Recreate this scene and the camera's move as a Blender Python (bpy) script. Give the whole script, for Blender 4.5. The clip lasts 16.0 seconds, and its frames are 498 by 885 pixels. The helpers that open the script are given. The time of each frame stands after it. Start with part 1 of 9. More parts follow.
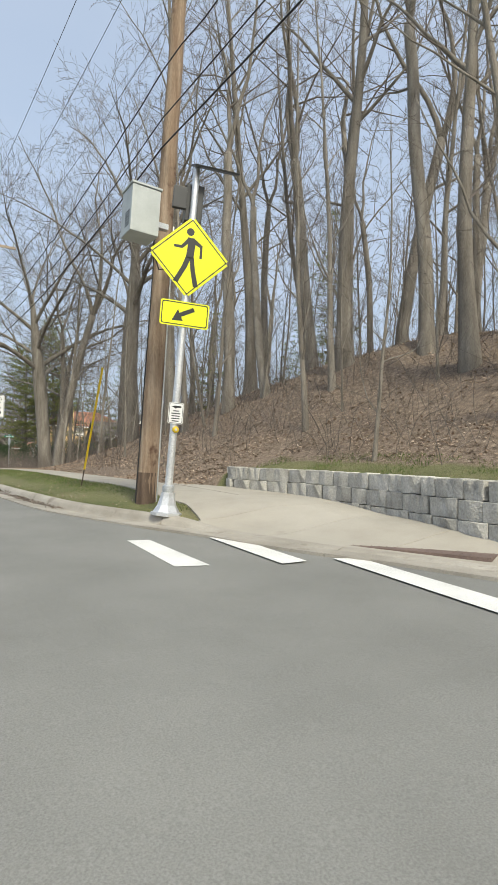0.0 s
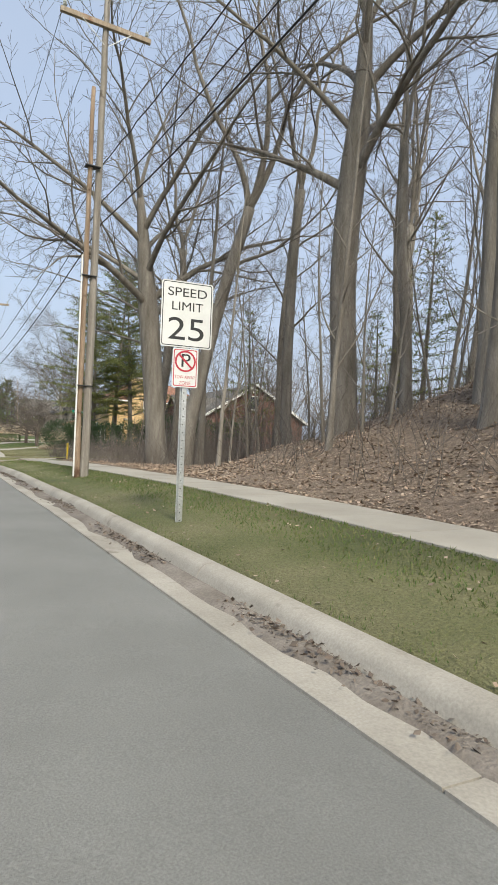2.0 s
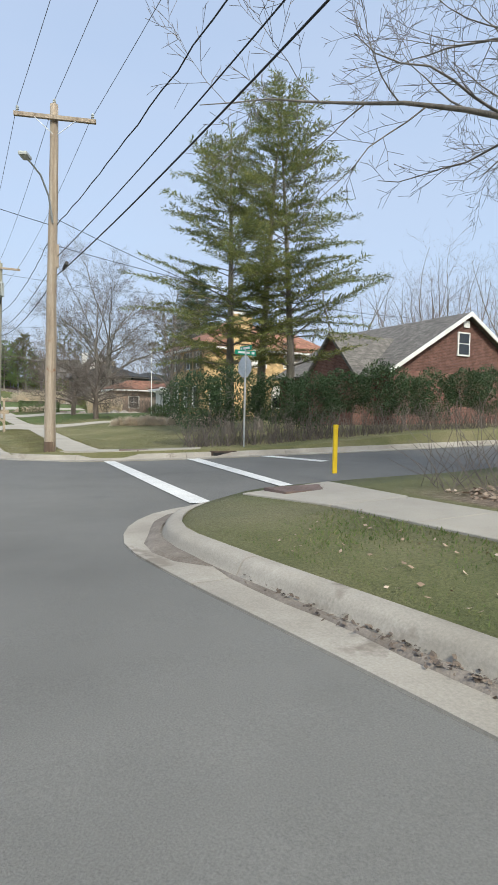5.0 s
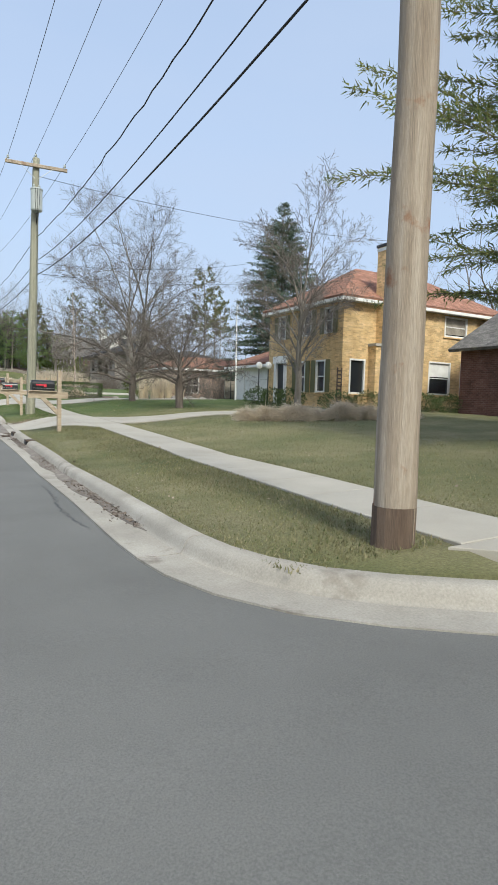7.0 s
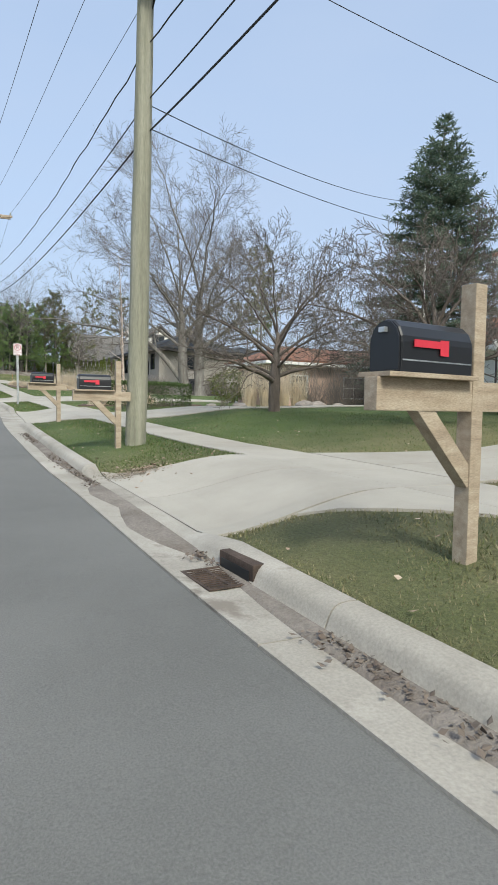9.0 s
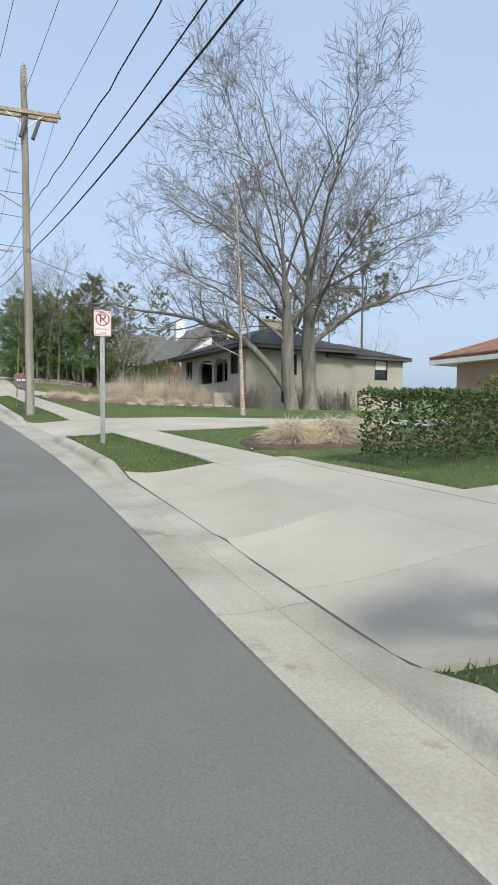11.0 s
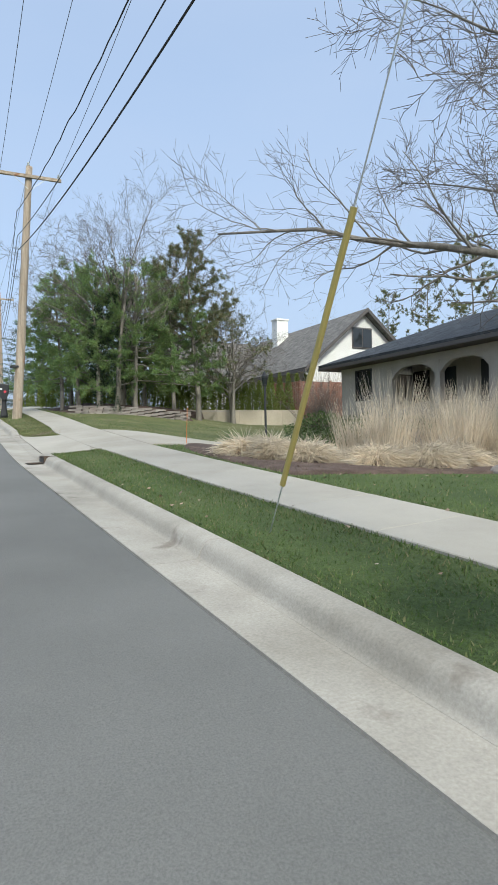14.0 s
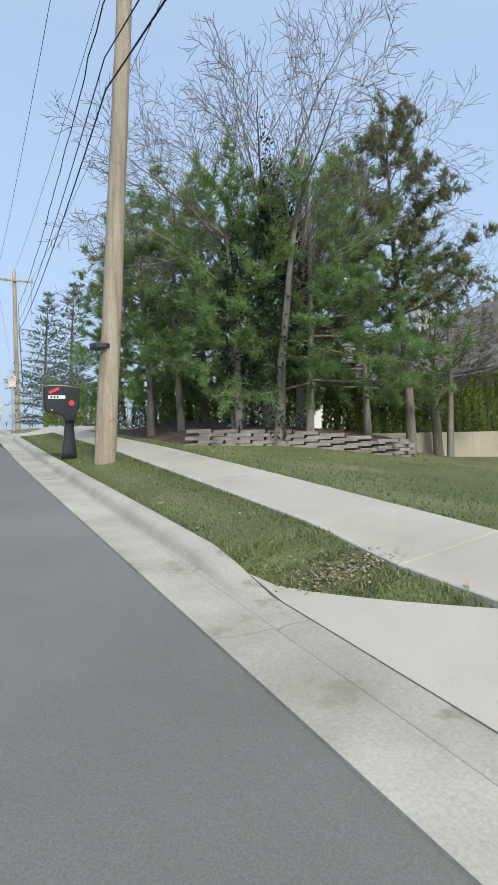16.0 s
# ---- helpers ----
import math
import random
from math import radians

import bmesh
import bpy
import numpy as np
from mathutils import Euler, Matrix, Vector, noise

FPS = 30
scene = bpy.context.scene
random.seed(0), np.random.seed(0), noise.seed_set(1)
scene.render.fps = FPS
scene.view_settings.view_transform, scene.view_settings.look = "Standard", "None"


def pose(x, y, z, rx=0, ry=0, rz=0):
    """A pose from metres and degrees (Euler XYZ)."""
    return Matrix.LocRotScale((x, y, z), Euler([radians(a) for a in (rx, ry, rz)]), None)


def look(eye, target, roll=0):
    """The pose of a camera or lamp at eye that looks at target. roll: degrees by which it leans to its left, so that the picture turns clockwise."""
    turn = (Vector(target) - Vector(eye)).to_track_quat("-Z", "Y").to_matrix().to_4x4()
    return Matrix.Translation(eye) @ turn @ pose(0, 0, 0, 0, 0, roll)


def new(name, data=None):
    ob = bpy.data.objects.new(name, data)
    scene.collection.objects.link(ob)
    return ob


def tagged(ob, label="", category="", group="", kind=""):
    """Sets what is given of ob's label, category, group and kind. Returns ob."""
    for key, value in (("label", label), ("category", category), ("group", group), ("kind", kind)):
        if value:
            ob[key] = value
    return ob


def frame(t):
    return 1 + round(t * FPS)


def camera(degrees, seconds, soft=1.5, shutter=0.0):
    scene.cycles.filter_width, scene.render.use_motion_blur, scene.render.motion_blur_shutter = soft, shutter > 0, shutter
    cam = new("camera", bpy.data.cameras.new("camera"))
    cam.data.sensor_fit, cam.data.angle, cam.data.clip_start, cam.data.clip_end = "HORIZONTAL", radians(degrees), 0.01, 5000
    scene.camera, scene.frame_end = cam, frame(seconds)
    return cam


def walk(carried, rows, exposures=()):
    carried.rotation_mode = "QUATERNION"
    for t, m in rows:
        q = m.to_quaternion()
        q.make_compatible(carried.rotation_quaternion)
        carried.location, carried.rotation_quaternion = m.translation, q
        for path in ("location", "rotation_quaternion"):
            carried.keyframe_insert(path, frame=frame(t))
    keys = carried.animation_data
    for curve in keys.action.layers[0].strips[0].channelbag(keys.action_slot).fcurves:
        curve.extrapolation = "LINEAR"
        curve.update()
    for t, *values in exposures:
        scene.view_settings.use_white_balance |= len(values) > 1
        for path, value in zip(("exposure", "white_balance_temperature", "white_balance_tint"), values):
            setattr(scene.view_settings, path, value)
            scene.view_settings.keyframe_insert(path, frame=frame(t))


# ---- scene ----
cam = camera(46.5, 16.0, soft=1.6)
PATH = [
    (0.0, 0.000, 0.000, 1.631, 92.62, -0.55, -31.45),
    (0.5, 0.100, 4.390, 1.884, 92.51, -1.41, -30.68),
    (1.0, 0.220, 8.650, 2.018, 92.18, -1.64, -29.79),
    (1.5, 0.193, 12.493, 2.091, 91.68, -1.91, -29.63),
    (2.0, 0.353, 16.325, 2.200, 90.74, -2.05, -28.58),
    (2.5, 0.438, 20.099, 2.210, 90.76, -2.84, -27.70),
    (3.0, 0.369, 24.049, 2.339, 89.66, -2.25, -27.41),
    (3.2, 0.307, 25.653, 2.368, 89.52, -1.89, -27.67),
    (5.3, -0.068, 41.387, 2.397, 86.83, -1.14, -28.65),
    (5.5, -0.056, 42.941, 2.372, 86.67, -1.16, -28.66),
    (6.0, -0.045, 46.868, 2.297, 86.35, -1.26, -28.60),
    (6.5, -0.083, 50.532, 2.232, 86.10, -1.49, -28.82),
    (7.0, -0.167, 54.298, 2.223, 85.95, -1.63, -29.17),
    (7.5, -0.057, 57.894, 2.185, 86.10, -1.99, -29.16),
    (8.0, 0.090, 61.628, 2.080, 85.85, -1.66, -29.21),
    (8.5, 0.184, 65.402, 2.065, 86.37, -0.82, -29.44),
    (9.0, 0.232, 69.015, 2.157, 86.58, -0.86, -29.22),
    (9.5, 0.349, 72.806, 2.250, 86.62, 0.01, -28.87),
    (11.8, 1.154, 90.124, 2.998, 88.09, -0.29, -28.12),
    (12.0, 1.218, 91.519, 3.057, 88.29, 0.07, -28.02),
    (12.5, 1.296, 94.822, 3.206, 88.69, 0.70, -27.83),
    (13.0, 1.287, 98.153, 3.411, 88.98, 0.94, -27.80),
    (13.5, 1.293, 101.617, 3.570, 89.40, 1.08, -28.06),
    (14.0, 1.320, 105.056, 3.787, 89.75, 1.39, -28.26),
    (14.5, 1.326, 108.602, 4.054, 89.99, 1.40, -28.77),
    (15.0, 1.345, 112.184, 4.378, 90.17, 1.59, -29.20),
    (15.5, 1.377, 115.697, 4.666, 90.55, 1.87, -29.15),
    (16.0, 1.461, 119.038, 4.947, 90.88, 1.78, -28.61),
]
walk(cam, [(t, pose(x, y, z, rx, ry, rz)) for t, x, y, z, rx, ry, rz in PATH],
     [(0.0, 0.34, 6750, 1), (3.2, 0.36, 6550, 3), (5.5, 0.40, 6320, 2), (9.7, 0.34, 6200, 1), (12.0, 0.36, 6150, 1), (16.0, 0.33, 5980, -1)])

# ---- daylight: thin high cloud, a veiled sun behind the camera ----
SUN_AZ, SUN_EL = 187.0, 44.0          # degrees clockwise from +y, and above the horizon
scene.view_settings.exposure = 0.0
world = bpy.data.worlds.new("sky")
scene.world = world
world.use_nodes = True
wn, wl = world.node_tree.nodes, world.node_tree.links
sky = wn.new("ShaderNodeTexSky")
sky.sky_type, sky.sun_disc = "NISHITA", False
sky.sun_elevation, sky.sun_rotation = radians(SUN_EL), radians(SUN_AZ)
sky.air_density, sky.dust_density, sky.ozone_density = 1.0, 6.0, 1.0
bg = wn["Background"]
bg.inputs["Strength"].default_value = 0.25
# a thin even veil of high cloud over the clear sky
veil = wn.new("ShaderNodeMix")
veil.data_type = "RGBA"
wc = wn.new("ShaderNodeTexCoord")
wnz = wn.new("ShaderNodeTexNoise")
wnz.inputs["Scale"].default_value, wnz.inputs["Detail"].default_value = 1.6, 5.0
wmp = wn.new("ShaderNodeMapping")
wmp.inputs["Scale"].default_value = (1.0, 1.0, 3.0)
wmr = wn.new("ShaderNodeMapRange")
wmr.inputs[1].default_value, wmr.inputs[2].default_value, wmr.inputs[3].default_value, wmr.inputs[4].default_value = 0.3, 0.75, 0.62, 0.88
wl.new(wc.outputs["Generated"], wmp.inputs[0])
wl.new(wmp.outputs[0], wnz.inputs["Vector"])
wl.new(wnz.outputs[0], wmr.inputs[0])
wl.new(wmr.outputs[0], veil.inputs[0])
wl.new(sky.outputs[0], veil.inputs[6])
veil.inputs[7].default_value = (1.84, 2.06, 2.72, 1)
wl.new(veil.outputs[2], bg.inputs["Color"])
sun_data = bpy.data.lights.new("sun", "SUN")
sun_data.energy, sun_data.angle, sun_data.color = 2.5, radians(10.0), (1.0, 0.92, 0.81)
sun = new("sun", sun_data)
sa, se = radians(SUN_AZ), radians(SUN_EL)
sun.matrix_world = look((40 * math.sin(sa) * math.cos(se), 40 * math.cos(sa) * math.cos(se), 40 * math.sin(se)), (0, 0, 0))

# ---- materials ----
def mat(name, rough=0.8, metal=0.0):
    m = bpy.data.materials.new(name)
    m.use_nodes = True
    b = m.node_tree.nodes["Principled BSDF"]
    b.inputs["Roughness"].default_value, b.inputs["Metallic"].default_value = rough, metal
    return m, m.node_tree.nodes, m.node_tree.links, b


def ramp(n, l, fac, stops):
    r = n.new("ShaderNodeValToRGB")
    e = r.color_ramp.elements
    while len(e) < len(stops):
        e.new(0.5)
    for k, (p, c) in zip(e, stops):
        k.position, k.color = p, (*c, 1)
    l.new(fac, r.inputs[0])
    return r.outputs[0]


def tex_noise(n, l, coord, scale, detail=4.0, rough=0.55, stretch=None):
    t = n.new("ShaderNodeTexNoise")
    t.inputs["Scale"].default_value, t.inputs["Detail"].default_value, t.inputs["Roughness"].default_value = scale, detail, rough
    if stretch:
        mp = n.new("ShaderNodeMapping")
        mp.inputs["Scale"].default_value = stretch
        l.new(coord, mp.inputs[0])
        coord = mp.outputs[0]
    l.new(coord, t.inputs["Vector"])
    return t.outputs[0]


def mixed(n, l, fac, a, b, mode="MIX"):
    m = n.new("ShaderNodeMix")
    m.data_type, m.blend_type = "RGBA", mode
    for sock, v in ((m.inputs[0], fac), (m.inputs[6], a), (m.inputs[7], b)):
        if isinstance(v, (int, float)):
            sock.default_value = v
        elif isinstance(v, tuple):
            sock.default_value = (*v, 1)
        else:
            l.new(v, sock)
    return m.outputs[2]


def relief(n, l, b, height, strength, dist):
    k = n.new("ShaderNodeBump")
    k.inputs["Strength"].default_value, k.inputs["Distance"].default_value = strength, dist
    l.new(height, k.inputs["Height"])
    l.new(k.outputs[0], b.inputs["Normal"])


def surface(name, dark, mid, light, scale=3.0, fine=60.0, rough=0.8, metal=0.0, bump=0.3, depth=0.01, stretch=None, vary=0.0, spots=None, world_space=True, grain=0.75):
    """Two scales of variation, fine relief, and a shift of tone from piece to piece."""
    m, n, l, b = mat(name, rough, metal)
    if world_space:
        co = n.new("ShaderNodeNewGeometry").outputs["Position"]
    else:
        co = n.new("ShaderNodeTexCoord").outputs["Object"]
    big = tex_noise(n, l, co, scale, 5, 0.6, stretch)
    small = tex_noise(n, l, co, fine, 3, 0.6, stretch)
    col = ramp(n, l, big, [(0.3, dark), (0.5, mid), (0.7, light)])
    shade = ramp(n, l, small, [(0.25, (0.62, 0.62, 0.62)), (0.75, (1.25, 1.25, 1.25))])
    col = mixed(n, l, grain, col, shade, "MULTIPLY")
    if spots:
        sp = tex_noise(n, l, co, spots[1], 6, 0.65)
        col = mixed(n, l, ramp(n, l, sp, [(spots[2], (0, 0, 0)), (spots[2] + 0.08, (1, 1, 1))]), col, spots[0])
    if vary:
        info = n.new("ShaderNodeObjectInfo")
        v = ramp(n, l, info.outputs["Random"], [(0.0, (1 - vary,) * 3), (1.0, (1 + vary,) * 3)])
        col = mixed(n, l, 1.0, col, v, "MULTIPLY")
    l.new(col, b.inputs["Base Color"])
    relief(n, l, b, small, bump, depth)
    return m


def islands(name, colours, rough=0.7, trans=0.0, vary=0.25):
    """Leaves, needles, blades: each island its own tone."""
    m, n, l, b = mat(name, rough)
    g = n.new("ShaderNodeNewGeometry")
    stops = [(i / max(1, len(colours) - 1), c) for i, c in enumerate(colours)]
    col = ramp(n, l, g.outputs["Random Per Island"], stops)
    pos = tex_noise(n, l, g.outputs["Position"], 1.2, 3)
    sh = ramp(n, l, pos, [(0.3, (1 - vary,) * 3), (0.7, (1 + vary,) * 3)])
    col = mixed(n, l, 1.0, col, sh, "MULTIPLY")
    l.new(col, b.inputs["Base Color"])
    if trans:
        t = n.new("ShaderNodeBsdfTranslucent")
        l.new(col, t.inputs["Color"])
        mx = n.new("ShaderNodeMixShader")
        mx.inputs[0].default_value = trans
        l.new(b.outputs[0], mx.inputs[1])
        l.new(t.outputs[0], mx.inputs[2])
        l.new(mx.outputs[0], n["Material Output"].inputs["Surface"])
    return m


def plain(name, c, rough=0.5, metal=0.0, dirt=0.12):
    """Paint, plastic, bare metal: nearly even, a little dirt."""
    return surface(name, tuple(v * (1 - dirt) for v in c), c, tuple(min(1, v * (1 + dirt)) for v in c), 2.0, 40.0, rough, metal, 0.03, 0.001, world_space=False, grain=0.1)


M_ASPHALT = surface("asphalt", (0.125, 0.124, 0.116), (0.150, 0.149, 0.140), (0.172, 0.170, 0.160), 0.5, 110.0, 0.9, 0, 0.5, 0.008, spots=((0.115, 0.115, 0.112), 0.35, 0.66))


def paler_south(m, y0, y1, gain):
    """Paler base colour south of y0, passing into the rest by y1."""
    n, l = m.node_tree.nodes, m.node_tree.links
    b = n["Principled BSDF"]
    col = b.inputs["Base Color"].links[0].from_socket
    sep_ = n.new("ShaderNodeSeparateXYZ")
    l.new(n.new("ShaderNodeNewGeometry").outputs["Position"], sep_.inputs[0])
    r = n.new("ShaderNodeMapRange")
    r.interpolation_type = "SMOOTHSTEP"
    r.inputs[1].default_value, r.inputs[2].default_value = y0, y1
    l.new(sep_.outputs["Y"], r.inputs[0])
    tone = ramp(n, l, r.outputs[0], [(0.0, (gain * 0.99, gain, gain)), (1.0, (1.0, 1.0, 1.0))])
    l.new(mixed(n, l, 1.0, col, tone, "MULTIPLY"), b.inputs["Base Color"])


paler_south(M_ASPHALT, 30.0, 47.0, 1.4)
M_CONCRETE = surface("concrete", (0.325, 0.300, 0.255), (0.382, 0.355, 0.305), (0.425, 0.397, 0.345), 0.7, 120.0, 0.9, 0, 0.2, 0.003, vary=0.04, spots=((0.31, 0.285, 0.245), 1.1, 0.66), grain=0.3)
M_KERB = surface("kerb concrete", (0.27, 0.248, 0.21), (0.345, 0.32, 0.277), (0.42, 0.392, 0.345), 1.1, 60.0, 0.92, 0, 0.45, 0.006, vary=0.05, spots=((0.21, 0.185, 0.155), 1.6, 0.6), grain=0.5)
M_SILT = surface("silt", (0.15, 0.125, 0.105), (0.20, 0.175, 0.15), (0.27, 0.24, 0.21), 2.5, 45.0, 0.97, 0, 0.7, 0.02)
M_PAINT = surface("road paint", (0.62, 0.62, 0.6), (0.72, 0.72, 0.7), (0.78, 0.78, 0.76), 2.0, 80.0, 0.75, 0, 0.3, 0.004, spots=((0.3, 0.3, 0.29), 5.0, 0.68))
M_IRON = surface("rusty iron", (0.06, 0.045, 0.037), (0.095, 0.068, 0.053), (0.14, 0.10, 0.078), 6.0, 70.0, 0.8, 0.4, 0.4, 0.004)
M_TACTILE = surface("brick red tactile paving", (0.12, 0.088, 0.075), (0.16, 0.115, 0.10), (0.20, 0.145, 0.125), 2.0, 60.0, 0.9, 0, 0.4, 0.006)
M_STONE = surface("split retaining block", (0.31, 0.30, 0.275), (0.44, 0.43, 0.395), (0.56, 0.545, 0.51), 3.0, 30.0, 0.92, 0, 0.9, 0.03, vary=0.14)
M_BARK = surface("grey bark", (0.155, 0.138, 0.115), (0.235, 0.212, 0.182), (0.32, 0.295, 0.26), 1.6, 26.0, 0.95, 0, 0.9, 0.03, stretch=(3, 3, 0.45), vary=0.12)
M_TWIG = surface("twig bark", (0.12, 0.102, 0.09), (0.168, 0.145, 0.128), (0.22, 0.193, 0.173), 1.2, 30.0, 0.95, 0, 0.2, 0.01, vary=0.15)
M_POLE = surface("weathered pole wood", (0.25, 0.195, 0.145), (0.37, 0.305, 0.235), (0.47, 0.405, 0.33), 2.2, 34.0, 0.93, 0, 0.8, 0.015, stretch=(5, 5, 0.25), spots=((0.26, 0.13, 0.07), 1.7, 0.6))
M_POLE_GREY = surface("grey weathered pole wood", (0.19, 0.17, 0.15), (0.28, 0.255, 0.225), (0.37, 0.345, 0.31), 2.2, 34.0, 0.93, 0, 0.9, 0.015, stretch=(5, 5, 0.25), spots=((0.13, 0.11, 0.09), 1.6, 0.6))
M_POLE_GREEN = surface("treated green pole wood", (0.20, 0.20, 0.15), (0.28, 0.275, 0.21), (0.35, 0.345, 0.275), 2.0, 34.0, 0.93, 0, 0.7, 0.012, stretch=(5, 5, 0.25))
M_POLE_BROWN = surface("orange brown pole wood", (0.19, 0.125, 0.085), (0.30, 0.22, 0.155), (0.43, 0.345, 0.265), 1.8, 30.0, 0.93, 0, 0.8, 0.02, stretch=(4, 4, 0.3), spots=((0.1, 0.055, 0.035), 1.7, 0.58))
M_CREOSOTE = surface("dark pole foot", (0.075, 0.05, 0.036), (0.12, 0.083, 0.06), (0.18, 0.13, 0.095), 2.0, 30.0, 0.93, 0, 0.8, 0.015, stretch=(5, 5, 0.3))
M_LUMBER = surface("raw lumber", (0.28, 0.22, 0.16), (0.38, 0.31, 0.23), (0.46, 0.39, 0.30), 2.5, 40.0, 0.88, 0, 0.4, 0.006, stretch=(1, 6, 6))
M_GALV = surface("galvanised steel", (0.46, 0.48, 0.49), (0.55, 0.57, 0.58), (0.64, 0.66, 0.67), 3.0, 50.0, 0.38, 0.75, 0.08, 0.002)
M_ALU = surface("brushed aluminium", (0.58, 0.59, 0.6), (0.68, 0.69, 0.7), (0.76, 0.77, 0.78), 3.0, 50.0, 0.4, 0.7, 0.08, 0.002)
M_CABLE = plain("black cable", (0.02, 0.02, 0.022), 0.6)
M_WIRE = plain("weathered wire", (0.09, 0.09, 0.095), 0.6)
M_DARK = plain("dark metal", (0.035, 0.037, 0.04), 0.5, 0.2)
M_YELLOW = plain("fluorescent yellow sheeting", (0.74, 0.78, 0.005), 0.45)
M_BLACK = plain("black print", (0.012, 0.014, 0.016), 0.5)
M_WHITE = plain("white sign sheeting", (0.64, 0.65, 0.65), 0.45)
M_RED = plain("red print", (0.42, 0.02, 0.045), 0.5)
M_GREEN = plain("green sign sheeting", (0.01, 0.24, 0.15), 0.45)
M_GUY = plain("yellow guy guard", (0.62, 0.44, 0.02), 0.5)
M_CABINET = plain("light grey cabinet", (0.40, 0.43, 0.43), 0.45, 0.1)
M_CERAMIC = plain("grey transformer", (0.42, 0.45, 0.44), 0.45)
M_TRIM = plain("white painted trim", (0.75, 0.75, 0.73), 0.55)
M_DOOR = plain("white painted door", (0.72, 0.72, 0.70), 0.5)
M_GUTTER = plain("dark gutter", (0.09, 0.08, 0.075), 0.5)
M_STUCCO = surface("warm grey stucco", (0.36, 0.33, 0.29), (0.42, 0.385, 0.34), (0.47, 0.435, 0.39), 0.8, 60.0, 0.93, 0, 0.4, 0.006)
M_WHITEWALL = surface("white stucco", (0.70, 0.69, 0.66), (0.76, 0.75, 0.72), (0.8, 0.79, 0.77), 0.8, 60.0, 0.93, 0, 0.3, 0.005)
M_TAN = surface("tan block wall", (0.42, 0.37, 0.28), (0.50, 0.44, 0.34), (0.55, 0.49, 0.39), 0.9, 50.0, 0.93, 0, 0.3, 0.005, vary=0.05)
M_MORTAR = surface("mortar", (0.40, 0.36, 0.29), (0.46, 0.42, 0.34), (0.5, 0.46, 0.38), 2.0, 60.0, 0.95, 0, 0.4, 0.004)
M_BRICK_Y = surface("buff brick", (0.55, 0.375, 0.18), (0.66, 0.465, 0.235), (0.74, 0.54, 0.295), 2.5, 40.0, 0.92, 0, 0.4, 0.004, vary=0.18)
M_BRICK_R = surface("red brick", (0.115, 0.056, 0.043), (0.155, 0.076, 0.058), (0.20, 0.105, 0.082), 2.5, 40.0, 0.92, 0, 0.4, 0.004, vary=0.22)
M_SHINGLE_GREY = surface("grey shingle", (0.11, 0.105, 0.10), (0.16, 0.15, 0.14), (0.21, 0.2, 0.185), 3.0, 40.0, 0.95, 0, 0.5, 0.006, vary=0.2)
M_SHINGLE_DARK = surface("charcoal shingle", (0.04, 0.044, 0.05), (0.06, 0.065, 0.072), (0.085, 0.09, 0.1), 3.0, 40.0, 0.93, 0, 0.5, 0.006, vary=0.2)
M_SHINGLE_RED = surface("rust shingle", (0.20, 0.095, 0.065), (0.27, 0.135, 0.09), (0.33, 0.18, 0.13), 3.0, 40.0, 0.95, 0, 0.5, 0.006, vary=0.2)
M_FENCE = surface("red stained fence", (0.19, 0.085, 0.058), (0.26, 0.12, 0.082), (0.33, 0.165, 0.115), 2.0, 30.0, 0.85, 0, 0.3, 0.004, vary=0.15)
M_BOARD = surface("weathered board", (0.20, 0.18, 0.15), (0.28, 0.25, 0.21), (0.34, 0.31, 0.27), 2.0, 30.0, 0.92, 0, 0.4, 0.006, vary=0.2)
M_BIRCH = surface("birch bark", (0.20, 0.13, 0.095), (0.42, 0.34, 0.285), (0.62, 0.56, 0.51), 7.0, 22.0, 0.85, 0, 0.5, 0.008, stretch=(1, 1, 3))
M_MULCH = surface("bark mulch", (0.07, 0.045, 0.035), (0.11, 0.075, 0.06), (0.16, 0.115, 0.095), 4.0, 50.0, 0.97, 0, 1.0, 0.03)
M_ROCK = surface("garden stone", (0.19, 0.165, 0.145), (0.27, 0.24, 0.215), (0.35, 0.32, 0.29), 2.5, 30.0, 0.92, 0, 0.6, 0.02, vary=0.15)
M_MB_TAUPE = plain("taupe moulded plastic", (0.135, 0.115, 0.105), 0.6)
M_MB_BLACK = plain("black enamel", (0.016, 0.017, 0.02), 0.35)
M_FLAG = plain("red flag", (0.55, 0.035, 0.06), 0.5)

m_, n_, l_, b_ = mat("window glass", 0.03)
b_.inputs["Base Color"].default_value = (0.02, 0.024, 0.028, 1)
b_.inputs["Specular IOR Level"].default_value = 0.7
M_GLASS = m_

LEAF_LITTER = [(0.22, 0.158, 0.112), (0.32, 0.24, 0.175), (0.41, 0.32, 0.245), (0.27, 0.182, 0.128), (0.47, 0.385, 0.305), (0.17, 0.125, 0.09)]
M_LITTER = islands("dead leaves", LEAF_LITTER, 0.85, 0.0, 0.4)
M_BLADE_GREEN = islands("green blades", [(0.065, 0.115, 0.026), (0.10, 0.16, 0.038), (0.15, 0.19, 0.06), (0.08, 0.135, 0.032), (0.26, 0.235, 0.12), (0.09, 0.14, 0.035)], 0.7, 0.35)
M_BLADE_DRY = islands("half dormant blades", [(0.12, 0.145, 0.05), (0.27, 0.24, 0.13), (0.18, 0.18, 0.075), (0.34, 0.295, 0.18), (0.11, 0.14, 0.045)], 0.75, 0.35)
M_STRAW = islands("straw", [(0.62, 0.54, 0.42), (0.74, 0.66, 0.53), (0.68, 0.60, 0.47), (0.54, 0.46, 0.34)], 0.8, 0.5)
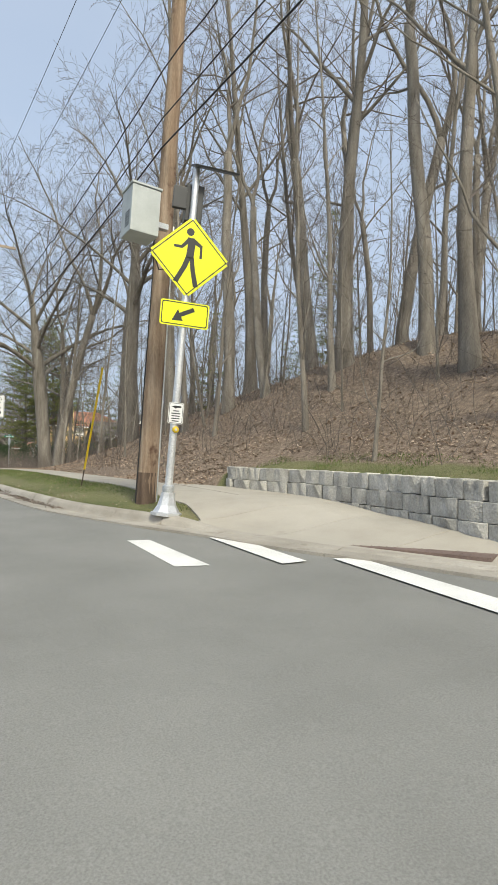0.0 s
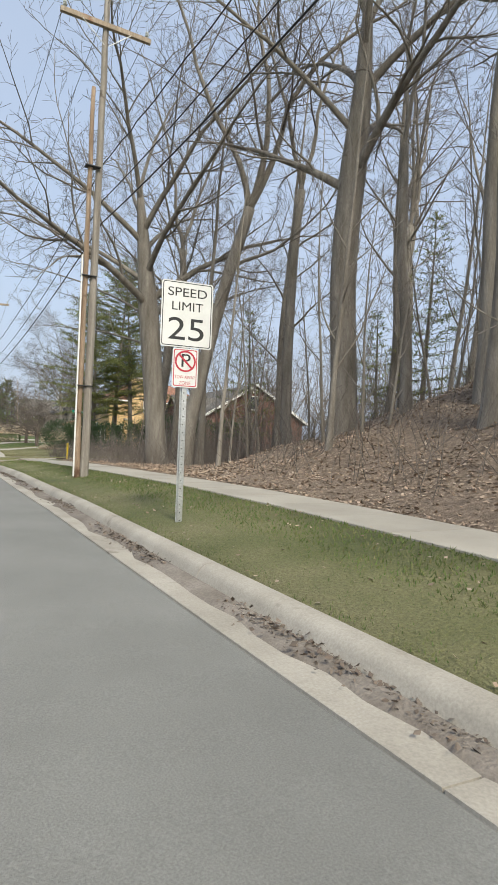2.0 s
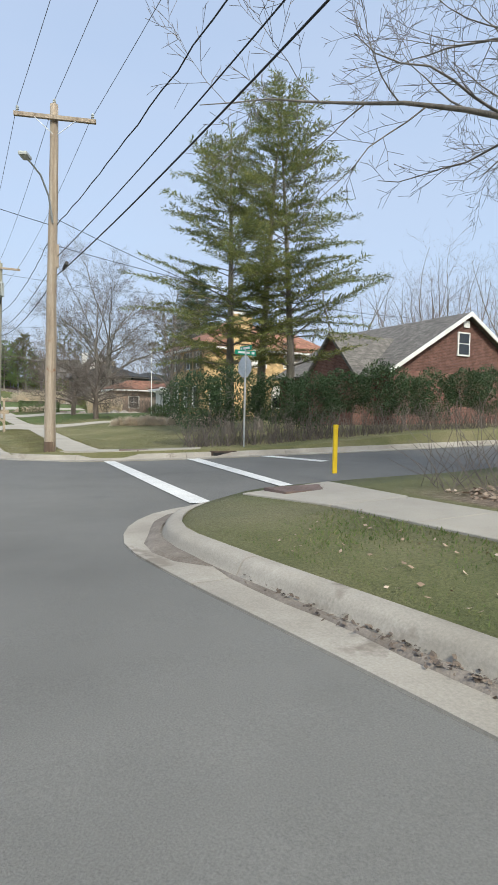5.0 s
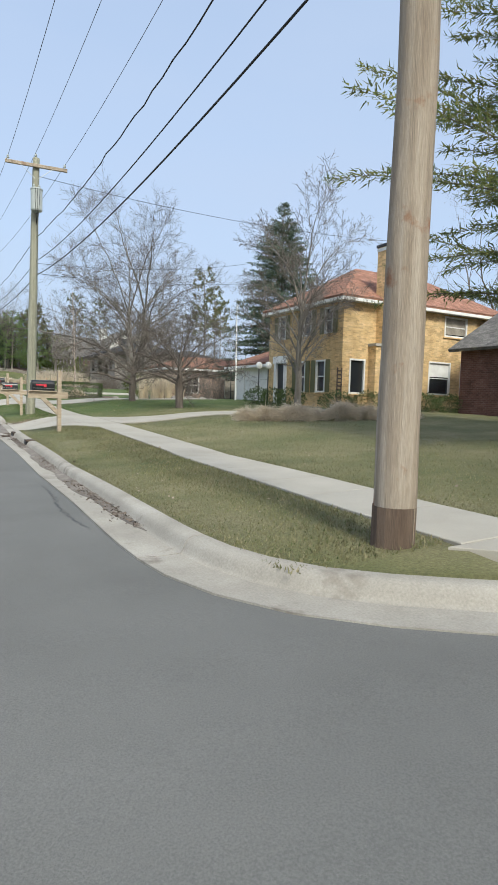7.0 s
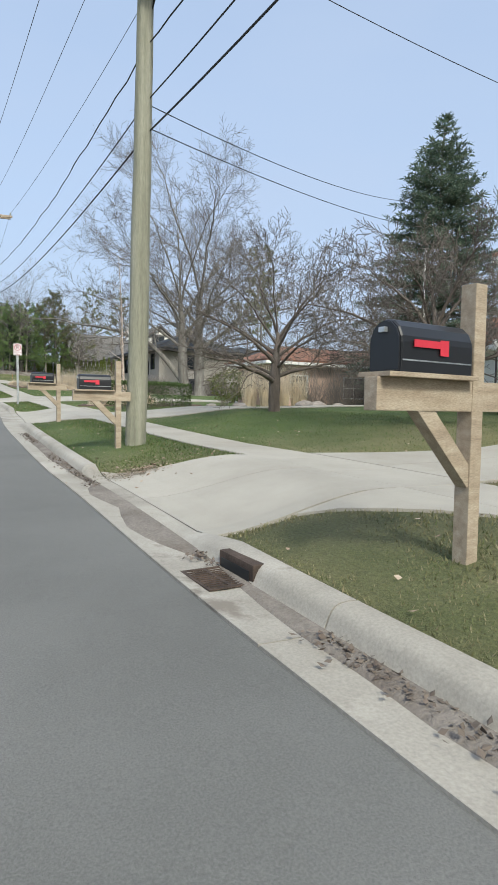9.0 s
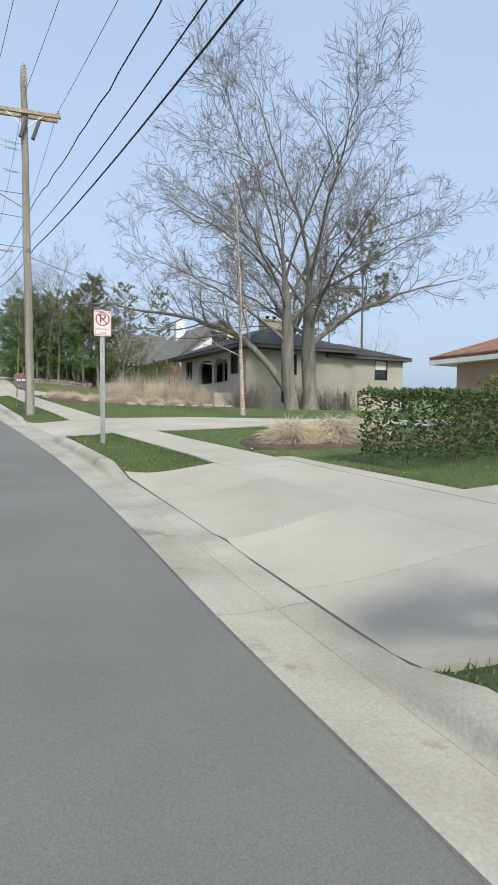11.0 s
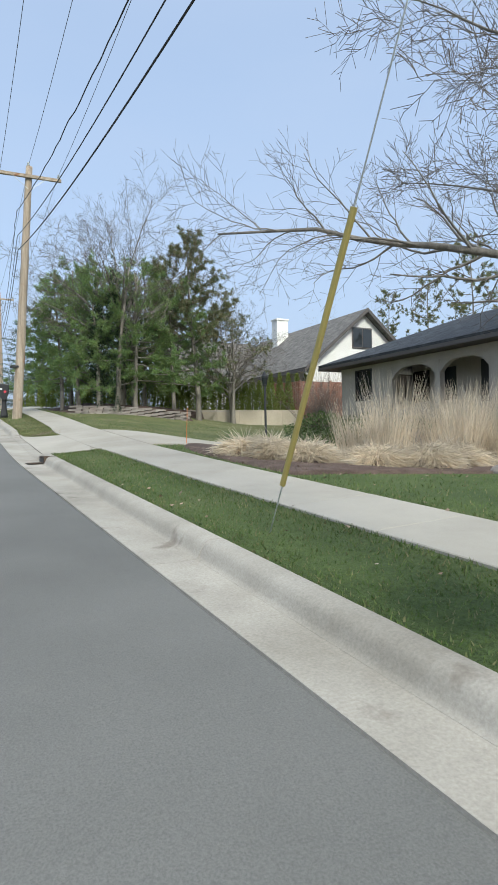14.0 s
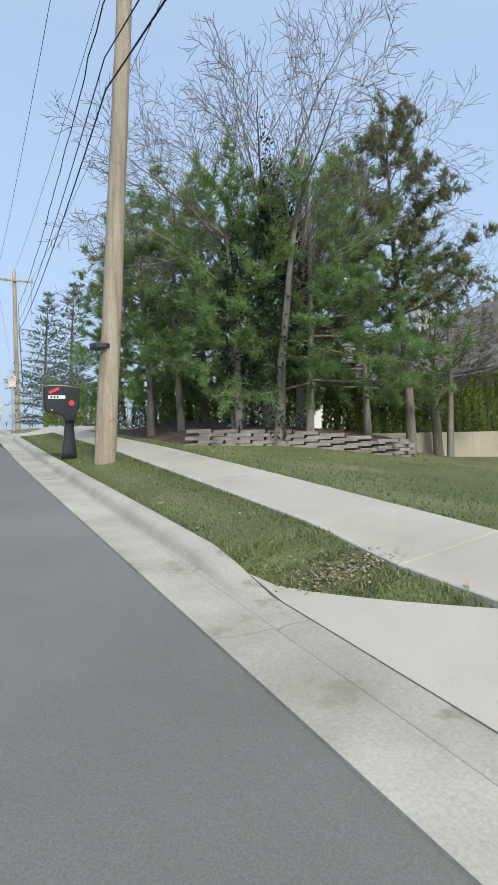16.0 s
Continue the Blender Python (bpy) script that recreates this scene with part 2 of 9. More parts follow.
M_NEEDLE_HEM = islands("hemlock needles", [(0.14, 0.19, 0.075), (0.20, 0.245, 0.085), (0.33, 0.32, 0.09), (0.16, 0.20, 0.09), (0.28, 0.26, 0.10), (0.12, 0.165, 0.08)], 0.65, 0.55)
M_NEEDLE_SPRUCE = islands("spruce needles", [(0.095, 0.145, 0.11), (0.14, 0.19, 0.135), (0.18, 0.215, 0.14)], 0.65, 0.45)
M_NEEDLE_PINE = islands("pine needles", [(0.18, 0.29, 0.12), (0.25, 0.36, 0.14), (0.36, 0.43, 0.15), (0.20, 0.32, 0.15), (0.30, 0.38, 0.14)], 0.6, 0.65)
M_NEEDLE_DULL = islands("dull pine needles", [(0.15, 0.20, 0.10), (0.20, 0.24, 0.12), (0.34, 0.23, 0.14), (0.14, 0.19, 0.095), (0.19, 0.225, 0.11)], 0.65, 0.5)
M_YEW = islands("yew leaves", [(0.03, 0.06, 0.025), (0.055, 0.10, 0.038), (0.04, 0.08, 0.032), (0.085, 0.11, 0.045)], 0.6, 0.2)
M_ARBOR = islands("arborvitae sprays", [(0.13, 0.18, 0.04), (0.19, 0.24, 0.055), (0.25, 0.28, 0.075)], 0.7, 0.4)
M_BOX = islands("clipped hedge leaves", [(0.05, 0.085, 0.026), (0.08, 0.125, 0.037), (0.12, 0.15, 0.05)], 0.65, 0.25)
M_BOX_YELLOW = islands("new leaves", [(0.10, 0.12, 0.035), (0.18, 0.18, 0.06), (0.07, 0.10, 0.03)], 0.65, 0.3)
M_IVY = islands("ivy leaves", [(0.018, 0.04, 0.016), (0.035, 0.065, 0.025)], 0.5, 0.1)

# ---- building blocks ----
import functools

from mathutils.geometry import delaunay_2d_cdt


def mesh_of(name, verts, faces, material=None, smooth=False):
    me = bpy.data.meshes.new(name)
    me.from_pydata([tuple(v) for v in verts], [], [tuple(f) for f in faces])
    if material:
        me.materials.append(material)
    if smooth:
        me.polygons.foreach_set("use_smooth", [True] * len(me.polygons))
    me.update()
    return me


def bm_mesh(name, bm, material, smooth=False):
    me = bpy.data.meshes.new(name)
    bmesh.ops.recalc_face_normals(bm, faces=bm.faces)
    bm.to_mesh(me)
    bm.free()
    me.materials.append(material)
    if smooth:
        me.polygons.foreach_set("use_smooth", [True] * len(me.polygons))
    return me


def part(name, data, material=None, parent=None, label="", at=None):
    """One mesh object under a thing or a part; data is a bmesh or a mesh."""
    me = bm_mesh(name, data, material) if isinstance(data, bmesh.types.BMesh) else data
    ob = new(name, me)
    if parent is not None:
        ob.parent = parent
    if at is not None:
        ob.matrix_basis = at
    return tagged(ob, label) if label else ob


def thing(name, m, label, category, group="", kind=""):
    ob = new(name)
    ob.empty_display_size = 0.2
    ob.matrix_basis = m
    return tagged(ob, label, category, group, kind)


def box(bm, x0, y0, z0, x1, y1, z1, bevel=0.0, m=None):
    r = bmesh.ops.create_cube(bm, size=1.0, matrix=Matrix.Translation(((x0 + x1) / 2, (y0 + y1) / 2, (z0 + z1) / 2)) @ Matrix.Diagonal((x1 - x0, y1 - y0, z1 - z0, 1)))
    vs = r["verts"]
    if bevel:
        es = list({e for v in vs for e in v.link_edges})
        vs = bmesh.ops.bevel(bm, geom=es, offset=bevel, segments=2, affect="EDGES", profile=0.7)["verts"]
    if m is not None:
        bmesh.ops.transform(bm, matrix=m, verts=list(vs))
    return vs


def boxed(*a, **k):
    bm = bmesh.new()
    box(bm, *a, **k)
    return bm


def rod(bm, a, b, r0, r1=None, sides=10, cap=True):
    a, b = Vector(a), Vector(b)
    r1 = r0 if r1 is None else r1
    turn = (b - a).to_track_quat("Z", "Y").to_matrix().to_4x4()
    bmesh.ops.create_cone(bm, cap_ends=cap, segments=sides, radius1=r0, radius2=r1, depth=(b - a).length, matrix=Matrix.Translation((a + b) / 2) @ turn)


def rodded(*a, **k):
    bm = bmesh.new()
    rod(bm, *a, **k)
    return bm


def prism(outline, z0, z1, bevel=0.0):
    """A flat outline in x and y, given thickness."""
    bm = bmesh.new()
    f = bm.faces.new([bm.verts.new((x, y, z0)) for x, y in outline])
    top = [v for v in bmesh.ops.extrude_face_region(bm, geom=[f])["geom"] if isinstance(v, bmesh.types.BMVert)]
    bmesh.ops.translate(bm, verts=top, vec=(0, 0, z1 - z0))
    if bevel:
        bmesh.ops.bevel(bm, geom=list(bm.edges), offset=bevel, segments=2, affect="EDGES", profile=0.7)
    return bm


def smooth01(v, a, b):
    v = min(1.0, max(0.0, (v - a) / (b - a)))
    return v * v * (3 - 2 * v)


def lerp_table(v, table):
    """Straight-line reading of a table of pairs."""
    if v <= table[0][0]:
        return table[0][1]
    for (a, p), (b, q) in zip(table, table[1:]):
        if v <= b:
            return p + (q - p) * (v - a) / (b - a)
    return table[-1][1]


# ---- the lie of the land: y runs along the road, x to the right of it ----
GRADE = [(-60, -1.4), (-13, 0.0), (0, 0.48), (13, 0.89), (26, 1.12), (39, 1.17), (52, 1.0), (65, 0.82), (78, 1.14), (91, 1.76), (104, 2.45),
         (117, 3.49), (130, 4.75), (143, 5.85), (156, 6.5), (175, 6.7), (400, 5.0)]
KERB_X = [(-60, 5.5), (3.8, 5.5), (4.8, 5.15), (5.9, 4.65), (7.4, 4.2), (8.8, 3.65), (11.2, 2.95), (13, 2.74), (22, 2.62), (35, 2.65), (42, 2.45), (58, 1.95), (63, 2.13), (67, 2.25), (72, 2.27), (76, 2.42), (80, 2.52), (84, 2.62), (92, 3.22), (97, 3.34), (104, 3.33), (110, 3.28), (117, 3.24),
          (124, 3.38), (130, 3.5), (138, 3.85), (150, 4.6), (175, 6.5), (400, 30)]
WALK_X = [(-60, 4.3), (8, 4.4), (15, 4.25), (23, 4.5), (31, 4.25), (36, 4.0), (45, 3.9), (57, 3.5), (59, 3.6), (66, 4.3), (72, 4.45), (80, 4.25), (88, 4.35), (92, 4.45), (104, 4.5), (112, 4.25), (122, 4.25), (130, 4.6),
          (138, 4.95), (150, 5.7), (175, 7.6), (400, 31)]
WALK_W = [(0, 1.28), (34, 1.22), (57, 1.05), (150, 1.04)]
VERGE = [(-20, 0.22), (6.8, 0.22), (8.6, 0.33), (12, 0.38), (35, 0.38), (45, 0.27), (57, 0.22), (66, 0.30), (76, 0.37), (86, 0.31), (96, 0.22), (106, 0.25), (118, 0.26), (126, 0.31), (400, 0.3)]


@functools.lru_cache(maxsize=200000)
def grade(y):
    return lerp_table(y, GRADE)


@functools.lru_cache(maxsize=200000)
def kerb_x(y):
    return lerp_table(y, KERB_X)


@functools.lru_cache(maxsize=200000)
def walk_x(y):
    return lerp_table(y, WALK_X)


# the retaining wall's face, and the soil that it holds
WALL_X = [(2.4, 7.5), (3.3, 6.5), (4.4, 6.3), (5.4, 6.4), (6.5, 6.65), (8.0, 6.85), (9.6, 6.8), (11.5, 6.45), (13.2, 5.55)]


def wall_x(y):
    return lerp_table(y, WALL_X)


def wall_top(y):
    return 1.50 + 0.024 * (y - 4.0)


def bank(x, y):
    """The wooded bank beside the south block."""
    if y > 41:
        return 0.0
    h = lerp_table(y, [(-60, 5.5), (0, 5.2), (10, 5.0), (18, 4.3), (26, 3.3), (32, 1.7), (37, 0.4), (41, 0.0)])
    foot = lerp_table(y, [(-60, 7.6), (11, 7.6), (13, 6.6), (20, 6.2), (30, 6.3), (37, 9.0), (41, 10.0)])
    rise = smooth01(x, foot - 0.6, foot + 9.5)
    lump = 0.18 * noise.noise((x * 0.5, y * 0.5, 3.0)) + 0.07 * noise.noise((x * 1.7, y * 1.7, 9.0))
    if y < 12.6 and x > wall_x(y):
        held = max(0.0, wall_top(y) - 0.07 - grade(y) - verge(y)) * smooth01(x, wall_x(y) + 0.06, wall_x(y) + 0.3)
        rise = max(0.0, rise)
        h = h - 0.6
        return held * (1 - smooth01(y, 11.5, 12.6)) + h * rise ** 0.8 + lump * smooth01(x, foot, foot + 2.0)
    return h * rise ** 0.8 + lump * smooth01(x, foot, foot + 2.0) * min(1.0, h)


def cross(x, y):
    """The side street climbs away from the road."""
    if x <= 3.6 or y < 41 or y > 67:
        return 0.0
    return 0.03 * min(20.0, x - 3.6) * smooth01(y, 41, 46) * (1 - smooth01(y, 60, 67))


def flat_land(x, y):
    """Kerb top, verge, pavement and drives, without banks or lots."""
    kx = kerb_x(y)
    low = drive_low(y) if x < kx + 2.2 else 0.14
    return grade(y) + cross(x, y) + low + (verge(y) - low) * smooth01(x, kx, kx + 1.8)


@functools.lru_cache(maxsize=200000)
def drive_low(y):
    return 0.14 * kerb_height(Vector((kerb_x(y), y)))


@functools.lru_cache(maxsize=200000)
def verge(y):
    return lerp_table(y, VERGE)


def land(x, y):
    """Height of the soil outside the carriageway."""
    if x < -5.0:
        return grade(y) + 0.14
    z = flat_land(x, y)
    if x > 4.0:
        z += bank(x, y)
        z += lerp_table(y, [(57, 0), (66, 0.30), (74, 0.36), (86, 0.36), (92, 0.1), (100, 0.12), (106, 0.1), (112, -0.1), (118, -0.45), (124, -0.3), (128, -0.2), (131, 0.05), (150, 0.0)]) * smooth01(x, 5.6, 9.5)
        z += lerp_table(y, [(57, 0.3), (66, 0.35), (84, 0.2), (94, 0), (110, -0.1), (118, -0.4), (131, -0.7), (150, -1.0)]) * smooth01(x, 9, 17)
        z += 0.03 * noise.noise((x * 0.4, y * 0.4, 0.0)) * smooth01(x, 5.7, 8)
    return z


def spline(points, step=0.35):
    """An even-stepped smooth line through points."""
    p = [Vector((a, b)) for a, b in points]
    p = [2 * p[0] - p[1]] + p + [2 * p[-1] - p[-2]]
    dense = []
    for i in range(1, len(p) - 2):
        for k in range(24):
            t = k / 24
            dense.append(0.5 * ((2 * p[i]) + (p[i + 1] - p[i - 1]) * t + (2 * p[i - 1] - 5 * p[i] + 4 * p[i + 1] - p[i + 2]) * t * t + (3 * p[i] - p[i - 1] - 3 * p[i + 1] + p[i + 2]) * t ** 3))
    dense.append(p[-2])
    s = [0.0]
    for a, b in zip(dense, dense[1:]):
        s.append(s[-1] + (b - a).length)
    n = max(2, int(s[-1] / step))
    at = np.linspace(0, s[-1], n + 1)
    return [Vector((float(np.interp(v, s, [d.x for d in dense])), float(np.interp(v, s, [d.y for d in dense])))) for v in at]


def beside(line, d):
    """The line moved d metres to its left."""
    out = []
    for i, p in enumerate(line):
        t = (line[min(i + 1, len(line) - 1)] - line[max(i - 1, 0)]).normalized()
        out.append(p + Vector((-t.y, t.x)) * d)
    return out


# back edges of the kerbs, driven along so that the carriageway lies to the left
LINE_SOUTH = spline([(40, -1.0), (20, -0.4), (10, 0.5), (7.0, 1.6), (6.0, 2.7), (5.5, 3.8), (5.15, 4.8), (4.65, 5.9), (4.2, 7.4), (3.65, 8.8), (2.95, 11.2), (2.72, 14), (2.64, 18), (2.62, 24), (2.62, 30), (2.66, 35), (2.5, 40), (2.2, 43.4), (2.2, 44.6),
                     (2.72, 45.6), (3.45, 46.05), (4.6, 46.3), (8, 46.3), (16, 46.0), (60, 42)])
NORTH_PTS = [(60, 51), (25, 53.6), (14, 54.4), (9.6, 54.75), (7.0, 55.25), (5.4, 55.65), (4.2, 56.1), (3.2, 56.75), (2.45, 57.35), (2.08, 57.95), (1.95, 59)]
NORTH_PTS += [(kerb_x(y), y) for y in (62, 65, 68, 72, 76, 80, 86, 90, 94, 100, 106, 112, 117, 121, 125, 130, 135, 140, 146, 152, 160, 175, 260, 400)]
LINE_NORTH = spline(NORTH_PTS, 0.45)
LINE_SOUTH2 = spline([(2.4, -60), (2.4, -12), (3.2, -8.6), (6, -7.0), (14, -6.5), (40, -6)], 1.0)
# south and north edges at the pavement, depth, and how far each edge runs north by the kerb
DRIVES = [(73.3, 76.35, 14.5, 0.1, 1.1), (85.3, 88.6, 15.0, 0.9, 0.0), (88.6, 92.0, 5.8, 0.0, 0.5), (97.75, 102.5, 22.0, 0.1, 1.2), (116.9, 121.1, 24.0, 0.35, 1.5), (139.5, 143.5, 12.0, 0.0, 0.3)]


NARROWS = {76.35: (1.5, 2.5), 102.5: (2.0, 5.0), 121.1: (1.1, 2.0)}     # north edge: how far it comes south, over what depth


def north_edge(x, b):
    d, reach = NARROWS.get(b, (0.0, 1.0))
    return b - d * smooth01(x, walk_x(b) + 1.0, walk_x(b) + 1.0 + reach)


def toward_kerb(x, y):
    """0 at the pavement's near edge, 1 at the back of the kerb."""
    return max(0.0, min(1.0, (walk_x(y) - x) / max(0.3, walk_x(y) - kerb_x(y))))


def kerb_height(p):
    """1 where the kerb stands, near 0 where it drops for a drive or a ramp."""
    h = 1.0
    if p.x < 5:
        for a, b, _, fa, fb in DRIVES:
            h = min(h, max(smooth01(p.y, b + fb - 0.25, b + fb + 0.35), 1 - smooth01(p.y, a + fa - 0.5, a + fa + 0.2)))
    if p.y < 9 and p.x > 3.4:
        h = min(h, 0.08 + 0.92 * smooth01(p.y, 7.3, 8.5))
    if 45.4 < p.y < 46.3 and p.x < 5.2:
        if 3.6 < p.x < 6.2:
            h = min(h, 0.35)
    if 53 < p.y < 56.2 and 3.4 < p.x < 5.2:
        h = min(h, 0.25)
    return h


def sweep(name, line, section, parent, material, group_len, gap=0.006, label=""):
    """Lengths of a cast section along a line; section: (distance to the left of the line, height, does it follow the kerb's height)."""
    i, n = 0, len(line)
    lines = [beside(line, d) for d, _, _ in section]
    while i < n - 1:
        s, j = 0.0, i
        while j < n - 1 and s < group_len:
            s += (line[j + 1] - line[j]).length
            j += 1
        verts, faces, k = [], [], len(section)
        for q in range(i, j + 1):
            t = (line[min(q + 1, n - 1)] - line[max(q - 1, 0)]).normalized()
            cut = t * (gap if q == i else -gap if q == j else 0)
            f = kerb_height(line[q])
            for (d, h, follow), ln in zip(section, lines):
                p = ln[q] + cut
                verts.append((p.x, p.y, grade(line[q].y) + cross(line[q].x, line[q].y) + (h * (0.12 + 0.88 * f) if follow else h)))
        for r in range(j - i):
            for c in range(k):
                a, b = r * k + c, r * k + (c + 1) % k
                faces.append((a, b, b + k, a + k))
        faces += [tuple(range(k))[::-1], tuple((j - i) * k + c for c in range(k))]
        me = mesh_of(name, verts, faces, material, True)
        me.set_sharp_from_angle(angle=radians(38))
        part(name, me, parent=parent)
        i = j


KERB_SECTION = [(0.0, 0.15, True), (0.0, -0.2, False), (0.24, -0.2, False), (0.24, 0.012, False), (0.222, 0.018, True), (0.205, 0.04, True), (0.188, 0.085, True), (0.17, 0.115, True), (0.145, 0.138, True), (0.11, 0.15, True), (0.06, 0.153, True)]
GUTTER_SECTION = [(0.242, 0.012, False), (0.242, -0.15, False), (0.61, -0.15, False), (0.61, 0.017, False), (0.42, 0.008, False)]

kerb = thing("kerb", pose(0, 0, 0), "grey cast concrete kerb and gutter, weathered, with dropped lengths at drives", "kerb", kind="structure")
for ln in (LINE_SOUTH, LINE_NORTH, LINE_SOUTH2):
    sweep("kerb_length", ln, KERB_SECTION, kerb, M_KERB, 3.05)
    sweep("gutter_length", ln, GUTTER_SECTION, kerb, M_KERB, 3.05)
far_line = [Vector((-5.4, y)) for y in range(400, -61, -4)]
sweep("kerb_length", far_line, KERB_SECTION, kerb, M_KERB, 12.0)

# ---- carriageway ----
def sheet(name, xs, ys, height, material):
    verts = [(x, y, height(x, y)) for y in ys for x in xs]
    w = len(xs)
    faces = [(j * w + i, j * w + i + 1, (j + 1) * w + i + 1, (j + 1) * w + i) for j in range(len(ys) - 1) for i in range(w - 1)]
    return mesh_of(name, verts, faces, material, True)


road_ys = sorted(set([-60, -40, -20] + [a * 1.0 for a in range(-13, 176)] + [200, 250, 320, 400]))
road = thing("road", pose(0, 0, 0), "worn grey asphalt road climbing gently, patched and cracked", "road", kind="structure")


def crown(x, y):
    return grade(y) + cross(x, y) - 0.002


part("main_carriageway", sheet("main_carriageway", [-5.3, -2.5, 0, 1.2, 2.0, 3.1], [y for y in road_ys if y <= 150], lambda x, y: crown(x, y), M_ASPHALT), parent=road)
part("main_carriageway", sheet("main_carriageway", [-5.3, -2.5, 0, 2.0, 3.3], [150, 156, 165, 175, 200, 250, 320, 400], lambda x, y: crown(x, y) - 0.004, M_ASPHALT), parent=road)
part("side_street", sheet("side_street", [3.1, 4, 6, 10, 20, 60], [39.5 + 0.5 * i for i in range(38)], lambda x, y: crown(x, y) - 0.012, M_ASPHALT), parent=road)
part("side_street", sheet("side_street", [3.1, 4, 6, 10, 20, 40], [-9 + 0.5 * i for i in range(36)], lambda x, y: crown(x, y) - 0.012, M_ASPHALT), parent=road)

# ---- soil and turf: one sheet to the horizon, sunk below the carriageway ----
poly_a = LINE_SOUTH2[::-1]
poly = [Vector((-5.4, -60)), *LINE_SOUTH2, *LINE_SOUTH, *LINE_NORTH, Vector((-5.4, 400))]
poly = [p for i, p in enumerate(poly) if i == 0 or (p - poly[i - 1]).length > 0.02]


def inside(x, y, ring):
    hit, j = False, len(ring) - 1
    for i in range(len(ring)):
        a, b = ring[i], ring[j]
        if (a.y > y) != (b.y > y) and x < (b.x - a.x) * (y - a.y) / (b.y - a.y) + a.x:
            hit = not hit
        j = i
    return hit


inner = [*beside(LINE_SOUTH2, 0.10), *beside(LINE_SOUTH, 0.10), *beside(LINE_NORTH, 0.10)]
outer_pts = [(p, 0) for p in LINE_SOUTH2 + LINE_SOUTH + LINE_NORTH] + [(Vector((-5.45, y)), 0) for y in range(-60, 401, 8)]
inner_pts = [(p, 1) for p in inner] + [(Vector((-5.2, y)), 1) for y in range(-60, 401, 8)]
grid_pts = []
for y in np.arange(-12, 150, 0.8):
    for x in np.arange(2.0, 16, 0.8):
        grid_pts.append(Vector((float(x + 0.2 * (int(y) % 2)), float(y))))
for y in np.arange(-40, 260, 5.0):
    for x in np.arange(16.5, 120, 5.0):
        grid_pts.append(Vector((float(x), float(y))))
for y in np.arange(-12, 150, 6.0):
    for x in (-4.5, -2, 0.5):
        grid_pts.append(Vector((float(x), float(y))))
for x, y in ((-2500, -2500), (2500, -2500), (2500, 3500), (-2500, 3500), (0, -2500), (0, 3500), (-600, -300), (-600, 600), (-60, 0), (-60, 200), (-60, 100), (400, -200), (400, 200), (400, 600), (200, 100), (200, 350), (60, 330), (-60, 400), (-60, -60), (150, -80)):
    grid_pts.append(Vector((x, y)))


def paved(x, y):
    """Whether pavement or a drive covers the spot."""
    if y < 13.2 and 1.8 < y:
        left = kerb_x(y) if y < 8.0 else walk_x(y) - 0.3 * (9.2 - min(y, 9.2))
        if left < x < wall_x(y) + 0.06:
            return True
    if 9.6 < y < 44.4 or 57.4 < y < 150:
        if walk_x(y) < x < walk_x(y) + lerp_table(y, WALK_W):
            return True
    for a, b, deep, fa, fb in DRIVES:
        k = toward_kerb(x, y)
        if kerb_x(y) < x < deep and a + fa * k < y < north_edge(x, b) + fb * k:
            return True
    if 71.7 < y < 73.5 and x < 4.6 and x > 3.2 + (73.2 - y) * 0.8:
        return True
    return False


edge_pts = []
for y in np.arange(9.6, 150, 0.5):
    if 44.4 < y < 57.4:
        continue
    w0, w1 = walk_x(y), walk_x(y) + lerp_table(y, WALK_W)
    for x, k in ((w0 - 0.01, 2), (w0 + 0.07, 3), (w1 - 0.07, 3), (w1 + 0.01, 2)):
        edge_pts.append((Vector((x, float(y))), k))
for a, b, deep, fa, fb in DRIVES:
    for x in np.arange(1.9, deep, 0.25):
        x = float(x)
        if x > kerb_x(a) + 0.1:
            ya_, yb_ = a + fa * toward_kerb(x, a + fa / 2), north_edge(x, b) + fb * toward_kerb(x, b + fb / 2)
            for y in (ya_ - 0.02, ya_ + 0.06, yb_ - 0.06, yb_ + 0.02):
                edge_pts.append((Vector((x, y)), 2))
for y in np.arange(8.0, 9.65, 0.15):
    x_ = walk_x(y) - 0.3 * (9.2 - min(float(y), 9.2))
    edge_pts += [(Vector((x_ - 0.012, float(y))), 2), (Vector((x_ + 0.09, float(y))), 3)]
for y in np.arange(2.0, 12.6, 0.25):
    edge_pts += [(Vector((wall_x(y) + 0.02, float(y))), 3), (Vector((wall_x(y) + 0.27, float(y))), 2)]
for y in np.arange(71.75, 73.3, 0.1):
    x_ = 3.2 + (73.2 - float(y)) * 0.8
    edge_pts += [(Vector((x_ - 0.03, float(y))), 2), (Vector((x_ + 0.06, float(y))), 2)]
edge_pts = [(p, 3 if paved(p.x, p.y) else 2) for p, k in edge_pts]
coords = [p for p, _ in outer_pts] + [p for p, _ in inner_pts]
kinds = [k for _, k in outer_pts] + [k for _, k in inner_pts]
coords += [p for p, _ in edge_pts]
kinds += [k for _, k in edge_pts]
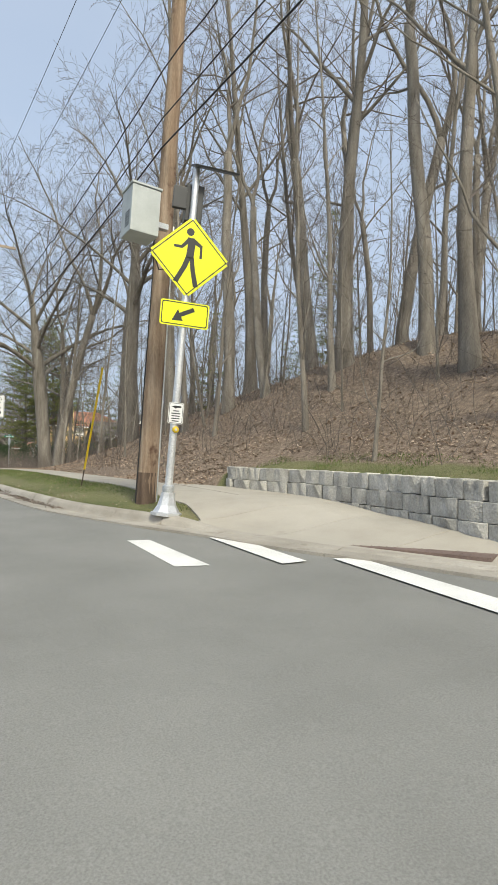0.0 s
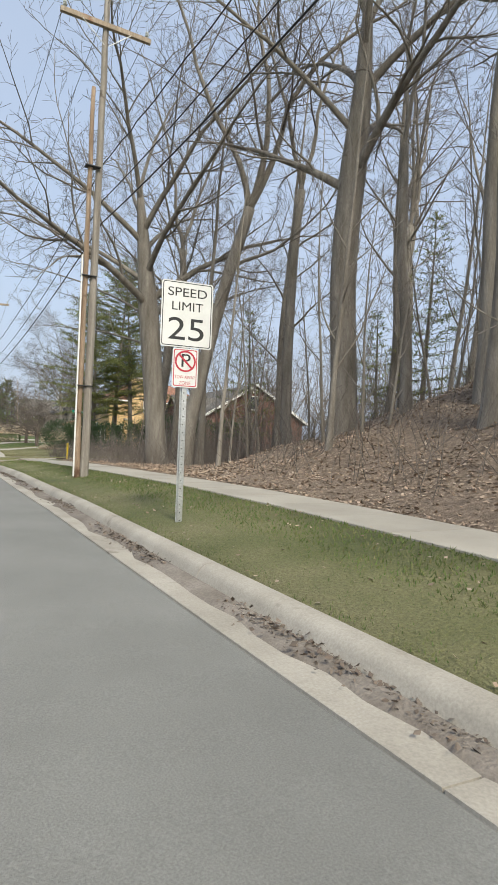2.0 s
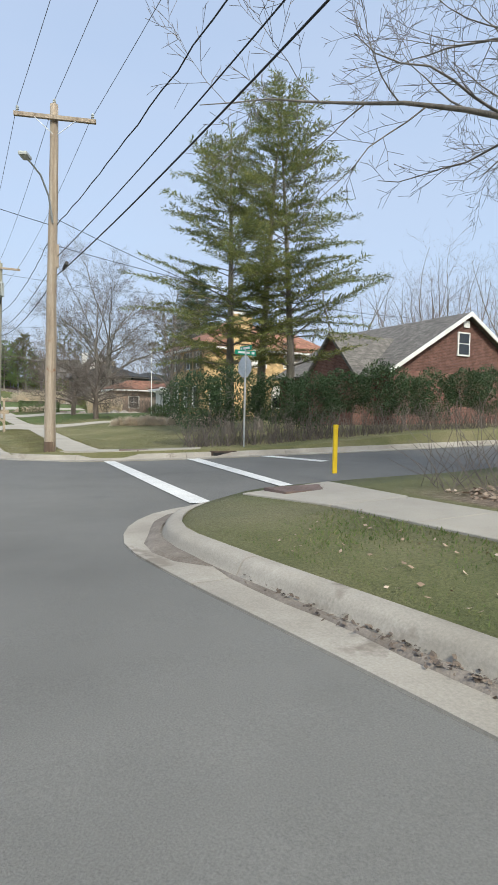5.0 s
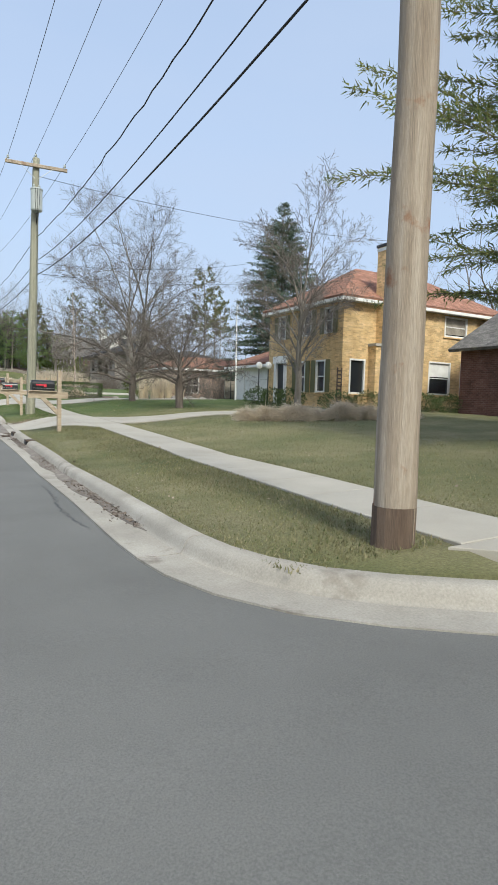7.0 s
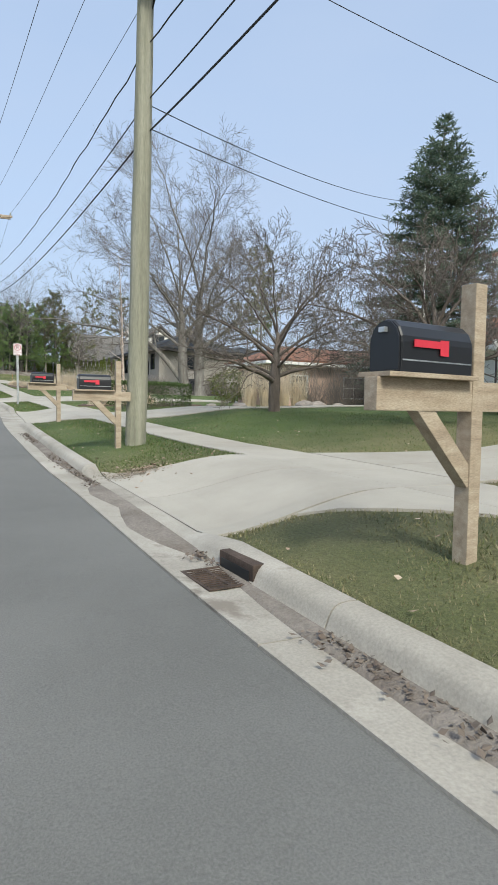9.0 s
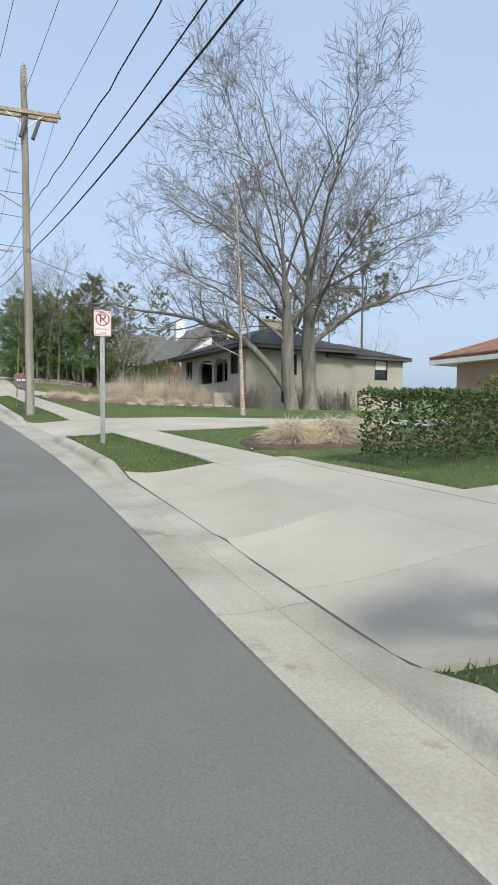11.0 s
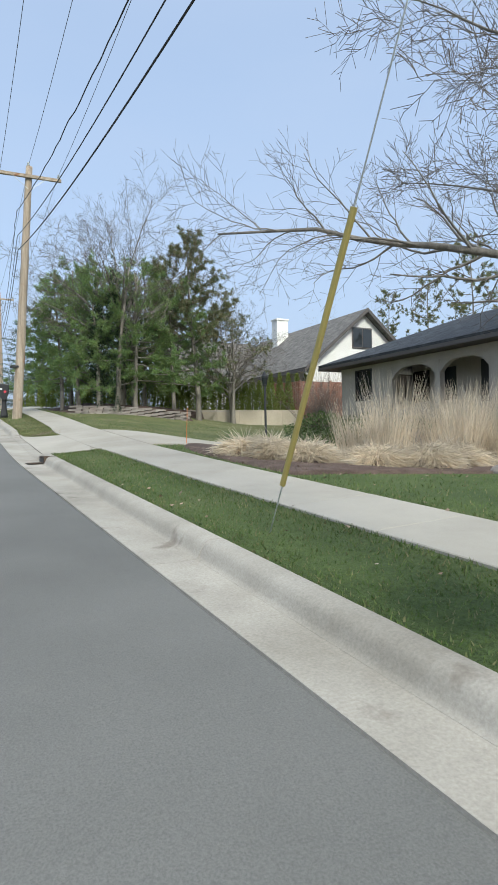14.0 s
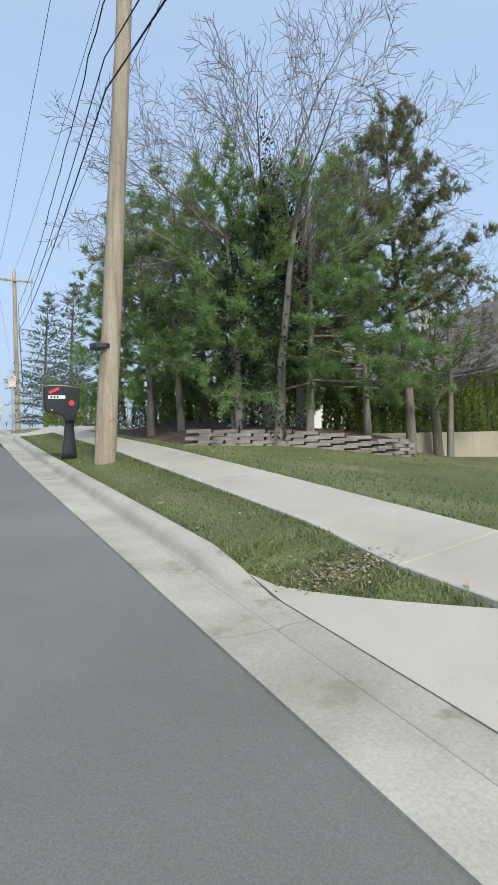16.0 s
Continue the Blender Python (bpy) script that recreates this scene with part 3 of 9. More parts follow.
# thin out grid points that crowd the kerb lines
edge_cells = {(int(p.x / 0.4), int(p.y / 0.4)) for p in coords}
for p in grid_pts:
    c = (int(p.x / 0.4), int(p.y / 0.4))
    if not any((c[0] + i, c[1] + j) in edge_cells for i in (-1, 0, 1) for j in (-1, 0, 1)):
        coords.append(p)
        kinds.append(1 if inside(p.x, p.y, poly) else 3 if paved(p.x, p.y) else 2)
edges, base = [], 0
for ln in (LINE_SOUTH2, LINE_SOUTH, LINE_NORTH):
    edges += [(base + i, base + i + 1) for i in range(len(ln) - 1)]
    base += len(ln)
cdt = delaunay_2d_cdt(coords, edges, [], 0, 0.001)
gv = []
for p, src in zip(cdt[0], cdt[3]):
    k = kinds[src[0]] if src else 2
    far = max(0.0, abs(p.x) - 150, p.y - 300, -60 - p.y)
    z = grade(p.y) + cross(p.x, p.y) - 0.25 if k == 1 else land(p.x, p.y) - (0.2 if k == 3 else 0.012)
    gv.append((p.x, p.y, z - 0.004 * far))
ground_me = mesh_of("ground", gv, cdt[2], None, True)

gm, gn, gl_, gb = mat("turf and leaf mould", 0.95)
pos = gn.new("ShaderNodeNewGeometry").outputs["Position"]
sep = gn.new("ShaderNodeSeparateXYZ")
gl_.new(pos, sep.inputs[0])
n1 = tex_noise(gn, gl_, pos, 0.55, 6, 0.6)
n2 = tex_noise(gn, gl_, pos, 38.0, 4, 0.7)
n3 = tex_noise(gn, gl_, pos, 9.0, 5, 0.65)
lush = ramp(gn, gl_, n1, [(0.32, (0.06, 0.095, 0.024)), (0.5, (0.09, 0.13, 0.033)), (0.68, (0.13, 0.155, 0.055))])
dry = ramp(gn, gl_, n1, [(0.3, (0.11, 0.125, 0.045)), (0.5, (0.18, 0.175, 0.08)), (0.7, (0.26, 0.235, 0.13))])
leafy = ramp(gn, gl_, n3, [(0.3, (0.12, 0.09, 0.066)), (0.5, (0.23, 0.175, 0.13)), (0.68, (0.36, 0.285, 0.215))])


def band(value, a, b):
    r = gn.new("ShaderNodeMapRange")
    r.interpolation_type = "SMOOTHSTEP"
    r.inputs[1].default_value, r.inputs[2].default_value = a, b
    gl_.new(value, r.inputs[0])
    return r.outputs[0]


far_dry = band(sep.outputs["Y"], 76, 80)
near_green = gn.new("ShaderNodeMath")
near_green.operation = "MULTIPLY_ADD"
near_green.inputs[1].default_value, near_green.inputs[2].default_value = -0.18, 0.18
gl_.new(band(sep.outputs["Y"], 44, 56), near_green.inputs[0])
turf = mixed(gn, gl_, far_dry, mixed(gn, gl_, near_green.outputs[0], dry, lush), lush)
olive = gn.new("ShaderNodeMath")
olive.operation = "MULTIPLY"
olive.inputs[1].default_value = 0.6
gl_.new(band(sep.outputs["Y"], 118, 122), olive.inputs[0])
turf = mixed(gn, gl_, olive.outputs[0], turf, dry)
edge = gn.new("ShaderNodeMath")
edge.operation = "MULTIPLY"
south = gn.new("ShaderNodeMath")
south.operation = "SUBTRACT"
south.inputs[0].default_value = 1.0
gl_.new(band(sep.outputs["Y"], 43.5, 45.5), south.inputs[1])
gl_.new(south.outputs[0], edge.inputs[0])
by_wall = gn.new("ShaderNodeMath")
by_wall.operation = "MULTIPLY_ADD"
by_wall.inputs[1].default_value = 2.5
gl_.new(band(sep.outputs["Y"], 11.2, 12.4), by_wall.inputs[0])
gl_.new(sep.outputs["X"], by_wall.inputs[2])
gl_.new(band(by_wall.outputs[0], 7.75, 8.0), edge.inputs[1])
col = mixed(gn, gl_, edge.outputs[0], turf, leafy)
shade = ramp(gn, gl_, n2, [(0.25, (0.45, 0.45, 0.45)), (0.75, (1.4, 1.4, 1.4))])
col = mixed(gn, gl_, 0.85, col, shade, "MULTIPLY")
gl_.new(col, gb.inputs["Base Color"])
relief(gn, gl_, gb, n2, 0.9, 0.04)
ground_me.materials.append(gm)
tagged(new("ground", ground_me), "early spring turf, half dormant, with dead leaves on the wooded bank", "ground", kind="structure")

# ---- pavement: cast slabs ----
pavement = thing("pavement", pose(0, 0, 0), "pale concrete pavement of square cast slabs beside grass", "pavement", kind="structure")


def slab(parent, ring, thick=0.12, name="slab", lift=0.0, material=None, level=None):
    """A cast slab following the land, with slightly eased edges."""
    c = Vector((sum(p[0] for p in ring) / len(ring), sum(p[1] for p in ring) / len(ring)))
    verts, faces, n = [], [], len(ring)
    for inset, dz in ((0, -thick), (0, -0.008), (0.012, 0.0)):
        for x, y in ring:
            d = (c - Vector((x, y))).normalized() * inset
            z = level(x, y) if level else land(x, y)
            verts.append((x + d.x, y + d.y, z + 0.012 + lift + dz))
    for r in range(2):
        for i in range(n):
            faces.append((r * n + i, r * n + (i + 1) % n, (r + 1) * n + (i + 1) % n, (r + 1) * n + i))
    faces.append(tuple(2 * n + i for i in range(n)))
    return part(name, mesh_of(name, verts, faces, material or M_CONCRETE), parent=parent)


def slab_grid(parent, left, right, y0, y1, name, level, lift=0.012, nx=6, ny=5, thick=0.12):
    """A cast slab with a bent top between two edges given as functions of y."""
    verts, faces = [], []
    for j in range(ny + 1):
        for i in range(nx + 1):
            v = j / ny
            y = y0 + (y1 - y0) * v
            x = left(y) + (right(y) - left(y)) * i / nx
            verts.append((x, y, level(x, y) + lift))
    w = nx + 1
    for j in range(ny):
        for i in range(nx):
            a = j * w + i
            faces.append((a, a + 1, a + w + 1, a + w))
    rim = [i for i in range(w)] + [j * w + nx for j in range(1, ny + 1)] + [ny * w + i for i in range(nx - 1, -1, -1)] + [j * w for j in range(ny - 1, 0, -1)]
    n = len(verts)
    verts += [(verts[i][0], verts[i][1], verts[i][2] - thick) for i in rim]
    for k in range(len(rim)):
        k2 = (k + 1) % len(rim)
        faces.append((rim[k2], rim[k], n + k, n + k2))
    return part(name, mesh_of(name, verts, faces, M_CONCRETE), parent=parent)


def pave(y0, y1, step):
    y = y0
    while y < y1 - 0.05:
        yb = min(y + step, y1)
        g = 0.0025
        a0, a1 = walk_x(y + g), walk_x(yb - g)
        slab(pavement, [(a0, y + g), (a0 + lerp_table(y, WALK_W), y + g), (a1 + lerp_table(yb, WALK_W), yb - g), (a1, yb - g)], level=flat_land)
        y = yb


pave(9.6, 44.4, 1.24)
pave(57.4, 150.2, 1.22)
for ya, yb in ((2.2, 3.6), (3.6, 5.2), (5.2, 6.7), (6.7, 8.0)):
    slab_grid(pavement, lambda y: kerb_x(y) + 0.01, lambda y: wall_x(y) + 0.03, ya + 0.006, yb - 0.006, "slab", flat_land)
slab_grid(pavement, lambda y: walk_x(y) - 0.3 * (9.2 - min(y, 9.2)), lambda y: wall_x(y) + 0.03, 8.006, 9.594, "slab", flat_land)
for ya, yb in ((9.6, 11.4), (11.4, 13.1)):
    slab_grid(pavement, lambda y: walk_x(y) + 1.29, lambda y: wall_x(y) + 0.03, ya + 0.006, yb - 0.006, "slab", flat_land)
slab_grid(pavement, lambda y: min(walk_x(y) - 0.1, 3.2 + (73.2 - y) * 0.8), lambda y: walk_x(y) - 0.012, 71.75, 73.3, "slab", flat_land)
slab(pavement, [(3.35, 57.38), (4.4, 57.38), (5.6, 56.6), (5.3, 55.85), (4.3, 56.25)], level=flat_land)
slab(pavement, [(5.62, 56.62), (5.34, 55.86), (6.4, 55.6), (7.2, 55.5), (7.5, 56.15), (6.6, 56.5)], level=flat_land)
slab(pavement, [(3.9, 44.42), (5.1, 44.42), (5.2, 46.2), (3.6, 45.95)], level=flat_land)
# ---- street furniture ----
def rounded(w, h, r, n=5):
    """The outline of a rounded rectangle about the origin."""
    out = []
    for cx, cy, a0 in ((w / 2 - r, h / 2 - r, 0), (-w / 2 + r, h / 2 - r, 90), (-w / 2 + r, -h / 2 + r, 180), (w / 2 - r, -h / 2 + r, 270)):
        for k in range(n):
            a = radians(a0 + 90 * k / (n - 1))
            out.append((cx + r * math.cos(a), cy + r * math.sin(a)))
    return out


STAND = Matrix.Rotation(radians(90), 4, "X")       # a sheet drawn in x and y is stood up to face -y


def plate(outline, thick, at=(0, 0, 0), m=None):
    """A sheet standing in x and z, its face towards -y."""
    bm = prism(outline, 0, thick)
    bmesh.ops.transform(bm, matrix=Matrix.Translation(at) @ (m or Matrix.Identity(4)) @ STAND, verts=list(bm.verts))
    return bm


def ring_plate(outer, inner, thick, at=(0, 0, 0), m=None):
    """A flat band between two outlines with equal counts."""
    bm = bmesh.new()
    n = len(outer)
    a = [bm.verts.new((x, y, thick)) for x, y in outer]
    b = [bm.verts.new((x, y, thick)) for x, y in inner]
    c = [bm.verts.new((x, y, 0)) for x, y in outer]
    d = [bm.verts.new((x, y, 0)) for x, y in inner]
    for i in range(n):
        j = (i + 1) % n
        bm.faces.new((a[i], a[j], b[j], b[i]))
        bm.faces.new((c[i], c[j], a[j], a[i]))
        bm.faces.new((b[i], b[j], d[j], d[i]))
    bmesh.ops.transform(bm, matrix=Matrix.Translation(at) @ (m or Matrix.Identity(4)) @ STAND, verts=list(bm.verts))
    return bm


def words(text, size, x, z, y, parent, material, width=None, name="lettering"):
    """Raised print facing -y, centred on x."""
    cu = bpy.data.curves.new("print", "FONT")
    cu.body, cu.size, cu.align_x, cu.align_y, cu.extrude = text, size, "CENTER", "CENTER", 0.001
    tmp = new("print", cu)
    me = bpy.data.meshes.new_from_object(tmp.evaluated_get(bpy.context.evaluated_depsgraph_get()))
    bpy.data.objects.remove(tmp)
    bpy.data.curves.remove(cu)
    xs = [v.co.x for v in me.vertices]
    s = 1.0 if width is None else width / (max(xs) - min(xs))
    me.transform(Matrix.Translation((x, y, z)) @ STAND @ Matrix.Diagonal((s, 1, 1, 1)))
    me.materials.clear()
    me.materials.append(material)
    return part(name, me, parent=parent)


def bars(rows, parent, material, y, name="print_bar"):
    """Plain bars in place of small print: (x, z, width, height)."""
    for x, z, w, h in rows:
        part(name, boxed(x - w / 2, y - 0.0015, z - h / 2, x + w / 2, y, z + h / 2), material, parent)


def disc_outline(r, n=28, x=0, y=0):
    return [(x + r * math.cos(6.2832 * k / n), y + r * math.sin(6.2832 * k / n)) for k in range(n)]


def u_post(parent, h, y=0.02):
    """A perforated flanged steel post."""
    bm = bmesh.new()
    box(bm, -0.03, y, -0.3, 0.03, y + 0.006, h)
    box(bm, -0.03, y, -0.3, -0.024, y + 0.034, h)
    box(bm, 0.024, y, -0.3, 0.03, y + 0.034, h)
    box(bm, -0.045, y + 0.03, -0.3, -0.024, y + 0.036, h)
    box(bm, 0.024, y + 0.03, -0.3, 0.045, y + 0.036, h)
    post = part("post", bm, M_GALV, parent, "galvanised flanged steel post")
    # dark chip on the face, coloured as the shade in a punched hole
    hole = bm_mesh("post_hole", boxed(-0.006, y - 0.0015, 0, 0.006, y + 0.001, 0.015), M_DARK)
    for k in range(int(h / 0.1)):
        part("post_hole", hole, parent=post, at=pose(0, 0, k * 0.1 + 0.03))
    return post


def sign_panel(name, parent, w, h, z, back, border, y=0.0, r=0.035):
    p = part(name, plate(rounded(w, h, r), 0.004, (0, y + 0.004, z)), back, parent)
    if border is not None:
        a, b = rounded(w - 0.03, h - 0.03, r * 0.8), rounded(w - 0.05, h - 0.05, r * 0.65)
        part("border", ring_plate(a, b, 0.0015, (0, y + 0.0006, z)), border, p)
    for dz in (-h * 0.36, h * 0.36):
        part("bolt", rodded((0, y - 0.004, z + dz), (0, y + 0.006, z + dz), 0.008, sides=8), M_GALV, p)
    return p


def tow_away_panel(parent, z, w=0.33, h=0.49, y=0.0):
    p = sign_panel("no_parking_panel", parent, w, h, z, M_WHITE, M_RED, y, 0.03)
    zc = z + h * 0.17
    words("P", 0.24, 0, zc, y - 0.0012, p, M_BLACK, 0.115)
    part("red_ring", ring_plate(disc_outline(0.135), disc_outline(0.112), 0.002, (0, y, zc)), M_RED, p)
    part("red_slash", plate([(-0.115, -0.012), (0.115, -0.012), (0.115, 0.012), (-0.115, 0.012)], 0.002, (0, y - 0.0014, zc), Matrix.Rotation(radians(45), 4, "Y")), M_RED, p)
    words("TOW AWAY", 0.062, 0, z - h * 0.24, y - 0.001, p, M_RED, w * 0.8)
    words("ZONE", 0.062, 0, z - h * 0.39, y - 0.001, p, M_RED, w * 0.45)
    return p


def speed_sign(m):
    s = thing("speed_limit_sign", m, "white speed limit sign over no parking panel on steel post", "road sign")
    u_post(s, 3.0)
    p = sign_panel("speed_panel", s, 0.66, 0.83, 2.62, M_WHITE, M_BLACK)
    words("SPEED", 0.155, 0, 2.89, -0.001, p, M_BLACK, 0.50)
    words("LIMIT", 0.155, 0, 2.715, -0.001, p, M_BLACK, 0.40)
    words("25", 0.40, 0, 2.42, -0.001, p, M_BLACK, 0.46)
    tow_away_panel(s, 1.95)
    return s


def no_parking_sign(m):
    s = thing("no_parking_sign", m, "white and red no parking sign on a steel post", "road sign")
    u_post(s, 2.55)
    tow_away_panel(s, 2.28)
    return s


def bulge(profile, sides=16):
    """A turned body from (radius, height) pairs."""
    bm = bmesh.new()
    rings = [[bm.verts.new((r * math.cos(6.2832 * k / sides), r * math.sin(6.2832 * k / sides), z)) for k in range(sides)] for r, z in profile]
    for a, b in zip(rings, rings[1:]):
        for k in range(sides):
            bm.faces.new((a[k], a[(k + 1) % sides], b[(k + 1) % sides], b[k]))
    bm.faces.new(rings[0][::-1])
    bm.faces.new(rings[-1])
    return bm


def crossing_beacon(m, h):
    s = thing("pedestrian_crossing_sign", m, "aluminium pole with yellow pedestrian crossing sign, arrow plate and solar panel", "road sign")
    part("pole_base", bulge([(0.25, 0), (0.25, 0.04), (0.21, 0.06), (0.15, 0.16), (0.115, 0.30), (0.11, 0.36)], 8), M_ALU, s, "flared cast aluminium foot")
    part("collar", bulge([(0.085, 0.36), (0.095, 0.38), (0.095, 0.46), (0.075, 0.48)]), M_GALV, s)
    part("pole", rodded((0, 0, 0.3), (0, 0, h), 0.062, 0.055, 18), M_ALU, s)
    zc = 4.12
    dia = [(0, 0.66), (-0.66, 0), (0, -0.66), (0.66, 0)]
    bm = plate(dia, 0.004, (0, -0.07, zc))
    bmesh.ops.bevel(bm, geom=[e for e in bm.edges if abs(e.verts[0].co.y - e.verts[1].co.y) > 0.003], offset=0.05, segments=3, affect="EDGES")
    d = part("diamond_panel", bm, M_YELLOW, s, "fluorescent yellow diamond panel")
    part("border", ring_plate([(x * 0.92, y * 0.92) for x, y in dia], [(x * 0.885, y * 0.885) for x, y in dia], 0.0015, (0, -0.0745, zc)), M_BLACK, d)
    # the walking symbol, from plain plates
    yy = -0.0745
    fig = bmesh.new()
    shapes = [disc_outline(0.062, 18, -0.02, 0.40), [(-0.055, 0.31), (0.05, 0.31), (0.075, 0.24), (0.06, -0.02), (-0.065, -0.02), (-0.05, 0.16)],
              [(-0.05, 0.30), (-0.05, 0.20), (-0.13, 0.12), (-0.27, 0.125), (-0.27, 0.165), (-0.15, 0.17)],
              [(0.045, 0.31), (0.19, 0.21), (0.195, 0.0), (0.155, 0.0), (0.15, 0.17), (0.05, 0.22)],
              [(-0.065, -0.0), (0.02, -0.0), (-0.03, -0.16), (-0.16, -0.43), (-0.24, -0.41), (-0.12, -0.17)],
              [(-0.01, 0.0), (0.065, 0.0), (0.10, -0.2), (0.17, -0.46), (0.09, -0.47), (0.03, -0.22)]]
    for sh in shapes:
        q = plate(sh, 0.0015, (0, yy, zc))
        me = bpy.data.meshes.new("tmp")
        q.to_mesh(me)
        q.free()
        fig.from_mesh(me)
        bpy.data.meshes.remove(me)
    part("walking_symbol", fig, M_BLACK, d)
    a = part("arrow_panel", plate(rounded(0.78, 0.40, 0.04), 0.004, (0, -0.07, 3.20)), M_YELLOW, s, "yellow plate with a black arrow")
    part("border", ring_plate(rounded(0.74, 0.36, 0.035), rounded(0.71, 0.33, 0.03), 0.0015, (0, -0.0745, 3.20)), M_BLACK, a)
    part("arrow", plate([(-0.20, -0.12), (-0.02, -0.11), (-0.055, -0.05), (0.16, 0.06), (0.125, 0.12), (-0.085, 0.01), (-0.11, 0.07)], 0.0015, (0, -0.0745, 3.20)), M_BLACK, a)
    b = part("button_panel", plate(rounded(0.24, 0.34, 0.03), 0.004, (0, -0.07, 1.62)), M_WHITE, s, "small white notice plate")
    part("border", ring_plate(rounded(0.22, 0.32, 0.025), rounded(0.205, 0.305, 0.02), 0.0015, (0, -0.0745, 1.62)), M_BLACK, b)
    part("pointing_symbol", plate([(-0.08, 0.10), (-0.02, 0.12), (0.08, 0.115), (0.08, 0.09), (0.02, 0.085), (-0.01, 0.07), (-0.04, 0.09)], 0.0015, (0, -0.0745, 1.62)), M_BLACK, b)
    bars([(0, 1.655 - 0.04 * k, w, 0.016) for k, w in enumerate((0.09, 0.14, 0.13, 0.13, 0.11))], b, M_BLACK, -0.0745)
    k = part("push_button", bulge([(0.05, 0), (0.055, 0.02), (0.04, 0.05), (0.022, 0.055)]), M_GUY, s, "yellow push button housing", Matrix.Translation((0.02, -0.055, 1.36)) @ Matrix.Rotation(radians(90), 4, "X"))
    part("button", rodded((0, 0, 0.05), (0, 0, 0.065), 0.018), M_GALV, k)
    box_ = part("control_box", boxed(-0.12, 0.06, 4.75, 0.16, 0.34, 5.35, bevel=0.015), M_DARK, s, "dark equipment box behind the pole")
    part("lamp_bar", boxed(-0.34, -0.02, 4.9, -0.12, 0.06, 5.25, bevel=0.01), M_DARK, box_)
    part("solar_panel", boxed(-0.06, -0.25, 0, 0.66, 0.25, 0.03, m=Matrix.Translation((0, 0, h + 0.02)) @ Matrix.Rotation(radians(24), 4, "X")), M_DARK, s, "dark flat solar panel")
    return s


def street_name_sign(m):
    s = thing("street_name_sign", m, "two green street name blades over the back of a stop sign", "road sign")
    part("post", rodded((0, 0, -0.2), (0, 0, 3.15), 0.03, sides=12), M_GALV, s)
    for k, (z, turn, w) in enumerate(((3.0, 8, 0.82), (3.14, 98, 0.62))):
        b = part("name_blade", boxed(-w / 2, -0.003, z - 0.075, w / 2, 0.003, z + 0.075), M_GREEN, s, "green name blade with white print", pose(0, 0, 0, 0, 0, turn))
        for sgn in (-1, 1):
            for x, ww in ((-w * 0.08, w * 0.55), (w * 0.36, w * 0.14)):
                part("print_bar", boxed(x - ww / 2, sgn * 0.0035 - 0.001, z - 0.032, x + ww / 2, sgn * 0.0035 + 0.001, z + 0.036), M_WHITE, b)
    o = [(0.36 * math.cos(radians(22.5 + 45 * k)), 0.36 * math.sin(radians(22.5 + 45 * k))) for k in range(8)]
    p = part("stop_panel", plate(o, 0.004, (0, 0, 0)), M_GALV, s, "bare grey back of an octagonal plate", pose(0.0, 0.035, 2.55, 0, 0, 100))
    part("red_face", plate(o, 0.001, (0, -0.0045, 0)), M_RED, p)
    return s


def insulator(parent, x, y, z, mat_=None):
    part("insulator", bulge([(0.02, 0), (0.02, 0.04), (0.05, 0.06), (0.05, 0.09), (0.03, 0.1), (0.045, 0.12), (0.04, 0.16), (0.0151, 0.18)], 8), mat_ or M_CERAMIC, parent, at=pose(x, y, z))


def pole_shaft(h, r, seed, top=0.68, lean=(0, 0)):
    rng = np.random.default_rng(seed)
    n = 16
    pts = [(lean[0] * k / n + rng.normal(0, 0.006), lean[1] * k / n + rng.normal(0, 0.006), -0.4 + (h + 0.4) * k / n) for k in range(n + 1)]
    return tubes("shaft", [(pts, np.linspace(r, r * top, n + 1), 14)], None)


def utility_pole(m, h, r, material, label, seed, arm_z=None, arm_len=2.25, lean=(0, 0), transformer=None, foot=None, arm_turn=0, group="poles along the road"):
    s = thing("utility_pole", m, label, "utility pole", group)
    me = pole_shaft(h, r, seed, lean=lean)
    me.materials.append(material)
    shaft = part("shaft", me, parent=s)
    if foot:
        bm = bmesh.new()
        rod(bm, (0, 0, -0.2), (lean[0] * foot / h, lean[1] * foot / h, foot), r * 1.012, r * 1.0, 14, cap=False)
        part("dark_foot", bm, M_CREOSOTE, s, "dark stained foot")
    if arm_z:
        fx, fy = lean[0] * arm_z / h, lean[1] * arm_z / h
        arm = part("crossarm", boxed(-arm_len / 2, -0.05, -0.06, arm_len / 2, 0.05, 0.06, bevel=0.008), M_POLE, s, "timber crossarm", pose(fx, fy - r, arm_z, 0, 0, arm_turn))
        for x in (-arm_len / 2 + 0.1, arm_len / 2 - 0.1):
            insulator(arm, x, 0, 0.06)
        insulator(s, fx, fy, h)
        for sg in (-1, 1):
            part("brace", rodded((sg * 0.06, -0.02, -0.5), (sg * 0.6, -0.04, -0.05), 0.012, sides=6), M_GALV, arm)
    if transformer:
        fx, fy = lean[0] * transformer / h, lean[1] * transformer / h
        t = part("transformer", bulge([(0.0, 0), (0.2, 0), (0.22, 0.04), (0.22, 0.78), (0.235, 0.8), (0.235, 0.84), (0.1, 0.9), (0.02, 0.91)], 18), M_CERAMIC, s, "grey cylindrical transformer", pose(fx, fy - r - 0.2, transformer))
        for x in (-0.1, 0.1):
            insulator(t, x, 0, 0.84)
        cab = [([(x, -0.22 - 0.02, 0.8), (x - 0.02, -0.27, 0.4), (x * 0.5, -0.18, -0.2), (0.0, 0.05, -0.5)], [0.01] * 4, 5) for x in (-0.08, 0.0, 0.09)]
        part("leads", tubes("leads", cab, M_CABLE), parent=t)
    return s


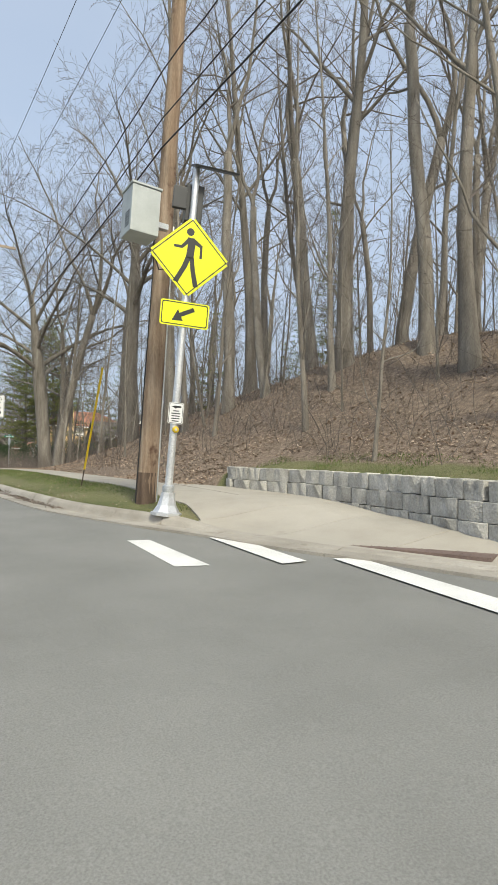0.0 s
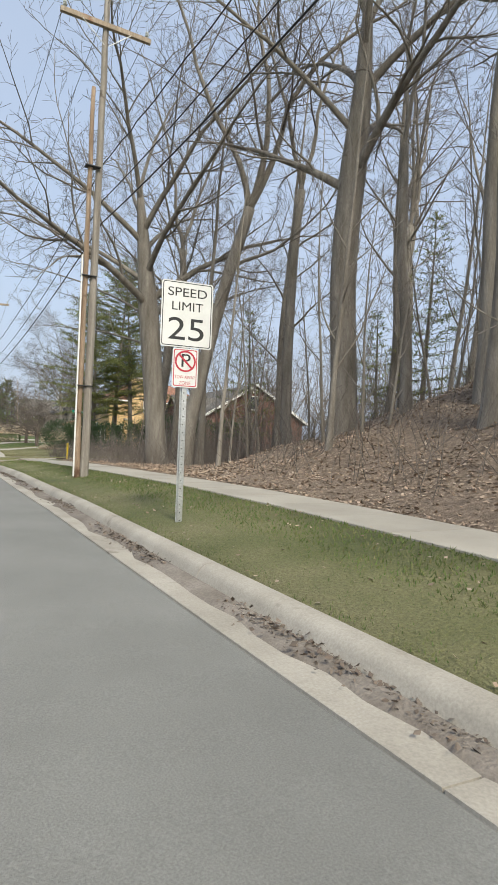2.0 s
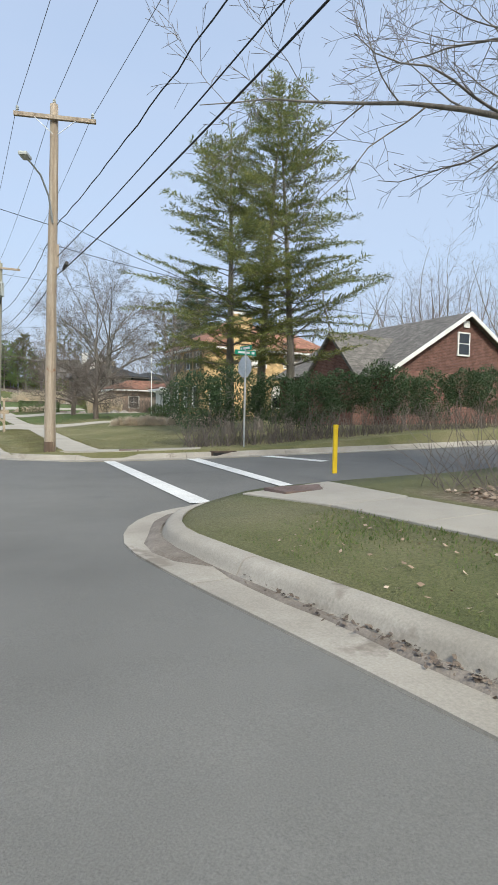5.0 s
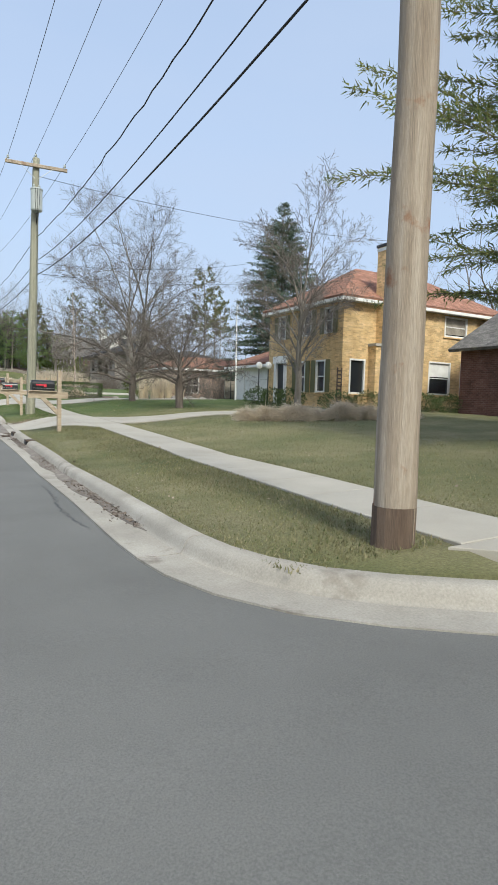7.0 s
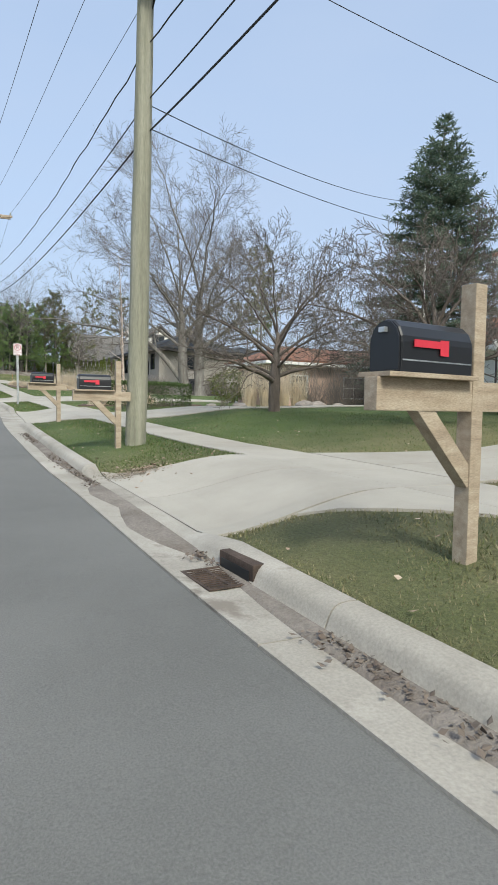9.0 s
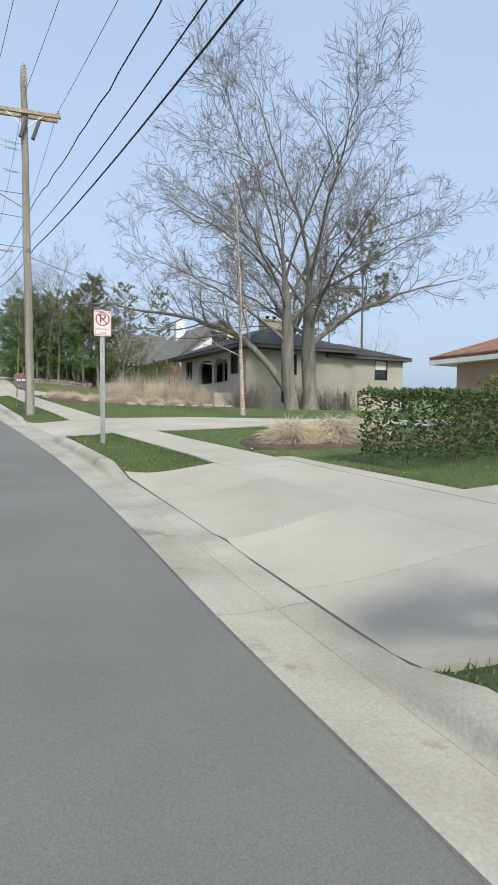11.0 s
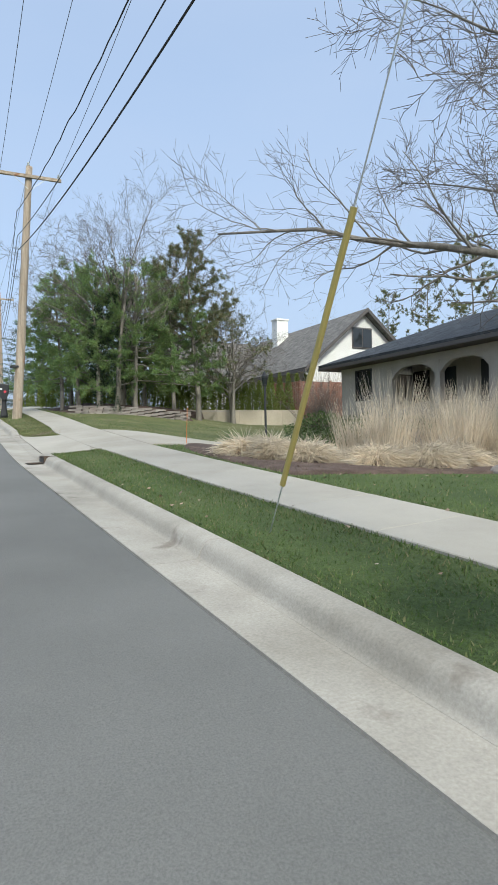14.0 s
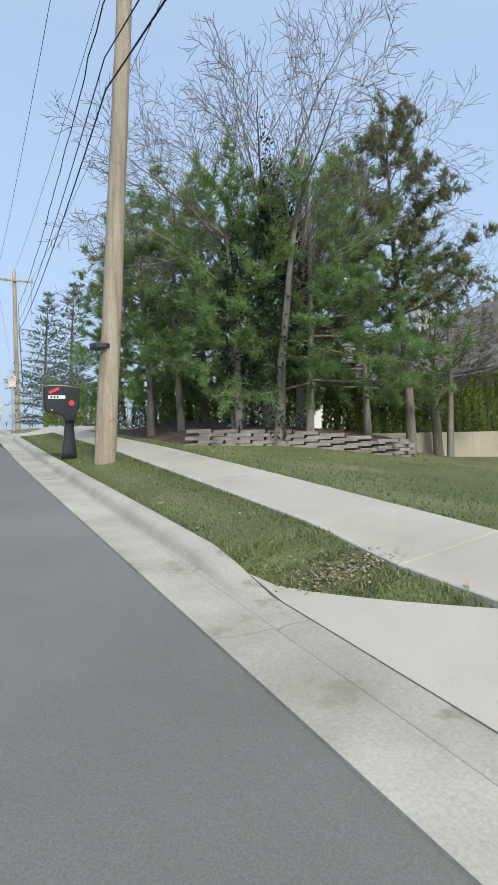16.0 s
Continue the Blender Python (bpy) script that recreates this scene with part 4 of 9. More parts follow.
def cable(a, b, sag, r, material, label, name="overhead_cable", n=18, wavy=0.0, seed=0):
    rng = np.random.default_rng(seed)
    a, b = Vector(a), Vector(b)
    pts = []
    for k in range(n + 1):
        t = k / n
        p = a.lerp(b, t)
        p.z -= sag * 4 * t * (1 - t)
        if wavy and 0 < k < n:
            p += Vector((rng.normal(0, wavy), 0, rng.normal(0, wavy)))
        pts.append(tuple(p))
    ob = part(name, tubes(name, [(pts, [r] * (n + 1), 5)], material))
    return tagged(ob, label, "cable", "overhead lines")


def arched_mailbox(parent, length=0.52, w=0.19, h=0.24):
    """A domed tunnel lying along y, its door towards -x is the small end."""
    bm = bmesh.new()
    outline = [(-w / 2, 0), (w / 2, 0), (w / 2, h * 0.55)]
    outline += [(w / 2 * math.cos(a), h * 0.55 + h * 0.45 * math.sin(a)) for a in np.linspace(0.25, math.pi - 0.25, 7)]
    outline += [(-w / 2, h * 0.55)]
    rings = []
    for x, k in ((-length / 2, 0.97), (-length / 2 + 0.012, 1.0), (length / 2 - 0.012, 1.0), (length / 2, 0.97)):
        rings.append([bm.verts.new((x, y * k, z * k)) for y, z in outline])
    for a, b in zip(rings, rings[1:]):
        for i in range(len(outline)):
            j = (i + 1) % len(outline)
            bm.faces.new((a[i], a[j], b[j], b[i]))
    bm.faces.new(rings[0])
    bm.faces.new(rings[-1][::-1])
    return bm, outline


def timber_mailbox(m, scale=1.0, seed=0):
    """A black tunnel box on a timber arm and post; local -x points at the road, -y at the oncoming car."""
    s = thing("mailbox", m, "black metal mailbox with red flag on a timber post and arm", "mailbox", "timber post mailboxes")
    part("post", boxed(-0.05, -0.05, -0.3, 0.05, 0.05, 1.58, bevel=0.006), M_LUMBER, s, "square raw timber post")
    part("arm", boxed(-0.80, -0.045, 0.86, 0.22, 0.045, 1.03, bevel=0.006), M_LUMBER, s)
    part("shelf", boxed(-0.78, -0.11, 1.03, -0.08, 0.11, 1.055, bevel=0.004), M_LUMBER, s)
    bm = boxed(-0.05, -0.04, 0, 0.05, 0.04, 0.62, bevel=0.005)
    part("brace", bm, M_LUMBER, s, at=Matrix.Translation((-0.02, 0, 0.46)) @ Matrix.Rotation(radians(-45), 4, "Y"))
    bm, outline = arched_mailbox(s, 0.56, 0.21, 0.27)
    b = part("box_body", bm, M_MB_BLACK, s, "black enamelled tunnel box", pose(-0.42, 0, 1.056))
    part("door", prism([(y * 0.93, z * 0.93 + 0.008) for y, z in outline], 0, 0.012), M_MB_BLACK, b, at=Matrix.Translation((-0.28, 0, 0)) @ Matrix(((0, 0, -1, 0), (1, 0, 0, 0), (0, 1, 0, 0), (0, 0, 0, 1))))
    part("door_pull", boxed(-0.315, -0.02, 0.2, -0.292, 0.02, 0.225), M_GALV, b)
    part("bead", boxed(-0.27, -0.1075, 0.055, 0.27, -0.1052, 0.062), M_GALV, b)
    f = part("flag", boxed(-0.2, -0.117, 0.125, 0.02, -0.112, 0.162), M_FLAG, b, "red signal flag")
    part("flag_tab", boxed(0.0, -0.1172, 0.09, 0.065, -0.1122, 0.17), M_FLAG, f)
    return s


def moulded_mailbox(m, material, label, number_plate=True, flag_up=False):
    """A moulded plastic box on a waisted pedestal; local -x is the door at the road."""
    s = thing("mailbox", m, label, "mailbox", "moulded mailboxes")
    bm = bmesh.new()
    prof = [(0.0, 0.15, 0.12), (0.12, 0.135, 0.11), (0.4, 0.1, 0.09), (0.62, 0.085, 0.082), (0.74, 0.09, 0.088), (0.86, 0.12, 0.115)]
    rings = []
    for z, hx, hy in prof:
        o = rounded(hx * 2, hy * 2, 0.035, 4)
        cx = 0.0 + 0.03 * z
        rings.append([bm.verts.new((x + cx, y, z - (0.1 if z == 0 else 0))) for x, y in o])
    for a, b in zip(rings, rings[1:]):
        for i in range(len(a)):
            j = (i + 1) % len(a)
            bm.faces.new((a[i], a[j], b[j], b[i]))
    bm.faces.new(rings[0][::-1])
    bm.faces.new(rings[-1])
    part("pedestal", bm_mesh("pedestal", bm, material, True), parent=s)
    side = [(-0.42, 0.95), (-0.38, 0.87), (-0.16, 0.83), (-0.07, 0.76), (-0.04, 0.7), (0.11, 0.7), (0.14, 0.84), (0.20, 0.97), (0.215, 1.28), (0.19, 1.33), (0.02, 1.365), (-0.36, 1.375), (-0.415, 1.33)]
    body = plate(side, 0.30, (0, 0.15, 0))
    bmesh.ops.bevel(body, geom=list(body.edges), offset=0.022, segments=2, affect="EDGES", profile=0.6)
    b = part("box_body", body, material, s)
    part("seam", boxed(-0.41, -0.1522, 1.055, 0.2, -0.1498, 1.063), M_DARK, b)
    part("newspaper_lip", boxed(-0.436, -0.135, 0.94, -0.41, 0.135, 1.34, bevel=0.008), material, b)
    part("flag_arm", plate(rounded(0.20, 0.058, 0.028), 0.012, (-0.245, -0.148, 1.265), None if not flag_up else Matrix.Rotation(radians(-25), 4, "Y")), M_FLAG, b, "red signal flag")
    if number_plate:
        n = part("number_plate", plate([(-0.15, -0.032), (0.15, -0.032), (0.15, 0.032), (-0.15, 0.032)], 0.004, (-0.2, -0.149, 1.145)), M_WHITE, b, "white plate with dark print")
        bars([(-0.295 + 0.055 * k, 1.145, 0.03, 0.042) for k in range(3)], n, M_BLACK, -0.1532)
        part("red_disc", rodded((0.06, -0.148, 1.035), (0.06, -0.165, 1.035), 0.05, sides=18), M_FLAG, b, "red round reflector")
        part("yellow_stud", rodded((-0.29, -0.148, 0.905), (-0.29, -0.158, 0.905), 0.017, sides=12), M_GUY, b, "small yellow stud")
    return s


# ---- plants ----
def cross3(a, b):
    return np.array([a[1] * b[2] - a[2] * b[1], a[2] * b[0] - a[0] * b[2], a[0] * b[1] - a[1] * b[0]])


def tubes(name, branches, material):
    """One mesh of tapering tubes; a branch is (points, radii, sides)."""
    verts, faces = [], []
    for pts, radii, sides in branches:
        pts = np.asarray(pts, float)
        n, base = len(pts), len(verts)
        d = np.empty_like(pts)
        d[1:-1] = pts[2:] - pts[:-2]
        d[0], d[-1] = pts[1] - pts[0], pts[-1] - pts[-2]
        d /= np.linalg.norm(d, axis=1)[:, None] + 1e-9
        ref = np.array([0.31, 0.95, 0.05]) if abs(d[0][1]) < 0.9 else np.array([1.0, 0.1, 0.0])
        u = np.stack([d[:, 1] * ref[2] - d[:, 2] * ref[1], d[:, 2] * ref[0] - d[:, 0] * ref[2], d[:, 0] * ref[1] - d[:, 1] * ref[0]], 1)
        u /= np.linalg.norm(u, axis=1)[:, None] + 1e-9
        v = np.stack([d[:, 1] * u[:, 2] - d[:, 2] * u[:, 1], d[:, 2] * u[:, 0] - d[:, 0] * u[:, 2], d[:, 0] * u[:, 1] - d[:, 1] * u[:, 0]], 1)
        ang = np.arange(sides) * 2 * math.pi / sides
        ring = pts[:, None] + np.asarray(radii)[:, None, None] * (np.cos(ang)[None, :, None] * u[:, None] + np.sin(ang)[None, :, None] * v[:, None])
        verts.extend(ring.reshape(-1, 3).tolist())
        for i in range(n - 1):
            a = base + i * sides
            for k in range(sides):
                k2 = (k + 1) % sides
                faces.append((a + k, a + k2, a + sides + k2, a + sides + k))
        if sides > 3:
            faces.append(tuple(base + (n - 1) * sides + k for k in range(sides)))
    return mesh_of(name, verts, faces, material, True)


def limb(rng, start, way, length, r0, r1, n, bend, rise, sides):
    """A wandering branch from start; rise lifts (or, below 0, drops) it on its way."""
    p, d = np.array(start, float), np.array(way, float)
    d /= np.linalg.norm(d)
    pts, step = [p.copy()], length / n
    for i in range(n):
        d = d + rng.normal(0, bend, 3) + np.array([0, 0, rise])
        d /= np.linalg.norm(d)
        p = p + d * step
        pts.append(p.copy())
    t = np.linspace(0, 1, n + 1)
    return np.array(pts), r0 + (r1 - r0) * t ** 0.8, sides


def side_way(rng, d, angle, roll):
    """A direction that leaves d at an angle, rolled about it."""
    d = d / (np.linalg.norm(d) + 1e-9)
    ref = np.array([0, 0, 1.0]) if abs(d[2]) < 0.95 else np.array([1.0, 0, 0])
    u = cross3(d, ref)
    u /= np.linalg.norm(u)
    v = cross3(d, u)
    return math.cos(angle) * d + math.sin(angle) * (math.cos(roll) * u + math.sin(roll) * v)


def shoots(rng, parent, count, t0, t1, length, r_ratio, angle, bend, rise, n, sides, taper=0.25, shorten=0.5):
    pts, radii, _ = parent
    out, m = [], len(pts) - 1
    roll = rng.uniform(0, 6.28)
    for k in range(count):
        t = t0 + (t1 - t0) * (k + rng.uniform(0.1, 0.9)) / count
        i = min(m - 1, int(t * m))
        f = t * m - i
        p, r, d = pts[i] * (1 - f) + pts[i + 1] * f, radii[i] * (1 - f) + radii[i + 1] * f, pts[i + 1] - pts[i]
        roll += 2.4 + rng.uniform(-0.5, 0.5)
        ln = length * (1 - shorten * (t - t0) / (t1 - t0 + 1e-6)) * rng.uniform(0.7, 1.25)
        rr = max(0.005, min(r * 0.85, r * r_ratio * rng.uniform(0.8, 1.2)))
        out.append(limb(rng, p, side_way(rng, d, angle * rng.uniform(0.75, 1.25), roll), ln, rr, max(0.0035, rr * taper), n, bend, rise, sides))
    return out


def bare_tree_meshes(seed, height, radius, fork=0.4, limbs=6, limb_len=0.5, angle=0.6, twigs=(7, 6, 4), rise=0.05, lean=(0, 0), leaders=0, flare=1.35, fine=1.0, seg=(5, 3, 1), crook=0.12):
    """Trunk and crown of a leafless tree."""
    rng = np.random.default_rng(seed)
    trunk_top = height * (fork if leaders else 0.92)
    trunk = limb(rng, (0, 0, -0.25), (lean[0], lean[1], 1), trunk_top, radius, radius * (0.72 if leaders else 0.14), 14, 0.025, 0.01, 12)
    trunk[1][0] *= flare
    trunk[1][1] *= 1 + (flare - 1) * 0.3
    big, first = [trunk], []
    if leaders:
        roll = rng.uniform(0, 6.28)
        for k in range(leaders):
            roll += 6.28 / leaders + rng.uniform(-0.35, 0.35)
            w = side_way(rng, trunk[0][-1] - trunk[0][-2], angle * rng.uniform(0.4, 1.0), roll)
            r = radius * rng.uniform(0.42, 0.58)
            first.append(limb(rng, trunk[0][-1] - w * 0.12, w, height * (1 - fork) * rng.uniform(0.8, 1.05), r, r * 0.12, 12, crook, rise, 8))
        first += shoots(rng, trunk, max(1, limbs // 3), 0.72, 0.98, height * limb_len * 0.8, 0.35, 1.1, crook, rise * 1.5, 9, 7)
    else:
        first = shoots(rng, trunk, limbs, fork, 0.97, height * limb_len, 0.5, angle, crook * 0.8, rise, 8, 6, shorten=0.65)
    big += first
    thin = []
    for b in first:
        ln = float(np.linalg.norm(np.diff(b[0], axis=0), axis=1).sum())
        second = shoots(rng, b, twigs[0], 0.18, 0.98, ln * 0.48, 0.5, 0.75, crook * 1.2, rise * 0.6, seg[0], 4)
        thin += second
        for c in second:
            third = shoots(rng, c, twigs[1], 0.15, 1.0, ln * 0.2 * fine, 0.5, 0.7, 0.16, rise * 0.4, seg[1], 3)
            thin += third
            for e in third:
                thin += shoots(rng, e, twigs[2], 0.2, 1.0, ln * 0.085 * fine, 0.6, 0.65, 0.16, rise * 0.3, seg[2], 3)
    return tubes("trunk", big, M_BARK), tubes("crown", thin, M_TWIG)


def dome_tree(seed, fork_h, radius, rx, rz, n, twigs, low=0.15, lift=0.45, wander=0.13, flare=1.3, fine=1.0, spread=1.0, thin=0.004, climb=0.34):
    """A leafless tree whose limbs fan out from a low fork to a rounded crown."""
    rng = np.random.default_rng(seed)
    tall = fork_h + climb * rz
    trunk = limb(rng, (0, 0, -0.25), (0, 0, 1), tall + 0.25, radius, radius * 0.3, 14, 0.03, 0.01, 12)
    trunk[1][:] = radius * (1 - 0.7 * np.clip((trunk[0][:, 2] - fork_h) / (climb * rz), 0, 1))
    trunk[1][0] *= flare
    trunk[1][1] *= 1 + (flare - 1) * 0.35
    hub = np.array([0, 0, fork_h])
    big, thin_wood, az = [trunk], [], rng.uniform(0, 6)
    for k in range(n):
        s = low + (0.985 - low) * (k + rng.uniform(0.2, 0.8)) / n
        c = math.sqrt(1 - s * s)
        az += 2.4 + rng.uniform(-0.3, 0.3)
        d = np.array([c * math.cos(az), c * math.sin(az), s])
        reach = rng.uniform(0.86, 1.04) / math.sqrt((c / rx) ** 2 + (s / rz) ** 2)
        rank = (k + rng.random()) / n
        zz = min(tall, fork_h * 0.85 + rank * (climb * rz + 0.15 * fork_h))
        a = np.array([np.interp(zz, trunk[0][:, 2], trunk[0][:, c_]) for c_ in range(3)])
        w = d + np.array([0, 0, lift * (1 - s)])
        b_ = a + w / np.linalg.norm(w) * reach * 0.45
        e_ = hub + d * reach
        t = np.linspace(0, 1, 15)[:, None]
        pts = (1 - t) ** 2 * a + 2 * t * (1 - t) * b_ + t * t * e_
        jolt = np.cumsum(rng.normal(0, wander * reach * 0.03, (15, 3)), axis=0)
        pts = pts + jolt * np.sin(np.linspace(0, 2.4, 15))[:, None]
        r = radius * rng.uniform(0.30, 0.48) * (1 - 0.45 * rank)
        main = (pts, r * (1 - 0.9 * np.linspace(0, 1, 15) ** 0.85), 8)
        big.append(main)
        second = shoots(rng, main, twigs[0], 0.16, 1.0, reach * 0.42 * spread, 0.5, 0.7 * spread, wander, 0.03, 7, 5, shorten=0.45)
        big += second
        for q in second:
            third = shoots(rng, q, twigs[1], 0.12, 1.0, reach * 0.15 * fine * spread, 0.5, 0.7, 0.2, 0.05, 4, 3)
            thin_wood += third
            for o in third:
                thin_wood += shoots(rng, o, twigs[2], 0.15, 1.0, reach * 0.06 * fine * spread, 0.6, 0.7, 0.16, 0.02, 1, 3)
    thin_wood = [(p, np.maximum(r_, thin), s_) for p, r_, s_ in thin_wood]
    return tubes("trunk", big, M_BARK), tubes("crown", thin_wood, M_TWIG)


def plant_tree(meshes, m, label, category="tree", group="", name="tree", trunk_label=""):
    t = thing(name, m, label, category, group)
    part("trunk", meshes[0], parent=t, label=trunk_label)
    part("crown", meshes[1], parent=t)
    return t


def sprays(name, items, material):
    """Leaf sprays: (point, along, across, length, width), each a creased blade of four triangles."""
    p = np.array([i[0] for i in items], float)
    a = np.array([i[1] for i in items], float)
    c = np.array([i[2] for i in items], float)
    ln = np.array([i[3] for i in items])[:, None]
    wd = np.array([i[4] for i in items])[:, None]
    a /= np.linalg.norm(a, axis=1)[:, None] + 1e-9
    c -= a * (a * c).sum(1)[:, None]
    c /= np.linalg.norm(c, axis=1)[:, None] + 1e-9
    up = np.cross(a, c)
    v = np.stack([p, p + a * ln * 0.45 + c * wd * 0.5 - up * wd * 0.12, p + a * ln, p + a * ln * 0.45 - c * wd * 0.5 - up * wd * 0.12], 1).reshape(-1, 3)
    n = len(items)
    f = []
    for i in range(n):
        f += [(4 * i, 4 * i + 1, 4 * i + 2), (4 * i, 4 * i + 2, 4 * i + 3)]
    return mesh_of(name, v.tolist(), f, material)


def needles(name, items, material):
    """Single slim blades, one triangle each: (point, along, across, length, width)."""
    p = np.array([i[0] for i in items], float)
    a = np.array([i[1] for i in items], float)
    c = np.array([i[2] for i in items], float)
    ln = np.array([i[3] for i in items])[:, None]
    wd = np.array([i[4] for i in items])[:, None]
    a /= np.linalg.norm(a, axis=1)[:, None] + 1e-9
    c -= a * (a * c).sum(1)[:, None]
    c /= np.linalg.norm(c, axis=1)[:, None] + 1e-9
    v = np.stack([p - c * wd * 0.5, p + c * wd * 0.5, p + a * ln], 1).reshape(-1, 3)
    return mesh_of(name, v.tolist(), np.arange(3 * len(items)).reshape(-1, 3).tolist(), material)


def conifer_meshes(seed, height, spread, material, base=0.12, whorls=26, per=6, droop=-0.02, rise0=0.1, spray=(0.30, 0.12), dense=1.0, radius=0.2, ragged=0.25, shape=0.85, gap=0.0, step=0.16, fan=1):
    """A needle tree: tiers of boughs, side twigs, flat sprays of needles."""
    rng = np.random.default_rng(seed)
    trunk = limb(rng, (0, 0, -0.2), (0, 0, 1), height, radius, 0.015, 14, 0.012, 0.01, 9)
    wood, leaf = [trunk], []
    roll = 0.0
    for w in range(whorls):
        h = base + (1 - base) * (w + rng.uniform(0, 0.8)) / whorls
        reach = spread * (1 - h) ** shape * (0.55 + 0.45 * min(1, (h - base) / 0.12 + 0.3)) + 0.12
        i = min(13, int(h * 14))
        f = h * 14 - i
        centre = trunk[0][i] * (1 - f) + trunk[0][min(14, i + 1)] * f
        for k in range(per):
            roll += 6.28 / per + rng.uniform(-0.4, 0.4)
            if rng.random() < gap:
                continue
            ln = reach * rng.uniform(1 - ragged, 1 + ragged)
            way = (math.cos(roll), math.sin(roll), rise0 + 0.5 * h + rng.uniform(-0.1, 0.12))
            b = limb(rng, centre, way, ln, max(0.008, radius * 0.16 * (1.2 - h)), 0.004, 6, 0.05, droop, 4)
            wood.append(b)
            count = max(3, int(ln / 0.20 * dense))
            for q in range(count):
                t = 0.22 + 0.78 * (q + rng.uniform(0, 1)) / count
                j = min(5, int(t * 6))
                g = t * 6 - j
                p, d = b[0][j] * (1 - g) + b[0][j + 1] * g, b[0][j + 1] - b[0][j]
                for s in (-1, 1):
                    sd = cross3(d, (0, 0, 1.0)) * s
                    sd /= np.linalg.norm(sd) + 1e-9
                    dn = d / np.linalg.norm(d)
                    tw = dn * 0.7 + sd * rng.uniform(0.5, 1.0) + np.array([0, 0, rng.uniform(-0.25, 0.15)])
                    reach2 = (0.18 + 0.28 * (1 - t)) * min(1.6, ln) * rng.uniform(0.7, 1.2)
                    m = max(1, int(reach2 / step))
                    for e in range(m):
                        o = p + tw * reach2 * (e / m)
                        for _ in range(fan):
                            leaf.append((o + rng.normal(0, 0.03, 3), tw + rng.normal(0, 0.42, 3), cross3(tw, (0, 0, 1.0)) + rng.normal(0, 0.3, 3), spray[0] * rng.uniform(0.7, 1.3), spray[1] * rng.uniform(0.7, 1.3)))
            leaf.append((b[0][-1], b[0][-1] - b[0][-2], cross3(b[0][-1] - b[0][-2], (0, 0, 1.0)), spray[0], spray[1]))
    return tubes("trunk", wood, M_BARK), needles("crown", leaf, material)


def pine_meshes(seed, height, spread, material, base=0.35, boughs=34, tufts=26, blade=(0.16, 0.016), radius=0.13, shape=0.6, lean=(0, 0), up=0.35, lift=0.05):
    """A pine: bare lower trunk, rising boughs, tufts of long needles."""
    rng = np.random.default_rng(seed)
    trunk = limb(rng, (0, 0, -0.2), (lean[0], lean[1], 1), height, radius, 0.02, 12, 0.02, 0.01, 8)
    wood, leaf = [trunk], []
    roll = rng.uniform(0, 6)
    for k in range(boughs):
        h = base + (0.98 - base) * (k + rng.uniform(0, 1)) / boughs
        i = min(11, int(h * 12))
        f = h * 12 - i
        c = trunk[0][i] * (1 - f) + trunk[0][i + 1] * f
        roll += 2.4 + rng.uniform(-0.4, 0.4)
        q = (h - base) / (1 - base)
        ln = spread * (1.02 - q) ** shape * rng.uniform(0.6, 1.15) + 0.15
        b = limb(rng, c, (math.cos(roll), math.sin(roll), up * (0.4 + q) - (0.3 * (1 - q) if lift < 0.05 else 0)), ln, max(0.01, radius * 0.28 * (1.1 - q)), 0.006, 6, 0.09, lift, 4)
        wood.append(b)
        subs = shoots(rng, b, 4, 0.3, 1.0, ln * 0.42, 0.6, 0.8, 0.1, 0.06, 3, 3) + [b]
        for s in subs[:-1]:
            wood.append(s)
        for s in subs:
            for _ in range(max(2, int(tufts * (0.35 if s is not b else 1) * ln / spread))):
                t = rng.uniform(0.35, 1.0)
                j = min(len(s[0]) - 2, int(t * (len(s[0]) - 1)))
                g = t * (len(s[0]) - 1) - j
                p, d = s[0][j] * (1 - g) + s[0][j + 1] * g, s[0][j + 1] - s[0][j]
                d = d / np.linalg.norm(d)
                p = p + rng.normal(0, 0.05, 3)
                for _ in range(16):
                    a = d * 0.6 + rng.normal(0, 0.6, 3) + np.array([0, 0, 0.15])
                    leaf.append((p, a, rng.normal(0, 1, 3), blade[0] * rng.uniform(0.7, 1.3), blade[1] * rng.uniform(0.8, 1.4)))
    return tubes("trunk", wood, M_BARK), needles("crown", leaf, material)


def leaf_mass(seed, shell, count, size, material, name="foliage"):
    """Leaves over a lumpy body: shell(rng) gives a point and its outward way."""
    rng = np.random.default_rng(seed)
    items = []
    for _ in range(count):
        p, d = shell(rng)
        a = np.array(d) + rng.normal(0, 0.6, 3)
        items.append((p, a, rng.normal(0, 1, 3), size * rng.uniform(0.6, 1.4), size * 0.55 * rng.uniform(0.6, 1.4)))
    return sprays(name, items, material)


def stems(seed, count, spot, height, radius, bend, material, name="stems", splay=0.25):
    rng = np.random.default_rng(seed)
    out = []
    for _ in range(count):
        x, y, z = spot(rng)
        out.append(limb(rng, (x, y, z), (rng.normal(0, splay), rng.normal(0, splay), 1), height * rng.uniform(0.6, 1.2), radius * rng.uniform(0.6, 1.3), 0.003, 5, bend, 0.03, 4))
    return tubes(name, out, material)


